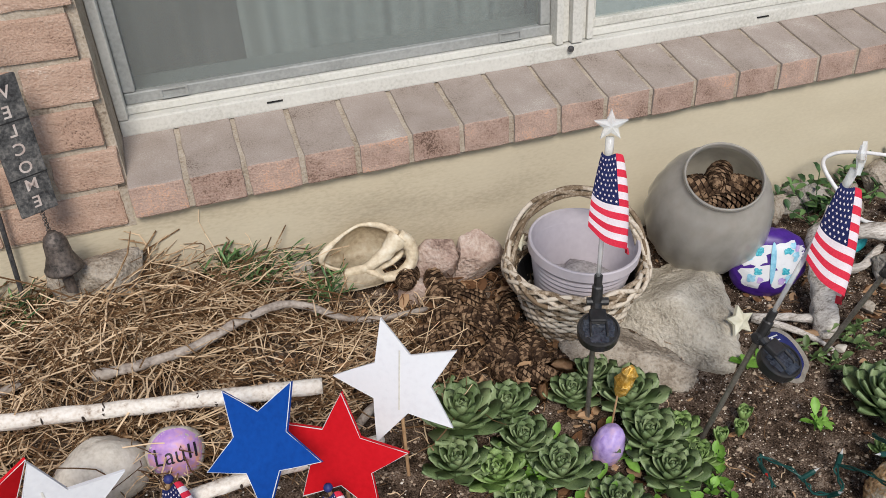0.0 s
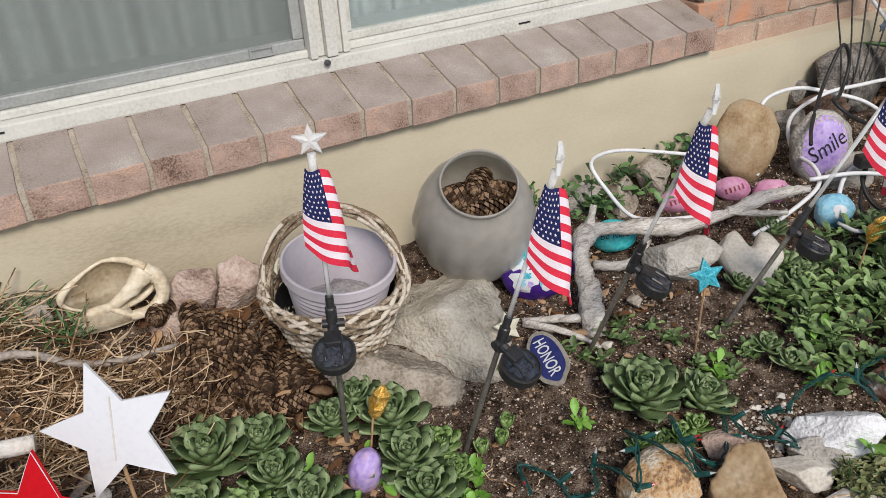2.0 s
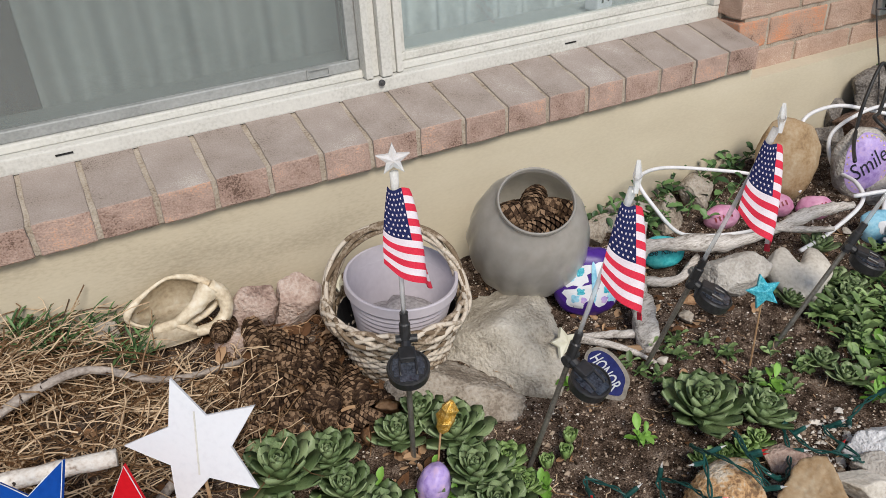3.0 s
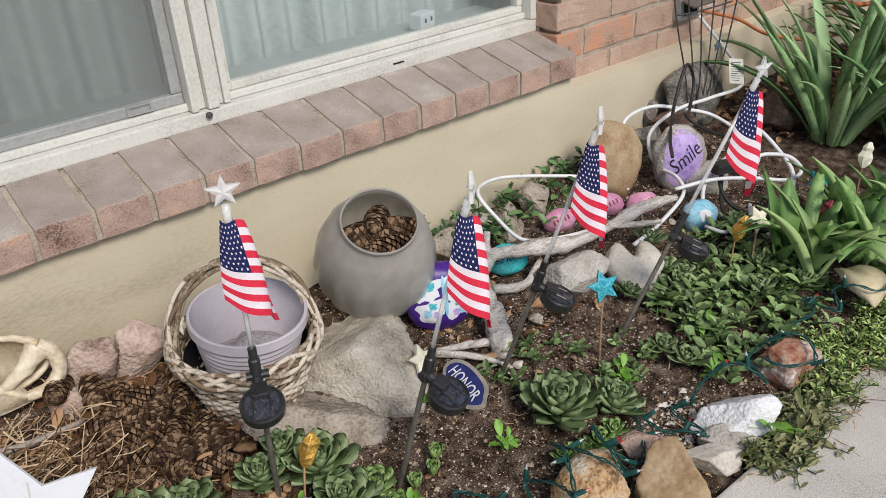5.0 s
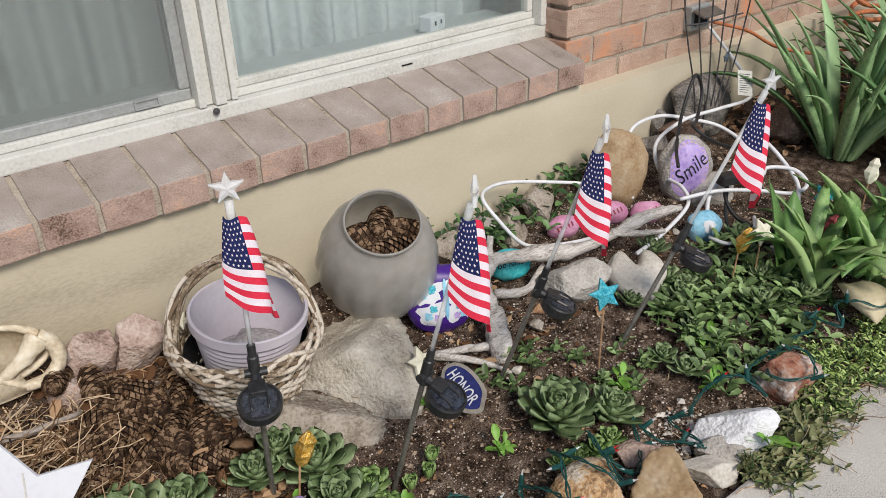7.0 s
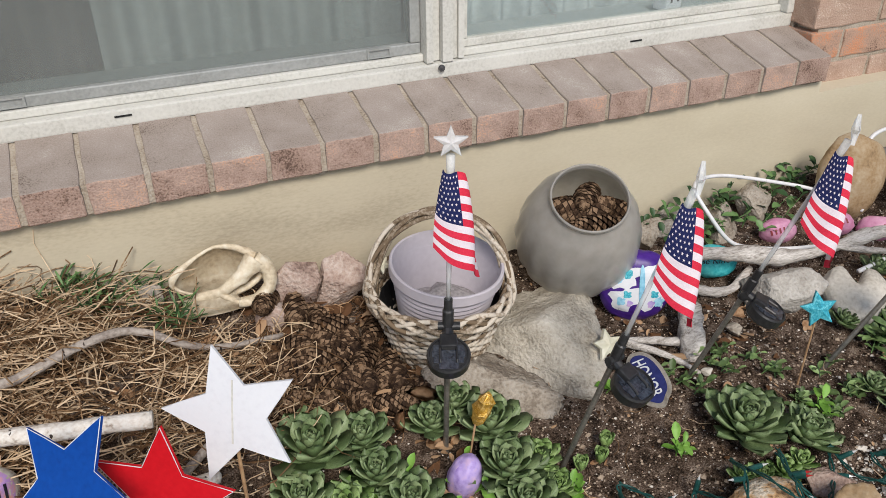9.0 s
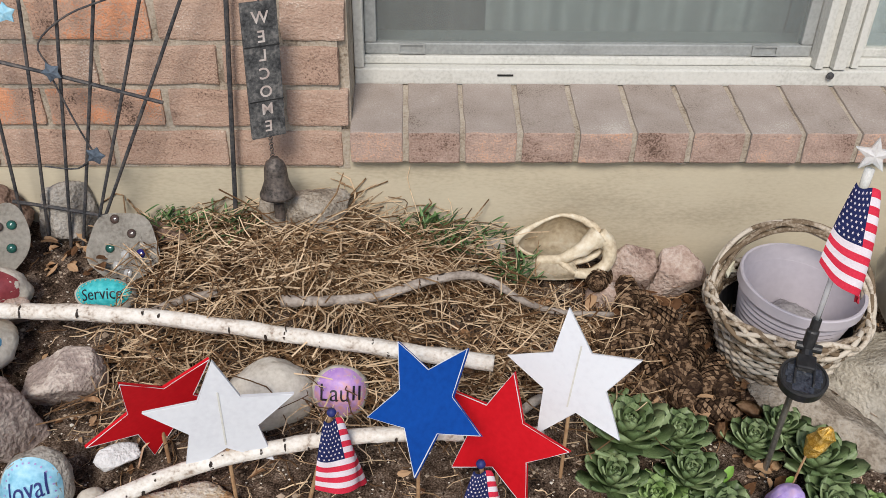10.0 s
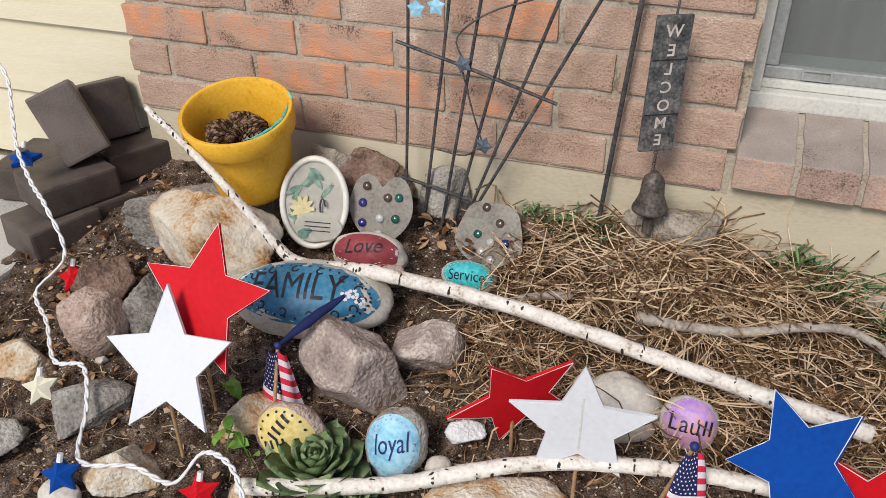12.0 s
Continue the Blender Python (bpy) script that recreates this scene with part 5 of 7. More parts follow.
# cement stepping hearts set with glass gems
def gem_stone(x, y, z, turn, tilt, shape, label, gems, s=1.0):
    ob = thing("gem_stone", pose(x, y, z, tilt, 0, turn), label, "garden stone", "cement stones with gems")
    bm = bmesh.new()
    c = bm.verts.new((0, 0, 0))
    seg, rings, prev = 56, 6, None
    for i in range(1, rings + 1):
        ring = []
        for k in range(seg):
            a = 2 * math.pi * k / seg
            if shape == "heart":
                r = 0.062 * (1 - 0.42 * math.exp(-((a - math.pi / 2) / 0.26) ** 2) + 0.10 * math.exp(-((a - 0.9) / 0.4) ** 2) + 0.10 * math.exp(-((a - 2.24) / 0.4) ** 2) + 0.14 * math.exp(-((a - 3 * math.pi / 2) / 0.5) ** 2))
            else:
                r = 0.072 * (1 + 0.05 * math.cos(5 * a + 1))
            r *= s * i / rings
            ring.append(bm.verts.new((r * math.cos(a), r * math.sin(a) * (1.0 if shape == "heart" else 0.92), 0.0012 * noise.noise(Vector((r * math.cos(a) * 50, r * math.sin(a) * 50, 3))))))
        for k in range(seg):
            if prev is None:
                bm.faces.new((c, ring[k], ring[(k + 1) % seg]))
            else:
                bm.faces.new((prev[k], ring[k], ring[(k + 1) % seg], prev[(k + 1) % seg]))
        prev = ring
    bmesh.ops.solidify(bm, geom=bm.faces, thickness=0.022)
    part("slab", bm, "concretecast", ob)
    for gx, gy, g in gems:
        part("gem", lathe([(0.0085, 0.0), (0.008, 0.003), (0.005, 0.0052), (0.0, 0.006)], 14), "gem_" + g, ob, smooth=True, m=pose(gx * s, gy * s, 0.0005))


gem_stone(-0.604, -0.125, 0.158, 6, 66, "heart", "heart-shaped cement stone set with coloured glass gems", [(-0.03, 0.036, "dark"), (-0.036, 0.004, "blue"), (-0.034, -0.034, "blue"), (0.012, 0.018, "dark"), (0.034, 0.02, "green"), (0.03, -0.02, "green"), (0.0, -0.022, "clear"), (0.0, -0.052, "clear")])
gem_stone(-0.397, -0.105, 0.125, -14, 58, "round", "rounded cement stone set with coloured glass gems", [(-0.022, 0.05, "dark"), (0.015, 0.028, "dark"), (-0.024, -0.004, "green"), (0.038, -0.006, "blue"), (0.008, -0.012, "clear"), (0.018, -0.044, "clear"), (-0.006, -0.034, "clear")], 0.96)

# oval ceramic plaque with painted flowers
pl = thing("ceramic_plaque", pose(-0.722, -0.165, 0.166, 66, 0, 10), "white oval ceramic plaque with painted lilies and a small sign", "plaque")
bm = patch(0.062, 0.082, 2, 0.02, 48, 6)
bmesh.ops.solidify(bm, geom=bm.faces, thickness=0.012)
part("plate", bm, "ceramic", pl)
part("raised_rim", tube([(0.062 * math.cos(2 * math.pi * k / 48), 0.082 * math.sin(2 * math.pi * k / 48), 0.002) for k in range(49)], 0.006, 8, cap=False), "rim", pl, smooth=True)
rnd = random.Random(31)
for i in range(16):
    a = rnd.uniform(0.6, 4.6)
    r = rnd.uniform(0.5, 0.85)
    bm = patch(0.005, 0.017, i, 0.3, 12, 2)
    part("painted_leaf", bm, "sage", pl, m=pose(0.055 * r * math.cos(a), 0.072 * r * math.sin(a), 0.0012 + 0.0002 * i, 0, 0, rnd.uniform(0, 360)))
for i in range(10):
    a = i * 0.63
    part("painted_petal", patch(0.005, 0.014, i, 0.2, 12, 2), "cream2", pl, m=pose(-0.022 + 0.011 * math.cos(a), -0.012 + 0.011 * math.sin(a), 0.0045 + 0.0002 * i, 0, 0, math.degrees(a) + 90))
part("hook", tube(smooth_path([(0.016, -0.035, 0.006), (0.014, 0.0, 0.008), (0.02, 0.008, 0.01), (0.024, -0.006, 0.008)], 5), 0.0018, 6), "iron", pl)
bm = patch(0.045, 0.027, 8, 0.15, 32, 4)
bmesh.ops.solidify(bm, geom=bm.faces, thickness=0.007)
tag = part("small_sign", bm, "ceramic", pl, m=pose(0.012, -0.044, 0.016))
bm = bmesh.new()
for i in range(3):
    box(-0.024, 0.008 - i * 0.008, 0.0008, 0.026, 0.0098 - i * 0.008, 0.0014, bm=bm)
part("faded_text", bm, "ink", tag)
part("painted_leaf", patch(0.016, 0.009, 5, 0.5, 16, 3), "sage", tag, m=pose(-0.022, -0.012, 0.0012, 0, 0, 20))

# ---- branches ----
def branch(name, pts, r, material, label, scars=0, seed=0):
    ob = thing(name, Matrix(), label, "branch")
    sp = smooth_path(pts, 10)
    part("bark", tube(sp, r, 14, rough=0.26, seed=seed), material, ob, smooth=True)
    rnd = random.Random(seed)
    for i in range(scars):
        k = rnd.randrange(2, len(sp) - 2)
        d = (sp[k + 1] - sp[k - 1]).normalized()
        rr = r(k / len(sp)) if callable(r) else r
        side = d.cross(Vector((0, 0, 1))).normalized()
        a = rnd.uniform(-0.3, 2.2)
        out = (side * math.cos(a) + d.cross(side) * -math.sin(a))
        if out.z < -0.3:
            out = -out
        b = patch(rnd.uniform(0.0010, 0.0028), rnd.uniform(0.002, 0.0065), i, 0.5, 12, 2)
        m = Matrix.Translation(sp[k] + out * rr * 1.02) @ out.to_track_quat("Z", "Y").to_matrix().to_4x4()
        bmesh.ops.solidify(b, geom=b.faces, thickness=0.003)
        part("bark_scar", b, "scar", ob, m=m)
    return ob


branch("birch_branch", [(-0.985, -0.258, 0.355), (-0.905, -0.27, 0.298), (-0.828, -0.28, 0.236), (-0.745, -0.29, 0.155), (-0.69, -0.297, 0.120), (-0.60, -0.298, 0.127), (-0.522, -0.30, 0.132), (-0.299, -0.315, 0.131), (-0.027, -0.35, 0.112), (0.232, -0.40, 0.104)],
       lambda t: 0.0055 + 0.0068 * min(1, t * 1.6), "birch", "long white birch branch with dark scars lying across the bed", 70, 3)
branch("birch_branch", [(-0.60, -0.67, -0.025), (-0.50, -0.65, -0.008), (-0.37, -0.62, 0.015), (-0.19, -0.56, 0.060), (-0.03, -0.53, 0.078), (0.10, -0.52, 0.082), (0.20, -0.50, 0.06), (0.30, -0.46, 0.02)],
       lambda t: 0.0125 - 0.003 * t, "birch", "white birch branch with knots lying before the painted stars", 45, 4)
branch("fallen_twig", [(-0.105, -0.23, 0.098), (-0.03, -0.235, 0.102), (0.055, -0.225, 0.104), (0.13, -0.205, 0.118), (0.20, -0.19, 0.122), (0.245, -0.195, 0.112), (0.30, -0.215, 0.085), (0.36, -0.22, 0.066), (0.46, -0.20, 0.045)],
       lambda t: 0.0095 - 0.005 * t, "twig", "knobbly grey twig lying on the straw", 6, 5)
branch("fallen_twig", [(-0.33, -0.235, 0.075), (-0.28, -0.21, 0.085), (-0.22, -0.19, 0.088)], 0.007, "twig", "short broken grey twig in the straw", 2, 6)
branch("fallen_twig", [(0.22, -0.46, 0.0), (0.28, -0.40, 0.01), (0.33, -0.36, 0.012)], 0.007, "twig", "short grey twig behind the white star", 1, 7)

dw = thing("driftwood", Matrix(), "twisted bleached grey driftwood branch with forks", "driftwood")
for k, (pts, r) in enumerate([
        ([(1.185, -0.425, -0.085), (1.208, -0.365, -0.02), (1.228, -0.31, 0.025), (1.262, -0.275, 0.042), (1.30, -0.268, 0.040), (1.392, -0.285, 0.027), (1.498, -0.315, 0.010), (1.607, -0.325, 0.014), (1.709, -0.335, 0.030), (1.83, -0.34, 0.015)], lambda t: 0.021 - 0.010 * t + 0.004 * math.sin(t * 23)),
        ([(1.262, -0.275, 0.045), (1.285, -0.26, 0.065), (1.30, -0.25, 0.090)], lambda t: 0.012 - 0.006 * t),
        ([(1.195, -0.40, -0.06), (1.13, -0.37, -0.055), (1.07, -0.34, -0.055)], lambda t: 0.010 - 0.005 * t),
        ([(1.07, -0.345, -0.055), (1.13, -0.41, -0.062), (1.17, -0.46, -0.08)], lambda t: 0.008 - 0.004 * t),
        ([(1.60, -0.325, 0.02), (1.67, -0.35, 0.005), (1.73, -0.375, 0.0)], lambda t: 0.009 - 0.004 * t),
        ([(1.28, -0.285, -0.03), (1.36, -0.30, -0.045), (1.43, -0.28, -0.02)], lambda t: 0.011 - 0.004 * t)]):
    part("limb", tube(smooth_path(pts, 10), r, 14, rough=0.45, seed=k), "drift", dw, smooth=True)

# ---- trellises ----
def rods(ob, lines, r, material="iron"):
    for pts in lines:
        part("rod", tube(smooth_path(pts, 4), r, 8, rough=0.1), material, ob)


tr = thing("trellis", Matrix(), "dark fan-shaped iron trellis with small metal leaves", "trellis")
rods(tr, [[(-0.582, -0.06, 0.10), (-0.567, -0.055, 0.50), (-0.56, -0.055, 0.95)], [(-0.545, -0.06, 0.10), (-0.495, -0.055, 0.506), (-0.45, -0.055, 0.95)], [(-0.507, -0.06, 0.10), (-0.436, -0.055, 0.539), (-0.37, -0.055, 0.95)],
          [(-0.488, -0.06, 0.09), (-0.379, -0.055, 0.535), (-0.28, -0.055, 0.95)], [(-0.470, -0.06, 0.09), (-0.305, -0.055, 0.55), (-0.165, -0.055, 0.95)], [(-0.470, -0.06, 0.09), (-0.239, -0.055, 0.556), (-0.05, -0.055, 0.95)]], 0.0030)
rods(tr, [[(-0.590, -0.058, 0.455), (-0.45, -0.055, 0.418), (-0.298, -0.058, 0.376)], [(-0.588, -0.058, 0.192), (-0.50, -0.058, 0.176), (-0.415, -0.058, 0.158)]], 0.0034)
rods(tr, [[(-0.465, -0.062, 0.435), (-0.475, -0.062, 0.475), (-0.42, -0.062, 0.52), (-0.34, -0.062, 0.55)], [(-0.468, -0.062, 0.425), (-0.445, -0.062, 0.34), (-0.428, -0.062, 0.29)], [(-0.428, -0.062, 0.285), (-0.46, -0.062, 0.258), (-0.515, -0.062, 0.262)]], 0.0016)
for x, z, tn in ((-0.463, 0.430, 20), (-0.424, 0.284, -20), (-0.547, 0.516, 0), (-0.511, 0.524, 0)):
    bm = star_mesh(0.017, 0.002, 0.62, 0.003, tn, 5)
    part("metal_leaf", bm, "ironleaf" if z < 0.48 else "lightblue", tr, "blue-grey metal leaf", m=pose(x, -0.066, z))

tr2 = thing("trellis", Matrix(), "thin black wire trellis against the wall", "trellis")
rods(tr2, [[(2.215 + 0.012 * i, -0.10, 0.02), (2.175 + 0.034 * i, -0.10, 0.18), (2.085 + 0.062 * i, -0.10, 0.44), (2.03 + 0.08 * i, -0.1, 0.9)] for i in range(6)], 0.0022)
rods(tr2, [[(2.11, -0.1, 0.36), (2.2, -0.1, 0.352), (2.36, -0.1, 0.35)]], 0.0024)
part("metal_leaf", star_mesh(0.016, 0.002, 0.6, 0.003), "ironleaf", tr2, m=pose(2.30, -0.108, 0.24))

# ---- welcome chime ----
wc = thing("welcome_chime", Matrix(), "dark slate WELCOME plaque with a hanging bronze bell", "wind chime")
bm = box(-0.031, -0.004, -0.118, 0.031, 0.004, 0.118, 0.002)
plq = part("plaque", bm, "plaque", wc, m=pose(-0.125, -0.078, 0.437, 0, 1, 30) @ Matrix.Scale(0.94, 4))
for i, ch in enumerate("WELCOME"):
    bm = writing(ch, 0.021, None, 0, thick=0.0004)
    bmesh.ops.scale(bm, vec=(-1, 1, 1), verts=bm.verts)
    bmesh.ops.reverse_faces(bm, faces=bm.faces)
    bmesh.ops.translate(bm, vec=(0, 0, 0.0050), verts=bm.verts)
    part("letter", bm, "copper", plq, m=pose(0, 0, 0.092 - i * 0.0315, 90))
for z in (0.045, -0.05):
    part("groove", box(-0.031, -0.0046, z - 0.001, 0.031, -0.0041, z + 0.001), "dark", plq)
bm = bmesh.new()
for k in range(9):
    tube([(0.003 * math.cos(q * math.pi / 3) * (1 if k % 2 else 0.4), 0.003 * math.cos(q * math.pi / 3) * (0.4 if k % 2 else 1), 0.299 - k * 0.005 + 0.004 * math.sin(q * math.pi / 3)) for q in range(7)], 0.0009, 5, bm, cap=False)
part("chain", bm, "bell", wc, m=pose(-0.124, -0.080, 0.029))
part("bell_body", lathe([(0.0, 0.262), (0.008, 0.262), (0.010, 0.258), (0.017, 0.252), (0.021, 0.24), (0.023, 0.215), (0.030, 0.196), (0.034, 0.188), (0.034, 0.184), (0.031, 0.184), (0.02, 0.21), (0.0, 0.24)], 28), "bell", wc, smooth=True, m=pose(-0.120, -0.088, 0.056) @ Matrix.Scale(0.90, 4))
part("clapper", tube([(0, 0, 0.19), (0, 0, 0.172), (0, 0, 0.165), (0, 0, 0.135)], lambda t: 0.0015 if t < 0.5 else 0.010, 10), "bell", wc, m=pose(-0.120, -0.088, 0.056) @ Matrix.Scale(0.90, 4))
part("hanger", tube(smooth_path([(-0.122, -0.078, 0.545), (-0.121, -0.074, 0.58), (-0.13, -0.06, 0.62), (-0.155, -0.035, 0.64), (-0.176, -0.022, 0.62)], 4), 0.002, 6), "iron", wc)
part("pole", tube([(-0.216, -0.024, 0.10), (-0.182, -0.022, 0.551), (-0.16, -0.02, 0.95)], 0.0042, 8, rough=0.15), "iron", wc, "rusty dark iron pole")

# ---- dark paver bricks at the corner ----
def paver(x, y, z, turn, rx=0, ry=0, s=(0.235, 0.115, 0.075)):
    bm = box(-s[0] / 2, -s[1] / 2, -s[2] / 2, s[0] / 2, s[1] / 2, s[2] / 2, 0.006)
    for v in bm.verts:
        v.co += Vector((noise.noise(v.co * 20 + Vector((x * 9, 0, 0))), noise.noise(v.co * 20 + Vector((5, x * 9, 0))), 0)) * 0.002
    tagged(part("paver_brick", bm, "paver", m=pose(x, y, z, rx, ry, turn)), "charcoal concrete paver in a loose pile by the porch", "paver", "pile of dark pavers")


paver(-1.290, -0.255, 0.055, 70, s=(0.15, 0.13, 0.07))
paver(-1.225, -0.085, 0.055, 64, s=(0.21, 0.12, 0.07))
paver(-1.290, -0.190, 0.124, 66, s=(0.16, 0.14, 0.065))
paver(-1.245, -0.020, 0.124, 64, s=(0.17, 0.11, 0.065))
paver(-1.45, -0.06, 0.065, 10, s=(0.22, 0.17, 0.08))
paver(-1.300, -0.135, 0.232, 48, 66, -18, s=(0.095, 0.155, 0.075))
paver(-1.315, -0.010, 0.215, 60, 76, 0, s=(0.105, 0.125, 0.06))


# ---- cords and lights ----
def cord(name, pts, r, material, label, category="cord"):
    return tagged(part(name, tube(smooth_path(pts, 8), r, 8), material, smooth=True), label, category)


cord("extension_cord", [(1.66, -0.26, -0.03), (1.58, -0.24, -0.03), (1.50, -0.22, -0.02), (1.44, -0.20, 0.0), (1.40, -0.16, 0.06), (1.39, -0.12, 0.10), (1.45, -0.07, 0.09), (1.53, -0.06, 0.078), (1.66, -0.08, 0.045), (1.76, -0.12, 0.02), (1.83, -0.20, -0.01)], 0.0045, "cordwhite", "white extension cord looped among the vine and stones")
cord("extension_cord", [(2.34, -0.012, 0.30), (2.40, -0.05, 0.22), (2.44, -0.10, 0.14), (2.36, -0.16, 0.12), (2.2, -0.17, 0.13), (2.06, -0.16, 0.13), (1.98, -0.14, 0.08), (1.93, -0.20, 0.03), (1.90, -0.29, 0.03), (1.86, -0.34, 0.01), (1.74, -0.36, -0.02), (1.64, -0.37, -0.03)], 0.005, "cordwhite", "white extension cord looping round the painted stones")
cord("extension_cord", [(1.88, -0.14, 0.05), (1.92, -0.10, 0.12), (2.0, -0.12, 0.145), (2.10, -0.15, 0.12), (2.18, -0.2, 0.09), (2.16, -0.3, 0.06), (2.02, -0.34, 0.05), (1.92, -0.36, 0.03), (1.86, -0.40, 0.0), (1.84, -0.44, -0.02)], 0.005, "cordwhite", "white extension cord over the stones")
cord("extension_cord", [(1.84, -0.33, 0.03), (1.92, -0.38, 0.045), (1.99, -0.44, 0.045), (2.05, -0.50, 0.04), (2.09, -0.51, 0.055), (2.10, -0.47, 0.075), (2.07, -0.43, 0.08), (2.04, -0.41, 0.075)], 0.005, "cordwhite", "white extension cord to its plug")
cord("extension_cord", [(1.83, -0.43, -0.03), (1.84, -0.48, -0.03), (1.93, -0.48, -0.03), (2.0, -0.44, -0.03)], 0.0045, "cordwhite", "white extension cord on the soil")
cord("extension_cord", [(2.12, -0.36, 0.12), (2.11, -0.42, 0.09), (2.08, -0.49, 0.055), (2.03, -0.53, 0.02), (1.99, -0.57, -0.03), (2.0, -0.60, -0.06)], 0.005, "cordwhite", "white extension cord dropping to the soil")
tagged(part("plug", box(-0.03, -0.013, -0.011, 0.03, 0.013, 0.011, 0.005), "cordwhite", m=pose(2.02, -0.405, 0.075, 0, 0, -20)), "white cord plug joined to a black socket", "plug")
tagged(part("plug", box(-0.032, -0.015, -0.014, 0.032, 0.015, 0.014, 0.006), "cordblack", m=pose(1.955, -0.385, 0.070, 0, 0, -16)), "black socket joined to a white plug", "plug")
cord("black_cord", [(2.03, -0.36, 0.06), (1.95, -0.38, 0.03), (1.94, -0.44, -0.02), (2.02, -0.52, -0.05), (2.1, -0.50, -0.04)], 0.0045, "cordblack", "black cord on the soil")
cord("black_cord", [(1.86, -0.30, 0.10), (1.93, -0.24, 0.11), (2.02, -0.18, 0.16), (2.10, -0.15, 0.24), (2.14, -0.15, 0.19), (2.09, -0.18, 0.13), (2.0, -0.23, 0.15), (2.02, -0.27, 0.12), (2.1, -0.28, 0.08), (2.2, -0.3, 0.05)], 0.0045, "cordblack", "black cord looped over the stones")
cord("black_cord", [(2.0, -0.35, 0.06), (1.90, -0.44, -0.03), (1.98, -0.55, -0.06), (2.1, -0.58, -0.06)], 0.004, "cordblack", "black cord trailing on the soil")
cord("orange_cord", [(2.36, -0.012, 0.31), (2.48, -0.05, 0.27), (2.62, -0.07, 0.20), (2.80, -0.10, 0.15), (3.0, -0.12, 0.13)], 0.005, "hose", "orange extension cord from the outlet")
cord("orange_cord", [(3.15 + 0.16 * math.cos(k * 0.6) + 0.02 * (k // 10), -0.10 + 0.05 * math.sin(k * 0.6), 0.17 + 0.004 * k + 0.03 * math.sin(k * 0.6)) for k in range(32)], 0.008, "hose", "coiled orange hose by the wall", "hose")
ot = thing("outlet_box", pose(2.345, 0.045, 0.320), "grey metal outdoor outlet box with an open cover", "outlet")
part("box", box(-0.045, -0.022, -0.035, 0.045, 0.008, 0.035, 0.004), "sash", ot)
part("cover", box(-0.05, -0.062, 0.030, 0.05, -0.018, 0.036, 0.003), "steel", ot, m=pose(0, 0, 0, 18))
part("socket", box(-0.03, -0.025, -0.02, 0.03, -0.0215, 0.02), "dark", ot)
tg = thing("plant_tag", pose(2.36, -0.14, 0.16, 60, 10, -25) @ Matrix.Scale(0.8, 4), "small white printed label tag on the cord", "tag")
part("card", box(-0.03, -0.045, -0.001, 0.03, 0.045, 0.001), "frame", tg)
bm = bmesh.new()
for k in range(9):
    box(-0.023, 0.03 - k * 0.008, 0.0012, 0.02 - 0.006 * (k % 3), 0.032 - k * 0.008, 0.0018, bm=bm)
part("faded_text", bm, "ink", tg)

# green fairy lights
rnd = random.Random(41)


def fairy(pts, n, label):
    ob = thing("fairy_lights", Matrix(), label, "fairy lights")
    sp = smooth_path(pts, 8)
    for s in (0, math.pi):
        part("wire", tube([p + Vector((0.003 * math.cos(i * 0.9 + s), 0.003 * math.sin(i * 0.9 + s), 0.004 + 0.002 * math.sin(i))) for i, p in enumerate(sp)], 0.0016, 6), "cordgreen", ob)
    for i in range(n):
        p = sp[int((i + 0.5) / n * (len(sp) - 1))]
        d = Vector((rnd.uniform(-1, 1), rnd.uniform(-1, 0.4), rnd.uniform(0.1, 0.9))).normalized()
        h = part("bulb_holder", tube([p, p + d * 0.020, p + d * 0.025], lambda t: 0.0042 if t < 0.9 else 0.003, 8), "cordgreen", ob, m=Matrix())
        part("bulb", tube([p + d * 0.025, p + d * 0.029, p + d * 0.035], lambda t: 0.0024 * (1.05 - t), 6), "clear" if i % 4 else "bulbred", h)


fairy([(0.869, -0.679, -0.098), (0.884, -0.623, -0.090), (0.921, -0.672, -0.097), (0.923, -0.708, -0.101), (0.964, -0.718, -0.102), (0.983, -0.684, -0.088), (0.988, -0.757, -0.047), (0.976, -0.796, -0.032), (1.024, -0.730, -0.020), (1.053, -0.678, -0.057), (1.055, -0.778, -0.018), (1.071, -0.817, -0.035), (1.088, -0.767, -0.030), (1.123, -0.697, -0.040)], 9, "green wired fairy lights trailing over the edging rocks")
fairy([(1.123, -0.697, -0.048), (1.114, -0.761, -0.057), (1.151, -0.782, -0.088), (1.199, -0.753, -0.095), (1.249, -0.694, -0.087), (1.244, -0.751, -0.094), (1.272, -0.796, -0.085), (1.291, -0.816, -0.090), (1.309, -0.728, -0.101), (1.332, -0.755, -0.085), (1.350, -0.745, -0.080), (1.396, -0.755, -0.040), (1.431, -0.785, -0.030), (1.445, -0.830, -0.055)], 10, "green wired fairy lights tangled by the white stone")
fairy([(1.445, -0.830, -0.055), (1.510, -0.754, -0.075), (1.555, -0.775, -0.042), (1.585, -0.815, -0.028), (1.549, -0.860, -0.045), (1.500, -0.800, -0.055), (1.620, -0.755, -0.070), (1.720, -0.765, -0.065), (1.749, -0.728, -0.060), (1.760, -0.800, -0.065), (1.792, -0.766, -0.040), (1.807, -0.792, -0.025), (1.860, -0.845, -0.030), (1.950, -0.800, 0.020), (2.050, -0.770, 0.030), (2.200, -0.780, 0.050)], 9, "green wired fairy lights trailing towards the tulip leaves")

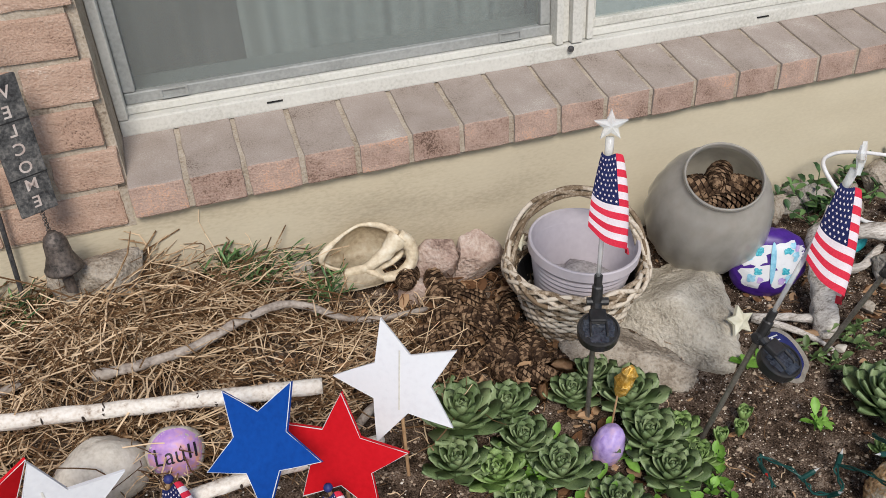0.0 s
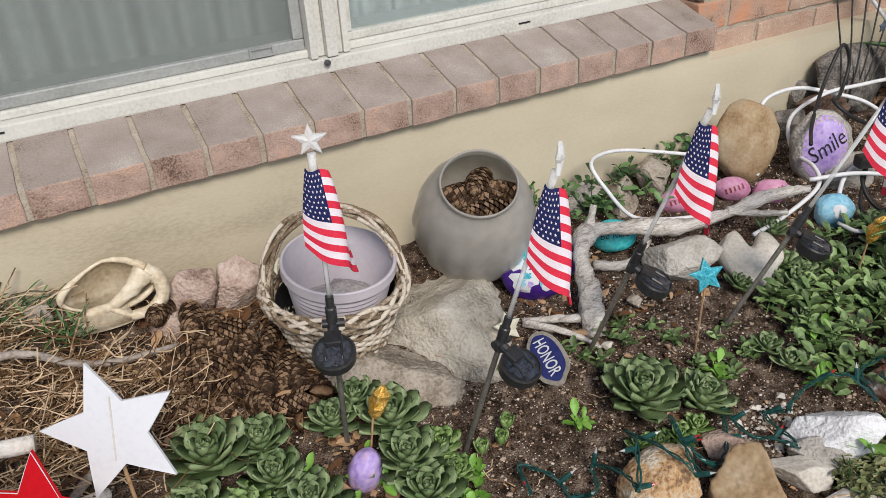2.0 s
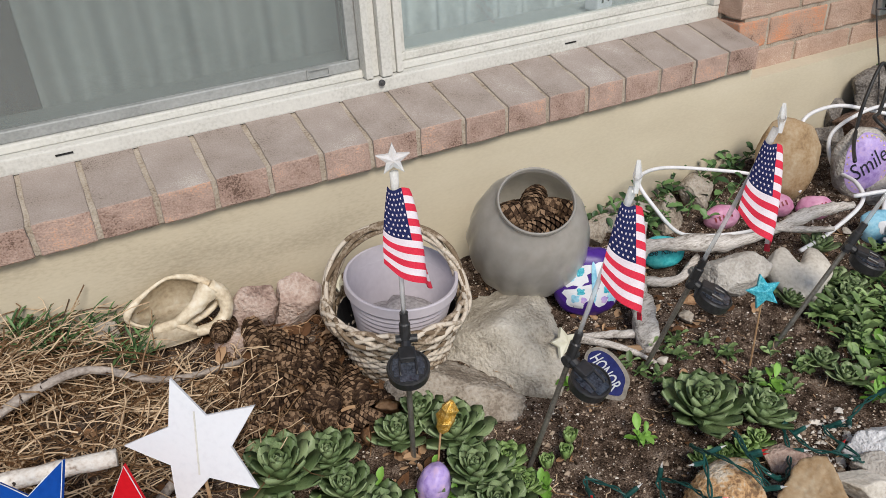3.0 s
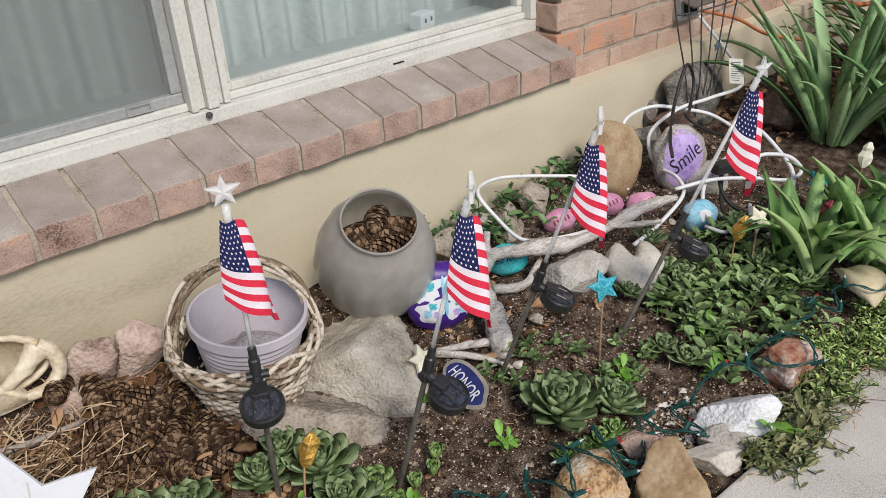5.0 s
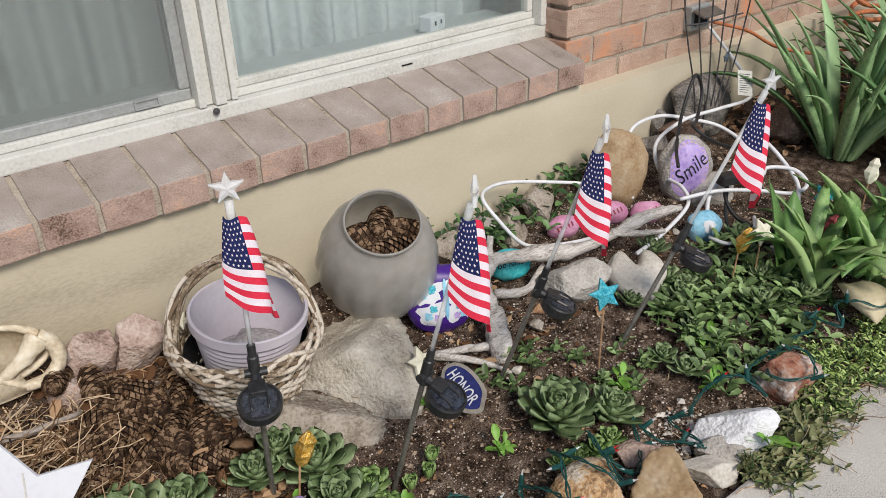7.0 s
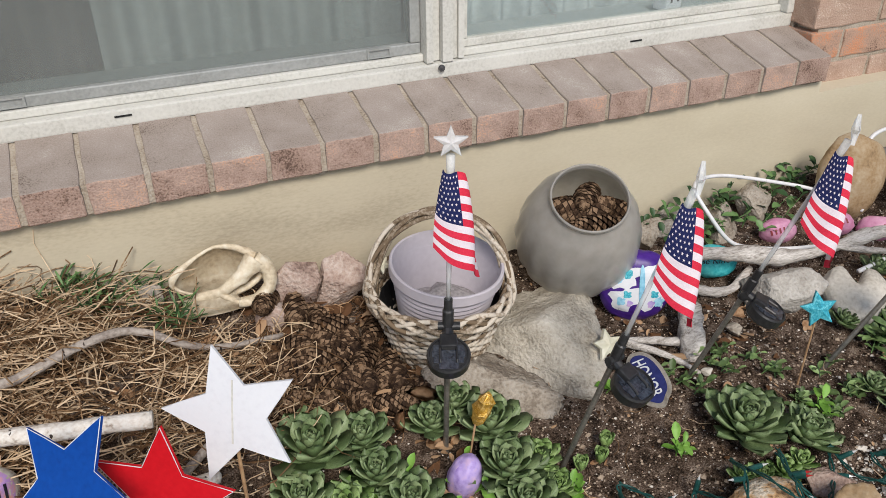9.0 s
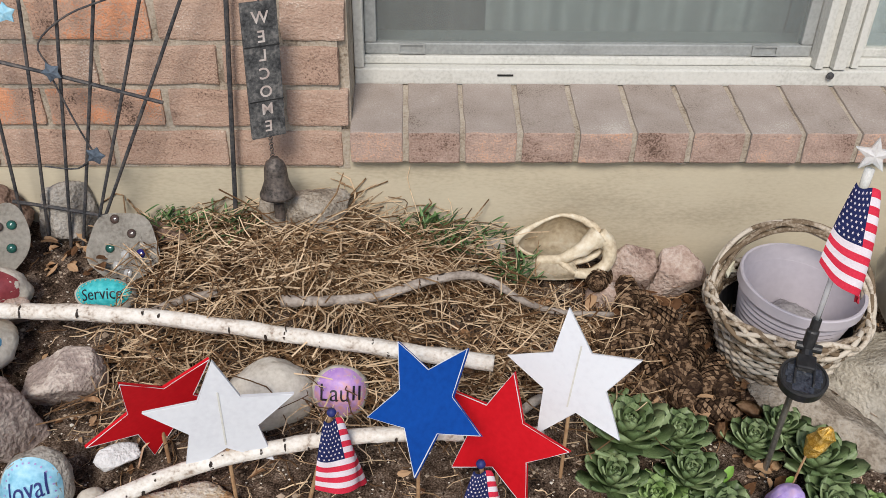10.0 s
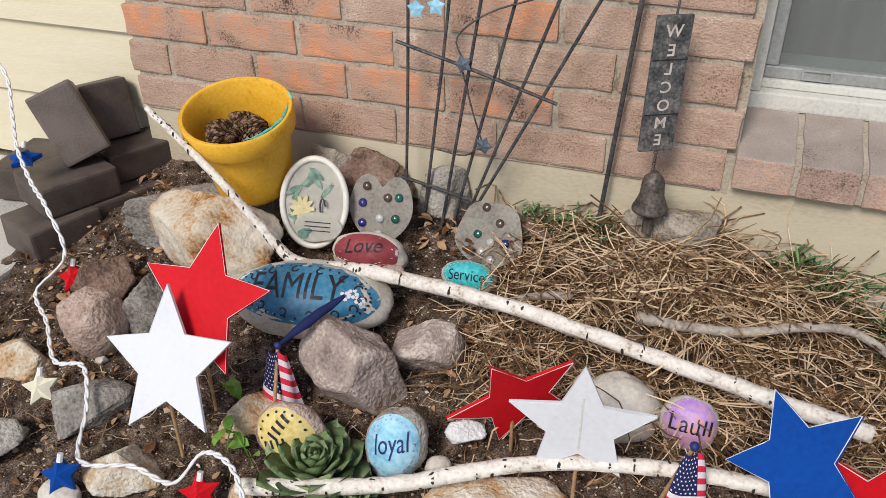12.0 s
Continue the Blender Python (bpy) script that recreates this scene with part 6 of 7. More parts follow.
# white twisted string with star lights
sl = thing("star_string_lights", Matrix(), "white twisted cord with red, white and blue star lights", "string lights")
pts = smooth_path([(-1.502, -0.120, 0.380), (-1.409, -0.160, 0.333), (-1.353, -0.220, 0.278), (-1.296, -0.280, 0.239), (-1.227, -0.330, 0.201), (-1.173, -0.360, 0.173), (-1.117, -0.400, 0.104), (-1.18, -0.43, 0.03), (-1.09, -0.50, 0.03), (-1.00, -0.58, 0.03), (-0.94, -0.58, 0.035), (-0.90, -0.63, 0.0), (-0.85, -0.71, -0.02), (-0.76, -0.70, -0.01), (-0.69, -0.70, -0.02), (-0.655, -0.665, 0.02), (-0.60, -0.675, 0.02), (-0.55, -0.72, -0.01)], 14)
for s in (0, math.pi):
    part("strand", tube([p + Vector((0.0023 * math.cos(i * 0.8 + s), 0.0023 * math.sin(i * 0.8 + s), 0.0023 * math.cos(i * 0.8 + s))) for i, p in enumerate(pts)], 0.0023, 6), "cordwhite", sl, smooth=True)
for (x, y, z), c, lb in (((-1.115, -0.395, 0.055), "red", "red star light"), ((-1.005, -0.615, 0.0), "gloves", "white star light"), ((-0.865, -0.735, -0.03), "blue", "blue star light"), ((-0.648, -0.695, -0.03), "red", "red star light"), ((-1.296, -0.270, 0.213), "blue", "blue star light")):
    st = part("star_cover", star_mesh(0.032, 0.008, 0.5, 0.012, 12), c, sl, lb, m=pose(x, y, z, -42 if x > -1.2 else -84, 0, 18))
    part("socket", tube([(x, y + 0.004, z + 0.022), (x, y + 0.010, z + 0.034)], 0.0045, 8), "cordwhite", sl)

# glitter star picks and resin flowers
def pick(x, y, h, colour, label, turn=0, bud=False, lean=(0, 0), r=0.030):
    z = ground_z(x, y)
    ob = thing("star_pick", pose(x, y, z), label, "garden pick", "star garden picks")
    top = Vector((lean[0], lean[1], h))
    part("stick", tube([(0, 0, -0.02), top], 0.0018, 6), "stem", ob)
    if bud:
        part("bud", lathe([(0.004, 0), (0.012, 0.012), (0.016, 0.026), (0.012, 0.04), (0.014, 0.048), (0.004, 0.062)], 7, fn=lambda a, q: 1 + 0.18 * math.sin(3 * a + q * 90)), colour, ob, m=Matrix.Translation(top) @ pose(0, 0, -0.01, 8, 18, turn))
    else:
        part("star", star_mesh(r, 0.006, 0.48, 0.010, turn), colour, ob, m=Matrix.Translation(top) @ pose(0, 0, 0, -25, 0, -25))
    return ob


pick(0.672, -0.505, 0.080, "gold", "folded gold glitter star on a thin stick", 20, True, (0.025, 0.02))
pick(1.325, -0.545, 0.165, "tealglitter", "turquoise glitter star on a thin stick", 10, r=0.033)
pick(1.76, -0.545, 0.085, "gold", "gold glitter star on a thin stick in the leaves", 0, True, (0.01, 0))
pick(1.80, -0.575, 0.13, "gloves", "cream star on a thin stick", 20, r=0.032)
pick(2.16, -0.62, 0.14, "gloves", "cream star pick by the iris", 30, True)
pick(2.05, -0.575, 0.12, "tealglitter", "turquoise and cream star pick", 30, r=0.03)
pick(2.30, -0.66, 0.15, "tealglitter", "turquoise star pick by the iris", 50, r=0.035)
pick(2.0, -0.62, 0.06, "maroon", "dark red bud on a short stem", 0, True)
for x, y, z, tn in ((1.015, -0.375, -0.025, 20), (0.655, -0.175, 0.125, -20)):
    tagged(part("cream_star", star_mesh(0.030 if x > 0.8 else 0.017, 0.008, 0.5, 0.008, tn), "gloves", m=pose(x, y, z, -35, 20, -10)), "small cream resin star", "star")

# ---- succulents ----
def leaf_mesh(length, width, thick, tip=0.0):
    bm = bmesh.new()
    n, rows = 9, []
    for i in range(n):
        t = i / (n - 1)
        w = width * (0.35 + 0.65 * math.sin(math.pi * min(1, 0.12 + 0.58 * t))) * (1 if t < 0.8 else (1 - ((t - 0.8) / 0.2) ** 1.6 * 0.95))
        z = 0.25 * length * t * t
        rows.append([bm.verts.new((t * length, -w / 2, z + thick * 0.4)), bm.verts.new((t * length, 0, z + thick * 0.12)), bm.verts.new((t * length, w / 2, z + thick * 0.4)), bm.verts.new((t * length, 0, z - thick * (1 - 0.6 * t)))])
    for a, b in zip(rows, rows[1:]):
        for k in range(4):
            bm.faces.new((a[k], b[k], b[(k + 1) % 4], a[(k + 1) % 4]))
    bm.faces.new(rows[0][::-1])
    bm.faces.new(rows[-1])
    return mesh(bm, "leaf", True)


SUCC = {k: leaf_mesh(1.0, 0.60, 0.17) for k in ("succulent", "succulentbright")}
for k, me in SUCC.items():
    me.materials.append(M[k])


def rosette(x, y, r, n=34, kind="succulent", label="green rosette succulent in the soil", tilt=(0, 0), dz=0.0, z=None, open_=1.0):
    ob = thing("succulent", pose(x, y, (ground_z(x, y) if z is None else z) + dz, tilt[0], tilt[1], random.uniform(0, 360)), label, "succulent", "rosette succulents")
    for i in range(n):
        t = (i + 0.5) / n
        a = i * 137.5
        lo = new("leaf", SUCC[kind])
        lo.parent = ob
        up = 78 - 70 * t ** 0.8 * open_
        s = r * (0.34 + 0.66 * t)
        lo.matrix_basis = Matrix.Translation((0, 0, 0.30 * r * (1 - t) + 0.012)) @ pose(0, 0, 0, 0, 0, a) @ Matrix.Translation((0.10 * r * t, 0, 0)) @ pose(0, 0, 0, 0, -up, 0) @ Matrix.Diagonal((s, s * random.uniform(0.85, 1.1), s, 1))
    return ob


random.seed(3)
for x, y, r, k in ((0.445, -0.430, 0.070, 0), (0.525, -0.425, 0.050, 0), (0.525, -0.495, 0.050, 0), (0.405, -0.510, 0.050, 0), (0.460, -0.540, 0.048, 1), (0.560, -0.560, 0.056, 0),
                   (0.645, -0.425, 0.045, 0), (0.735, -0.460, 0.062, 0), (0.700, -0.395, 0.045, 0), (0.725, -0.545, 0.060, 0), (0.785, -0.540, 0.036, 1), (0.725, -0.615, 0.056, 0), (0.785, -0.600, 0.034, 1), (0.480, -0.600, 0.045, 0), (0.620, -0.635, 0.045, 0)):
    rosette(x, y, r * 1.16, 36, "succulentbright" if k else "succulent", "green rosette succulent in a crowded clump")
rosette(1.145, -0.610, 0.085, 46, label="large grey-green rosette succulent")
rosette(1.225, -0.655, 0.062, 40, tilt=(10, 15), label="grey-green rosette succulent leaning on the large one")
for x, y, r in ((1.105, -0.70, 0.032), (1.075, -0.685, 0.026), (1.145, -0.705, 0.034), (1.185, -0.70, 0.03)):
    rosette(x, y, r, 22, "succulentbright", "small green offset succulent")
rosette(-0.505, -0.610, 0.085, 46, label="dark green rosette succulent before the painted stones")
rosette(-0.43, -0.640, 0.050, 28, label="small dark green rosette succulent")
for x, y in ((0.842, -0.575), (0.880, -0.572), (0.905, -0.548)):
    rosette(x, y, 0.028, 20, "succulentbright", "tiny closed pale green succulent", open_=0.35)
rnd = random.Random(51)
for i in range(16):
    x, y = rnd.uniform(1.42, 1.95), rnd.uniform(-0.74, -0.46)
    rosette(x, y, rnd.uniform(0.03, 0.05), 22, "succulent", "green rosette succulent under leafy sprigs")
rosette(1.70, -0.37, 0.045, 24, label="small dark rosette succulent by the cords")


# ---- leafy plants ----
def leaf_quad(bm, m, l, w, fold=0.25):
    q = [(0, 0, 0), (0.28 * l, -w * 0.34, fold * w * 0.8), (0.6 * l, -w * 0.5, fold * w), (0.88 * l, -w * 0.32, fold * w * 0.6), (l, 0, -0.06 * l),
         (0.88 * l, w * 0.32, fold * w * 0.6), (0.6 * l, w * 0.5, fold * w), (0.28 * l, w * 0.34, fold * w * 0.8), (0.3 * l, 0, 0.02 * l), (0.65 * l, 0, 0.01 * l)]
    v = [bm.verts.new(m @ Vector(c)) for c in q]
    for f in ((0, 1, 8), (1, 2, 9, 8), (2, 3, 9), (3, 4, 9), (0, 8, 7), (8, 9, 6, 7), (9, 5, 6), (9, 4, 5)):
        bm.faces.new([v[k] for k in f])


def sprigs(name, spots, stems, height, leaf, material, label, seed, leaves=9, spread=0.5, ratio=0.5, category="plant", stalk="vine"):
    """A clump of leafy shoots, one thing per spot."""
    for n, (x, y, rad) in enumerate(spots):
        rnd = random.Random(seed + n)
        z = ground_z(x, y)
        ob = thing(name, pose(x, y, z), label, category, category + " clumps")
        bm, sb = bmesh.new(), bmesh.new()
        for _ in range(stems):
            a, r = rnd.uniform(0, 6.283), rad * math.sqrt(rnd.random())
            p = Vector((r * math.cos(a), r * math.sin(a), 0))
            d = Vector((rnd.gauss(0, spread), rnd.gauss(0, spread), 1)).normalized()
            h = height * rnd.uniform(0.6, 1.2)
            pts = [p, p + d * h * 0.5, p + d * h + Vector((d.x, d.y, -0.25)) * h * 0.2]
            tube(pts, 0.0011, 4, sb, cap=False)
            for k in range(leaves):
                t = (k + 0.7) / leaves
                q = pts[0].lerp(pts[1], t * 2) if t < 0.5 else pts[1].lerp(pts[2], t * 2 - 1)
                m = Matrix.Translation(q) @ pose(0, 0, 0, rnd.uniform(-25, 25), rnd.uniform(-55, 5), k * 137.5 + rnd.uniform(-20, 20))
                s = leaf * rnd.uniform(0.6, 1.15)
                leaf_quad(bm, m, s, s * ratio)
        part("foliage", bm, material, ob, smooth=True)
        tagged(part("stalk", sb, stalk, ob), kind="stuff")


sprigs("leafy_plant", [(1.50 + 0.10 * (i % 4) + 0.02 * (i // 4), -0.72 + 0.075 * (i // 4) + 0.02 * (i % 2), 0.06) for i in range(16)], 9, 0.040, 0.034, "leaf", "low leafy green plant with oval leaves", 300, 7, 0.65, 0.46)
sprigs("leafy_plant", [(1.25, -0.50, 0.06), (1.20, -0.44, 0.05), (1.36, -0.62, 0.05), (1.42, -0.58, 0.06), (1.10, -0.47, 0.05), (1.30, -0.60, 0.04)], 5, 0.03, 0.022, "leaf", "sparse creeping green plant on the soil", 330, 6, 0.9, 0.55)
sprigs("creeping_vine", [(1.36, -0.05, 0.07), (1.46, -0.07, 0.07), (1.54, -0.05, 0.06), (1.60, -0.11, 0.05), (1.30, -0.03, 0.04), (1.66, -0.03, 0.05), (1.40, -0.13, 0.04), (1.78, -0.03, 0.04)], 5, 0.085, 0.028, "vine", "dark green vine shoots against the wall", 340, 7, 0.75, 0.62)
sprigs("wild_tuft", [(0.14, -0.025, 0.03), (0.18, -0.04, 0.04), (0.25, -0.05, 0.03), (0.29, -0.11, 0.03), (-0.20, -0.04, 0.04), (-0.26, -0.05, 0.03), (-0.32, -0.03, 0.03)], 11, 0.06, 0.034, "vine", "green needle-leaved tuft at the wall's foot", 350, 9, 0.7, 0.13)
sprigs("weed_sprig", [(1.015, -0.595, 0.008), (0.80, -0.60, 0.02), (0.62, -0.60, 0.02), (0.56, -0.52, 0.02), (0.66, -0.545, 0.02), (1.30, -0.62, 0.01), (1.53, -0.66, 0.01), (1.44, -0.72, 0.01), (0.985, -0.44, 0.01)], 3, 0.035, 0.030, "bright", "bright green young weed", 360, 4, 0.5, 0.5, stalk="bright")
sprigs("weed_sprig", [(-0.66, -0.545, 0.02), (-0.60, -0.60, 0.02), (-0.665, -0.605, 0.008)], 1, 0.075, 0.045, "bright", "bright green sprig beside the white star", 375, 3, 0.7, 0.55, stalk="bright")
sprigs("clover_plant", [(0.60, -0.62, 0.05), (0.68, -0.66, 0.05), (0.52, -0.56, 0.04), (0.77, -0.65, 0.04)], 10, 0.035, 0.018, "bright", "bright small-leaved clump before the succulents", 380, 5, 0.6, 0.8)
sprigs("moss_clump", [(1.60 + 0.08 * i, -0.865 + 0.04 * math.sin(i * 2.1), 0.06) for i in range(12)], 80, 0.046, 0.013, "moss", "feathery green moss along the path's edge", 390, 7, 0.6, 0.35)
sprigs("dandelion", [(1.385, -0.862, 0.012), (1.40, -0.885, 0.03), (1.48, -0.895, 0.03), (1.43, -0.905, 0.03)], 2, 0.050, 0.048, "olive", "drooping dandelion leaves over the edging stones", 400, 5, 1.0, 0.3)
sprigs("dandelion", [(1.372, -0.868, 0.006)], 2, 0.075, 0.045, "bright", "young bright dandelion leaf before the white stone", 405, 3, 0.3, 0.5, stalk="bright")
sprigs("trailing_weed", [(1.37, -0.905, 0.045), (1.44, -0.90, 0.045), (1.50, -0.885, 0.04), (1.58, -0.875, 0.04), (1.34, -0.89, 0.03)], 60, 0.045, 0.017, "olive", "olive trailing weed spilling onto the path", 410, 6, 1.2, 0.4)


def blade(parent, base, heading, length, width, rise, bend, material, seed, cup=0.25):
    """A long strap leaf, arching over."""
    rnd = random.Random(seed)
    n = 14
    d = Vector((math.cos(heading), math.sin(heading), 0))
    side = Vector((-d.y, d.x, 0))
    p, ang, rows = Vector(base), radians(rise), []
    bm = bmesh.new()
    for i in range(n + 1):
        t = i / n
        w = width * (0.55 + 0.45 * math.sin(math.pi * min(1, t * 0.8 + 0.1))) * (1 - max(0, (t - 0.55) / 0.45) ** 1.7)
        up = Vector((0, 0, 1)) * math.cos(ang) - d * math.sin(ang)
        tw = side * math.cos(0.4 * t * rnd.uniform(0.9, 1.1)) + up * math.sin(0.3 * t)
        lift = up * cup * w
        rows.append([bm.verts.new(p - tw * w / 2 + lift), bm.verts.new(p - up * 0.001), bm.verts.new(p + tw * w / 2 + lift), bm.verts.new(p - up * 0.0028)])
        step = length / n
        p = p + (d * math.cos(ang) + Vector((0, 0, 1)) * math.sin(ang)) * step
        ang -= radians(bend) / n * (0.4 + 1.2 * t)
    for a, b in zip(rows, rows[1:]):
        for k in range(4):
            bm.faces.new((a[k], b[k], b[(k + 1) % 4], a[(k + 1) % 4]))
    return part("blade", bm, material, parent, smooth=True)


def iris(x, y, n, length, seed, label):
    rnd = random.Random(seed)
    ob = thing("iris_plant", pose(x, y, ground_z(x, y)), label, "plant", "iris clumps")
    for i in range(n):
        a = rnd.uniform(0, 2 * math.pi)
        blade(ob, (0.05 * math.cos(a), 0.05 * math.sin(a), 0), a, length * rnd.uniform(0.7, 1.25), rnd.uniform(0.024, 0.048), rnd.uniform(55, 89), rnd.uniform(5, 80) if i % 4 else rnd.uniform(90, 140), "iris", seed * 50 + i)


iris(2.50, -0.38, 44, 0.42, 1, "large clump of arching dark green iris blades")
iris(2.75, -0.45, 40, 0.44, 2, "large clump of arching dark green iris blades")
iris(2.60, -0.56, 36, 0.40, 3, "clump of green iris blades by the path")
iris(3.05, -0.33, 26, 0.42, 4, "clump of green iris blades near the hose")
iris(2.92, -0.65, 26, 0.40, 5, "clump of green iris blades by the path")
rnd = random.Random(61)
for x, y, n, s in ((1.86, -0.690, 6, 77), (2.10, -0.62, 7, 78), (1.93, -0.640, 8, 71), (2.02, -0.70, 9, 72), (1.985, -0.755, 6, 73), (2.16, -0.72, 9, 74), (2.30, -0.74, 8, 75), (1.87, -0.60, 5, 76)):
    ob = thing("tulip_plant", pose(x, y, ground_z(x, y)), "tulip with broad pale green leaves", "plant", "tulip clumps")
    for i in range(n):
        blade(ob, (0.012 * math.cos(i), 0.012 * math.sin(i), 0), i * 2.4 + s, rnd.uniform(0.14, 0.27), rnd.uniform(0.028, 0.056), rnd.uniform(40, 84), rnd.uniform(5, 100), "tulip", s * 30 + i, 0.3)
for x, y, tn, ln in ((1.885, -0.745, 0, 0.125), (1.975, -0.775, 30, 0.11)):
    ob = thing("withered_leaf", pose(x, y, ground_z(x, y) + 0.055), "pale withered tulip leaf folded over the edging", "leaf", "withered leaves")
    blade(ob, (0, 0, 0), radians(-120 + tn), ln, 0.088, 15, 95, "pale", 900 + tn, 0.06)
ob = thing("tulip_plant", pose(1.965, -0.715, ground_z(1.965, -0.715) + 0.02), "broad green tulip leaf bent over the edging", "plant", "tulip clumps")
for i, a in enumerate((-165, -130, -60, -20, 10)):
    blade(ob, (0, 0, 0), radians(a), 0.19 + 0.02 * (i % 3), 0.085 - 0.008 * i, 62, 110, "tulip", 950 + i, 0.15)

# ---- straw, litter and grit ----
def strands(name, count, box_, lift, material, label, seed, length=(0.03, 0.10), r=0.0009, heap=None):
    rnd = random.Random(seed)
    verts, faces = [], []
    for _ in range(count):
        if heap and rnd.random() < 0.4:
            x, y = rnd.gauss(heap[0], heap[2]), rnd.gauss(heap[1], heap[3])
        else:
            x, y = rnd.uniform(box_[0], box_[1]), rnd.uniform(box_[2], box_[3])
        y = min(y, -0.012)
        if heap and (noise.noise(Vector((x * 11, y * 14, 4.0))) < -0.16 or (0.27 < x < 0.50 and y > -0.14)):
            continue
        extra = heap[4] * math.exp(-((x - heap[0]) / (heap[2] * 1.6)) ** 2 - ((y - heap[1]) / (heap[3] * 1.6)) ** 2) if heap else 0
        a = rnd.gauss(0.2, 0.9) if rnd.random() < 0.6 else rnd.uniform(0, 6.283)
        l = rnd.uniform(*length)
        z = ground_z(x, y) + rnd.uniform(0, lift) + extra * rnd.random()
        p, tilt = Vector((x, y, z)), rnd.gauss(0.05, 0.25)
        n, rings = 5, []
        rr = r * rnd.uniform(0.6, 1.4)
        for i in range(n):
            d = Vector((math.cos(a) * math.cos(tilt), math.sin(a) * math.cos(tilt), math.sin(tilt)))
            s = Vector((-math.sin(a), math.cos(a), 0))
            u = d.cross(s)
            base = len(verts)
            q = p.copy()
            q.y = min(q.y, -0.002)
            q.z = max(q.z, soil_z(q.x, q.y) + 0.001)
            verts += [q + s * rr, q - s * 0.5 * rr + u * 0.87 * rr, q - s * 0.5 * rr - u * 0.87 * rr]
            rings.append(base)
            p = p + d * (l / (n - 1))
            a += rnd.gauss(0, 0.42)
            tilt += rnd.gauss(-0.12, 0.25)
        for b0, b1 in zip(rings, rings[1:]):
            for k in range(3):
                faces.append((b0 + k, b0 + (k + 1) % 3, b1 + (k + 1) % 3, b1 + k))
    me = bpy.data.meshes.new(name)
    me.from_pydata([tuple(v) for v in verts], [], faces)
    return tagged(part(name, me, material), label, name.replace("_", " "), kind="stuff")


strands("dry_straw", 6000, (-0.38, 0.46, -0.42, -0.02), 0.042, "straw", "tangled dry tan straw over the mounded soil", 1, (0.04, 0.13), 0.00095, (-0.06, -0.11, 0.10, 0.045, 0.045))
strands("loose_straw", 900, (-0.36, 0.44, -0.40, -0.02), 0.055, "straw", "long loose curling stems of dry straw", 15, (0.08, 0.19), 0.0013, (-0.06, -0.11, 0.10, 0.045, 0.05))
strands("dry_straw", 320, (-0.55, 0.55, -0.66, -0.40), 0.010, "straw", "thin dry straw scattered before the stars", 2, (0.02, 0.07), 0.0008)
strands("path_straw", 260, (1.3, 2.0, -0.96, -0.86), 0.012, "straw", "dry stalks along the path edge", 14, (0.03, 0.09), 0.0008)
strands("dry_stalks", 420, (-1.2, 2.1, -0.93, -0.03), 0.006, "straw", "scattered dry stalks on the soil", 3, (0.015, 0.06), 0.0008)
strands("dark_twigs", 500, (0.40, 0.72, -0.42, -0.04), 0.014, "litter", "dark fine twigs and needles among the cones", 4, (0.02, 0.07), 0.0009)


def scatter_leaves(count, box_, size, material, label, seed, name="leaf_litter", lift=0.006):
    rnd = random.Random(seed)
    bm = bmesh.new()
    for _ in range(count):
        x, y = rnd.uniform(box_[0], box_[1]), rnd.uniform(box_[2], box_[3])
        s = size * rnd.uniform(0.5, 1.3)
        m = Matrix.Translation((x, y, soil_z(x, y) + lift * rnd.random() + 0.002)) @ pose(0, 0, 0, rnd.uniform(-35, 35), rnd.uniform(-35, 35), rnd.uniform(0, 360))
        leaf_quad(bm, m, s, s * rnd.uniform(0.35, 0.7), rnd.uniform(-0.3, 0.5))
    return tagged(part(name, bm, material), label, name.replace("_", " "), kind="stuff")


scatter_leaves(260, (-1.2, 2.3, -0.9, -0.02), 0.022, "litter", "small dry brown leaves lying about the bed", 5)
scatter_leaves(190, (0.40, 0.75, -0.42, -0.03), 0.040, "litter", "dry brown leaves among the pine cones", 6, lift=0.02)
scatter_leaves(60, (0.54, 0.72, -0.60, -0.42), 0.034, "litter", "dry brown leaves between the rosette clumps", 9, lift=0.015)
scatter_leaves(90, (-0.4, 0.45, -0.42, -0.03), 0.026, "litter", "dry brown leaves caught in the straw", 7, lift=0.04)
scatter_leaves(120, (-0.55, -0.2, -0.12, -0.02), 0.028, "litter", "dry brown leaves along the wall", 8, lift=0.02)
scatter_leaves(380, (2.35, 3.3, -0.30, -0.015), 0.034, "litter", "dry brown leaf mulch behind the iris", 10, lift=0.02)
rnd = random.Random(77)
for i in range(11):
    x, y = rnd.uniform(0.5, 0.72), rnd.uniform(-0.40, -0.13)
    if (x - 0.738) ** 2 + (y + 0.245) ** 2 < 0.018:
        continue
    bm = bmesh.new()
    s = rnd.uniform(0.035, 0.06)
    leaf_quad(bm, Matrix(), s, s * 0.5, rnd.uniform(0.2, 0.6))
    bmesh.ops.solidify(bm, geom=bm.faces, thickness=0.0006)
    tagged(part("dry_leaf", bm, "litter", smooth=True, m=pose(x, y, ground_z(x, y) + rnd.uniform(0.03, 0.045), rnd.uniform(-25, 25), rnd.uniform(-25, 25), rnd.uniform(0, 360))), "curled tan-brown dry leaf lying on the pine cones", "leaf", "dry leaves on the cones")
scatter_leaves(70, (1.1, 1.4, -0.42, -0.2), 0.03, "litter", "dry brown leaves under the driftwood", 9)


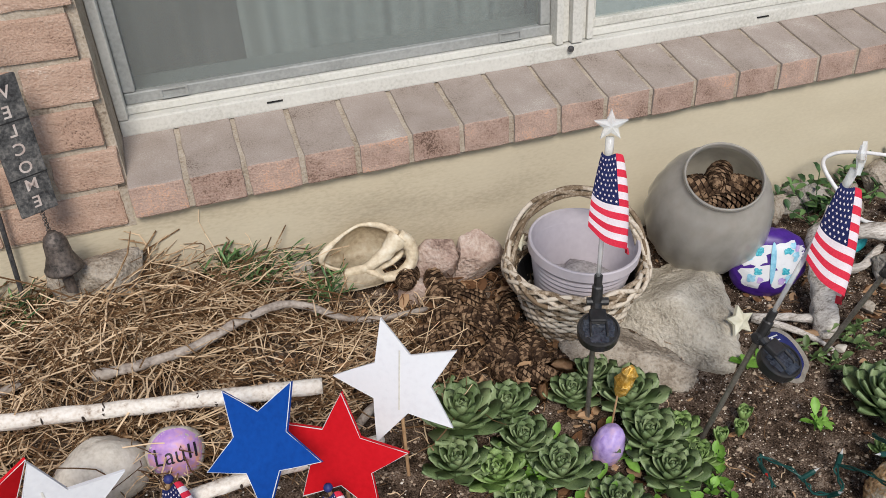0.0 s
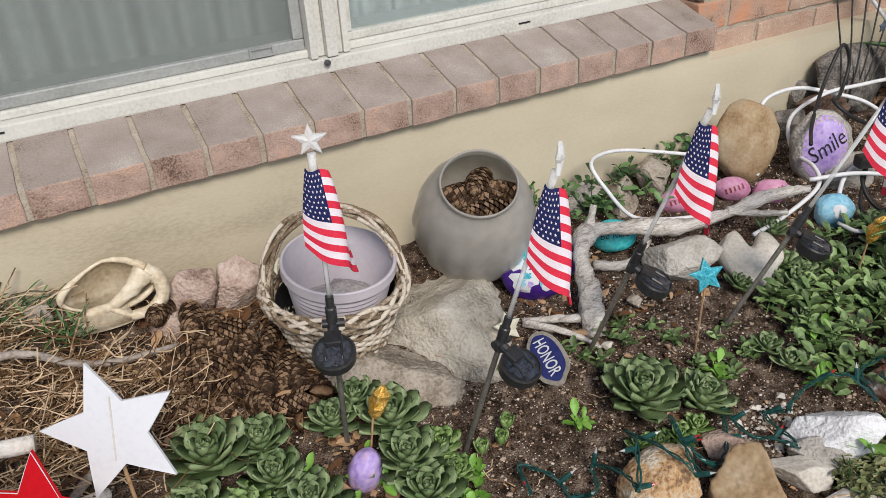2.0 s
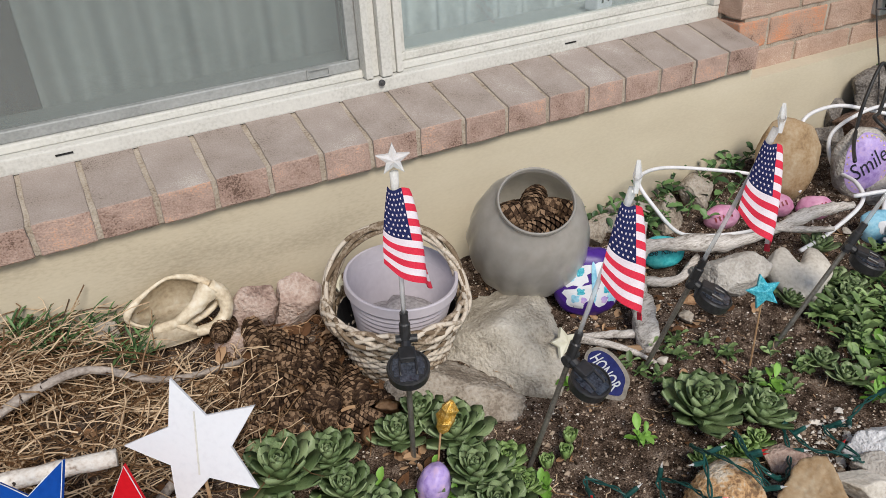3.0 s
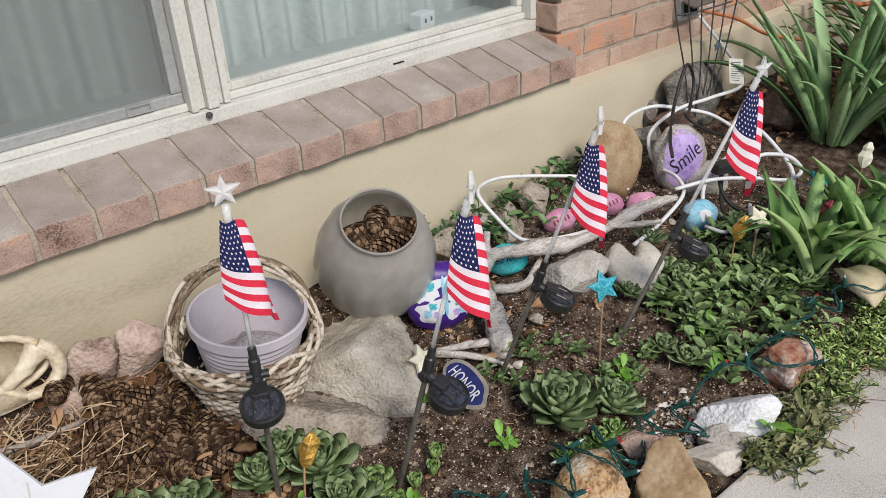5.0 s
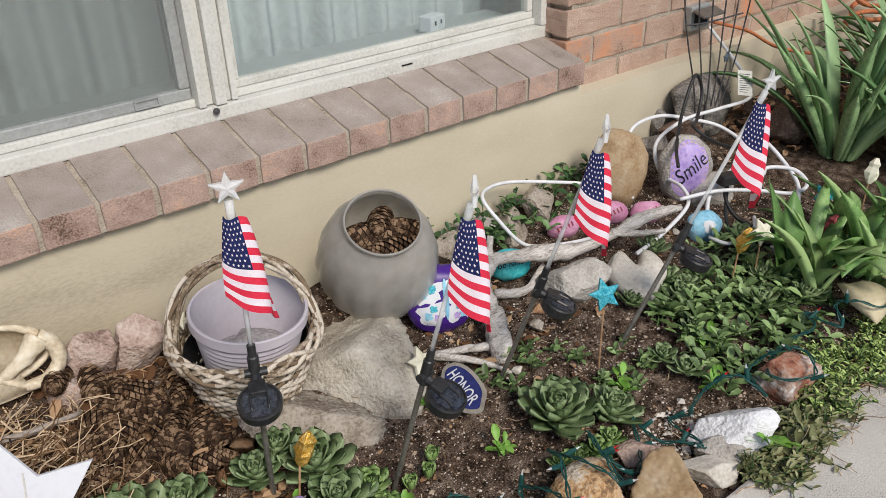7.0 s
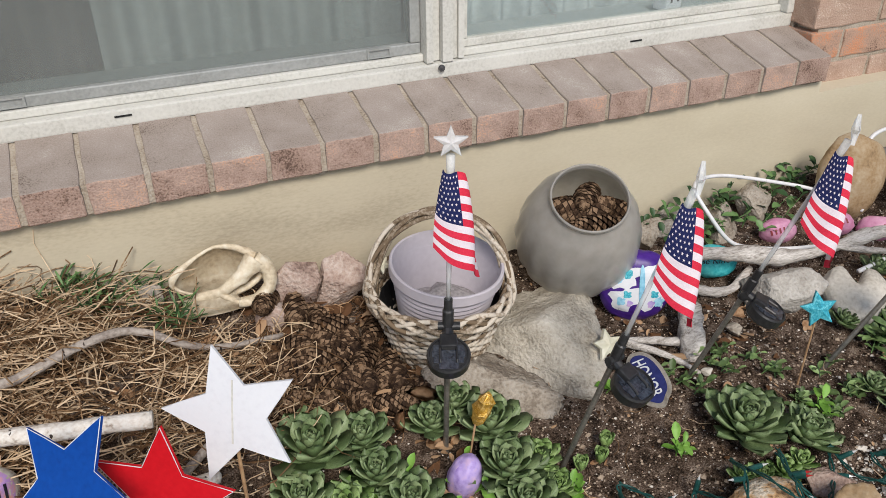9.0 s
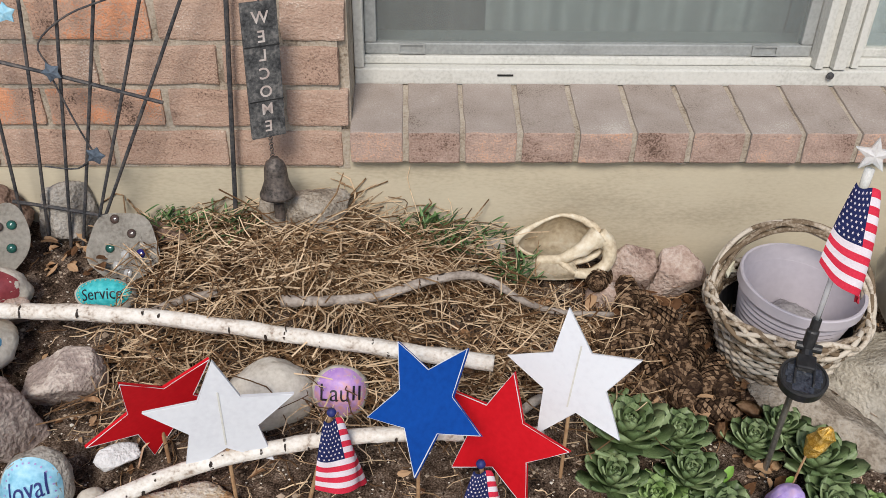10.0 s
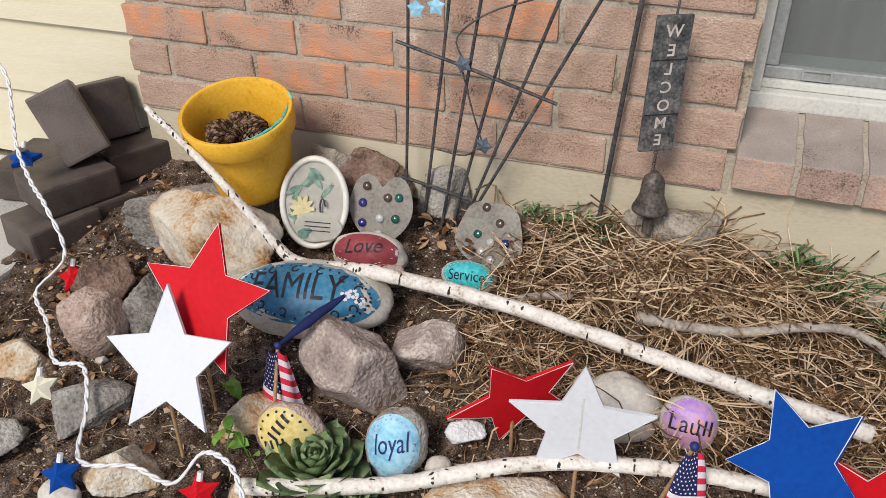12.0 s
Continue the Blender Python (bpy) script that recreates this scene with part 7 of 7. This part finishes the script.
def grit(count, box_, size, label, seed, keep=lambda x, y: True, material="grit"):
    rnd = random.Random(seed)
    verts, faces = [], []
    for _ in range(count):
        x, y = rnd.uniform(box_[0], box_[1]), rnd.uniform(box_[2], box_[3])
        if not keep(x, y):
            continue
        s = size * rnd.uniform(0.3, 1.2) * (2.0 if rnd.random() < 0.06 else 1.0)
        z = soil_z(x, y) + s * 0.2
        b = len(verts)
        for dx, dy, dz in ((1, 0, 0), (0, 1, 0), (-1, 0, 0), (0, -1, 0), (0, 0, 0.8), (0, 0, -0.8)):
            j = rnd.uniform(0.7, 1.2) * s
            verts.append((x + dx * j, y + dy * j, z + dz * j))
        faces += [(b, b + 1, b + 4), (b + 1, b + 2, b + 4), (b + 2, b + 3, b + 4), (b + 3, b, b + 4), (b + 1, b, b + 5), (b + 2, b + 1, b + 5), (b + 3, b + 2, b + 5), (b, b + 3, b + 5)]
    me = bpy.data.meshes.new("grit")
    me.from_pydata(verts, [], faces)
    tagged(part("soil_grit", me, material), label, "grit", kind="stuff")


crumbs = lambda n, b, s, k: grit(n, b, s, "loose dark crumbs of soil and bark", k, material="crumb")
crumbs(16000, (-1.3, 2.3, -0.92, -0.01), 0.0034, 21)
crumbs(5000, (0.7, 1.9, -0.85, -0.2), 0.0026, 22)
grit(15000, (0.78, 2.2, -0.86, -0.05), 0.0017, "fine pale grit and crumbs on the soil", 11)
grit(9000, (-1.3, 0.8, -0.86, -0.05), 0.0020, "fine pale grit and crumbs on the soil", 12)
scatter_leaves(420, (-1.30, -0.85, -0.62, -0.06), 0.018, "litter", "crumbled tan leaf mulch beside the pavers", 34, lift=0.012)
scatter_leaves(420, (-1.25, -0.25, -0.82, -0.28), 0.014, "litter", "crumbled brown leaf bits on the soil", 31)
scatter_leaves(160, (0.8, 1.45, -0.8, -0.35), 0.011, "litter", "crumbled brown leaf bits on the soil", 32)
strands("dry_straw", 420, (-1.22, -0.3, -0.8, -0.3), 0.004, "straw", "thin dry straw scattered between the stones", 33, (0.02, 0.06), 0.0006)
grit(500, (1.24, 1.40, -0.80, -0.70), 0.0042, "small grey gravel by the white stone", 13)

# ---- bricks ----
def brick_mesh(l, h, d, seed, bevel=0.004, look_="brick"):
    bm = box(0, 0, 0, l, d, h, bevel)
    bmesh.ops.subdivide_edges(bm, edges=[e for e in bm.edges if e.calc_length() > 0.04], cuts=4, use_grid_fill=True)
    for v in bm.verts:
        v.co += Vector((noise.noise(v.co * 22 + Vector((seed, 0, 0))), 0.7 * noise.noise(v.co * 25 + Vector((0, seed, 0))), noise.noise(v.co * 22 + Vector((0, 0, seed))))) * 0.0030 + noise.noise_vector(v.co * 75 + Vector((seed, 0, 0))) * 0.0014
    me = mesh(bm, "brick")
    me.materials.append(M[look_])
    return me


H = COURSE - JOINT
FULL = [brick_mesh(LEN - JOINT, H, 0.09, s * 5.1, look_="brickorange" if s in (1, 2, 5, 7) else "brick") for s in range(8)]
HALF = [brick_mesh(LEN / 2 - JOINT, H, 0.09, 40 + s * 5.1, look_="brickorange" if s == 1 else "brick") for s in range(3)]
rnd = random.Random(17)


def lay(x, z, me):
    ob = new("brick", me)
    ob.parent = wall
    ob.matrix_basis = pose(x + rnd.uniform(-0.0015, 0.0015), rnd.uniform(-0.0015, 0.0015), z + JOINT / 2, 0, rnd.uniform(-0.3, 0.3), 0)


UP = 11
for j in range(UP):
    z = BASE + j * COURSE
    shift = -0.409 if j % 2 == 0 else -0.308
    x = shift
    while x > L_END - 0.05:
        x -= LEN
    while x < W0 - 0.03:
        a, b = max(x, L_END + (0.0 if j % 3 else -0.006)), min(x + LEN, W0 + JOINT)
        if b - a > LEN - 0.004:
            lay(a, z, rnd.choice(FULL))
        elif b - a > 0.15:
            ob = new("brick", rnd.choice(FULL))
            ob.parent = wall
            ob.matrix_basis = pose(a, 0, z + JOINT / 2) @ Matrix.Diagonal(((b - a - JOINT) / (LEN - JOINT), 1, 1, 1))
        elif b - a > 0.05:
            ob = new("brick", rnd.choice(HALF))
            ob.parent = wall
            ob.matrix_basis = pose(a, 0, z + JOINT / 2) @ Matrix.Diagonal(((b - a - JOINT) / (LEN / 2 - JOINT), 1, 1, 1))
        x += LEN
# the wall beyond the window stands 5 cm behind the sill's face, with a half brick at the jamb of every other course
BIG = 1.033
RIGHT = [FULL[k] for k in (0, 3, 4, 6, 0, 3, 6, 2)]
for j in range(UP):
    z = 0.345 + (j - 2) * COURSE * BIG
    x = W1 - 0.008 + (0.0 if j % 2 == 0 else -LEN * BIG / 2)
    while x < 4.4:
        half = x < W1 - 0.02
        ob = new("brick", rnd.choice(HALF if half else RIGHT))
        ob.parent = wall
        ob.matrix_basis = pose(W1 - 0.008 if half else x, 0.05 + rnd.uniform(-0.0015, 0.0015), z + JOINT / 2, 0, rnd.uniform(-0.3, 0.3), 0) @ Matrix.Diagonal((BIG, 1, BIG, 1))
        x += LEN * BIG
bm = bmesh.new()
for j in range(UP + 1, 28):
    z = BASE + j * COURSE
    for x0, x1, y0 in ((L_END, W0, 0.0), (W1, 5.9, 0.05)):
        n = int((x1 - x0) / LEN)
        for i in range(n):
            box(x0 + i * LEN + 0.005, y0, z + 0.005, x0 + (i + 1) * LEN - 0.005, y0 + 0.05, z + COURSE - 0.005, bm=bm)
tagged(part("upper_bricks", bm, "brick", wall), kind="stuff")
# sill
sill = thing("window_sill", Matrix(), "sloping sill of pinkish bricks under the window", "sill", kind="structure")
P = 0.1014
SH, SD = 0.058, 0.165
slope = math.degrees(math.atan2(0.034, 0.149))


def sill_brick(seed):
    bm = box(0, 0, -SH, P - 0.0095, SD, 0, 0.003)
    bmesh.ops.subdivide_edges(bm, edges=[e for e in bm.edges if e.calc_length() > 0.03], cuts=4, use_grid_fill=True)
    for v in bm.verts:
        if v.co.y < 0.012:
            v.co.y += 0.229 * v.co.z * (1 - max(0, v.co.y) / 0.012)
        v.co += noise.noise_vector(v.co * 90 + Vector((seed, 0, 0))) * 0.0011
        v.co += Vector((noise.noise(v.co * 22 + Vector((seed, 0, 0))), noise.noise(v.co * 25 + Vector((0, seed, 0))), 0.5 * noise.noise(v.co * 22 + Vector((0, 0, seed))))) * 0.002
    bmesh.ops.recalc_face_normals(bm, faces=bm.faces)
    for f in bm.faces:
        f.material_index = 1 if f.normal.y < -0.5 else 0
    me = mesh(bm, "sill_brick")
    me.materials.append(M["sill"])
    me.materials.append(M["sillfront"])
    return me


SB = [sill_brick(3.3 * k) for k in range(6)]
for i in range(18):
    ob = new("sill_brick", SB[(i * 5) % 6])
    ob.parent = sill
    ob.matrix_basis = pose(i * P + 0.0020, -0.021 + rnd.uniform(-0.0015, 0.0015), 0.308 + rnd.uniform(-0.0006, 0.0006), slope, 0, 0)
bm = box(0.004, 0.0045, -SH + 0.001, 18 * P - 0.004, SD, -0.0042)
for v in bm.verts:
    if v.co.y < 0.01 and v.co.z < -0.02:
        v.co.y -= 0.0125
part("sill_mortar", bm, "mortar", sill, m=pose(-0.002, -0.021, 0.308, slope))
bm = tube([(0.02 + 0.02 * i, -0.004, 0.2490) for i in range(90)], 0.0055, 8, rough=1.1)
part("pointing", bm, "mortar", sill, "crumbly dark mortar line under the sill")
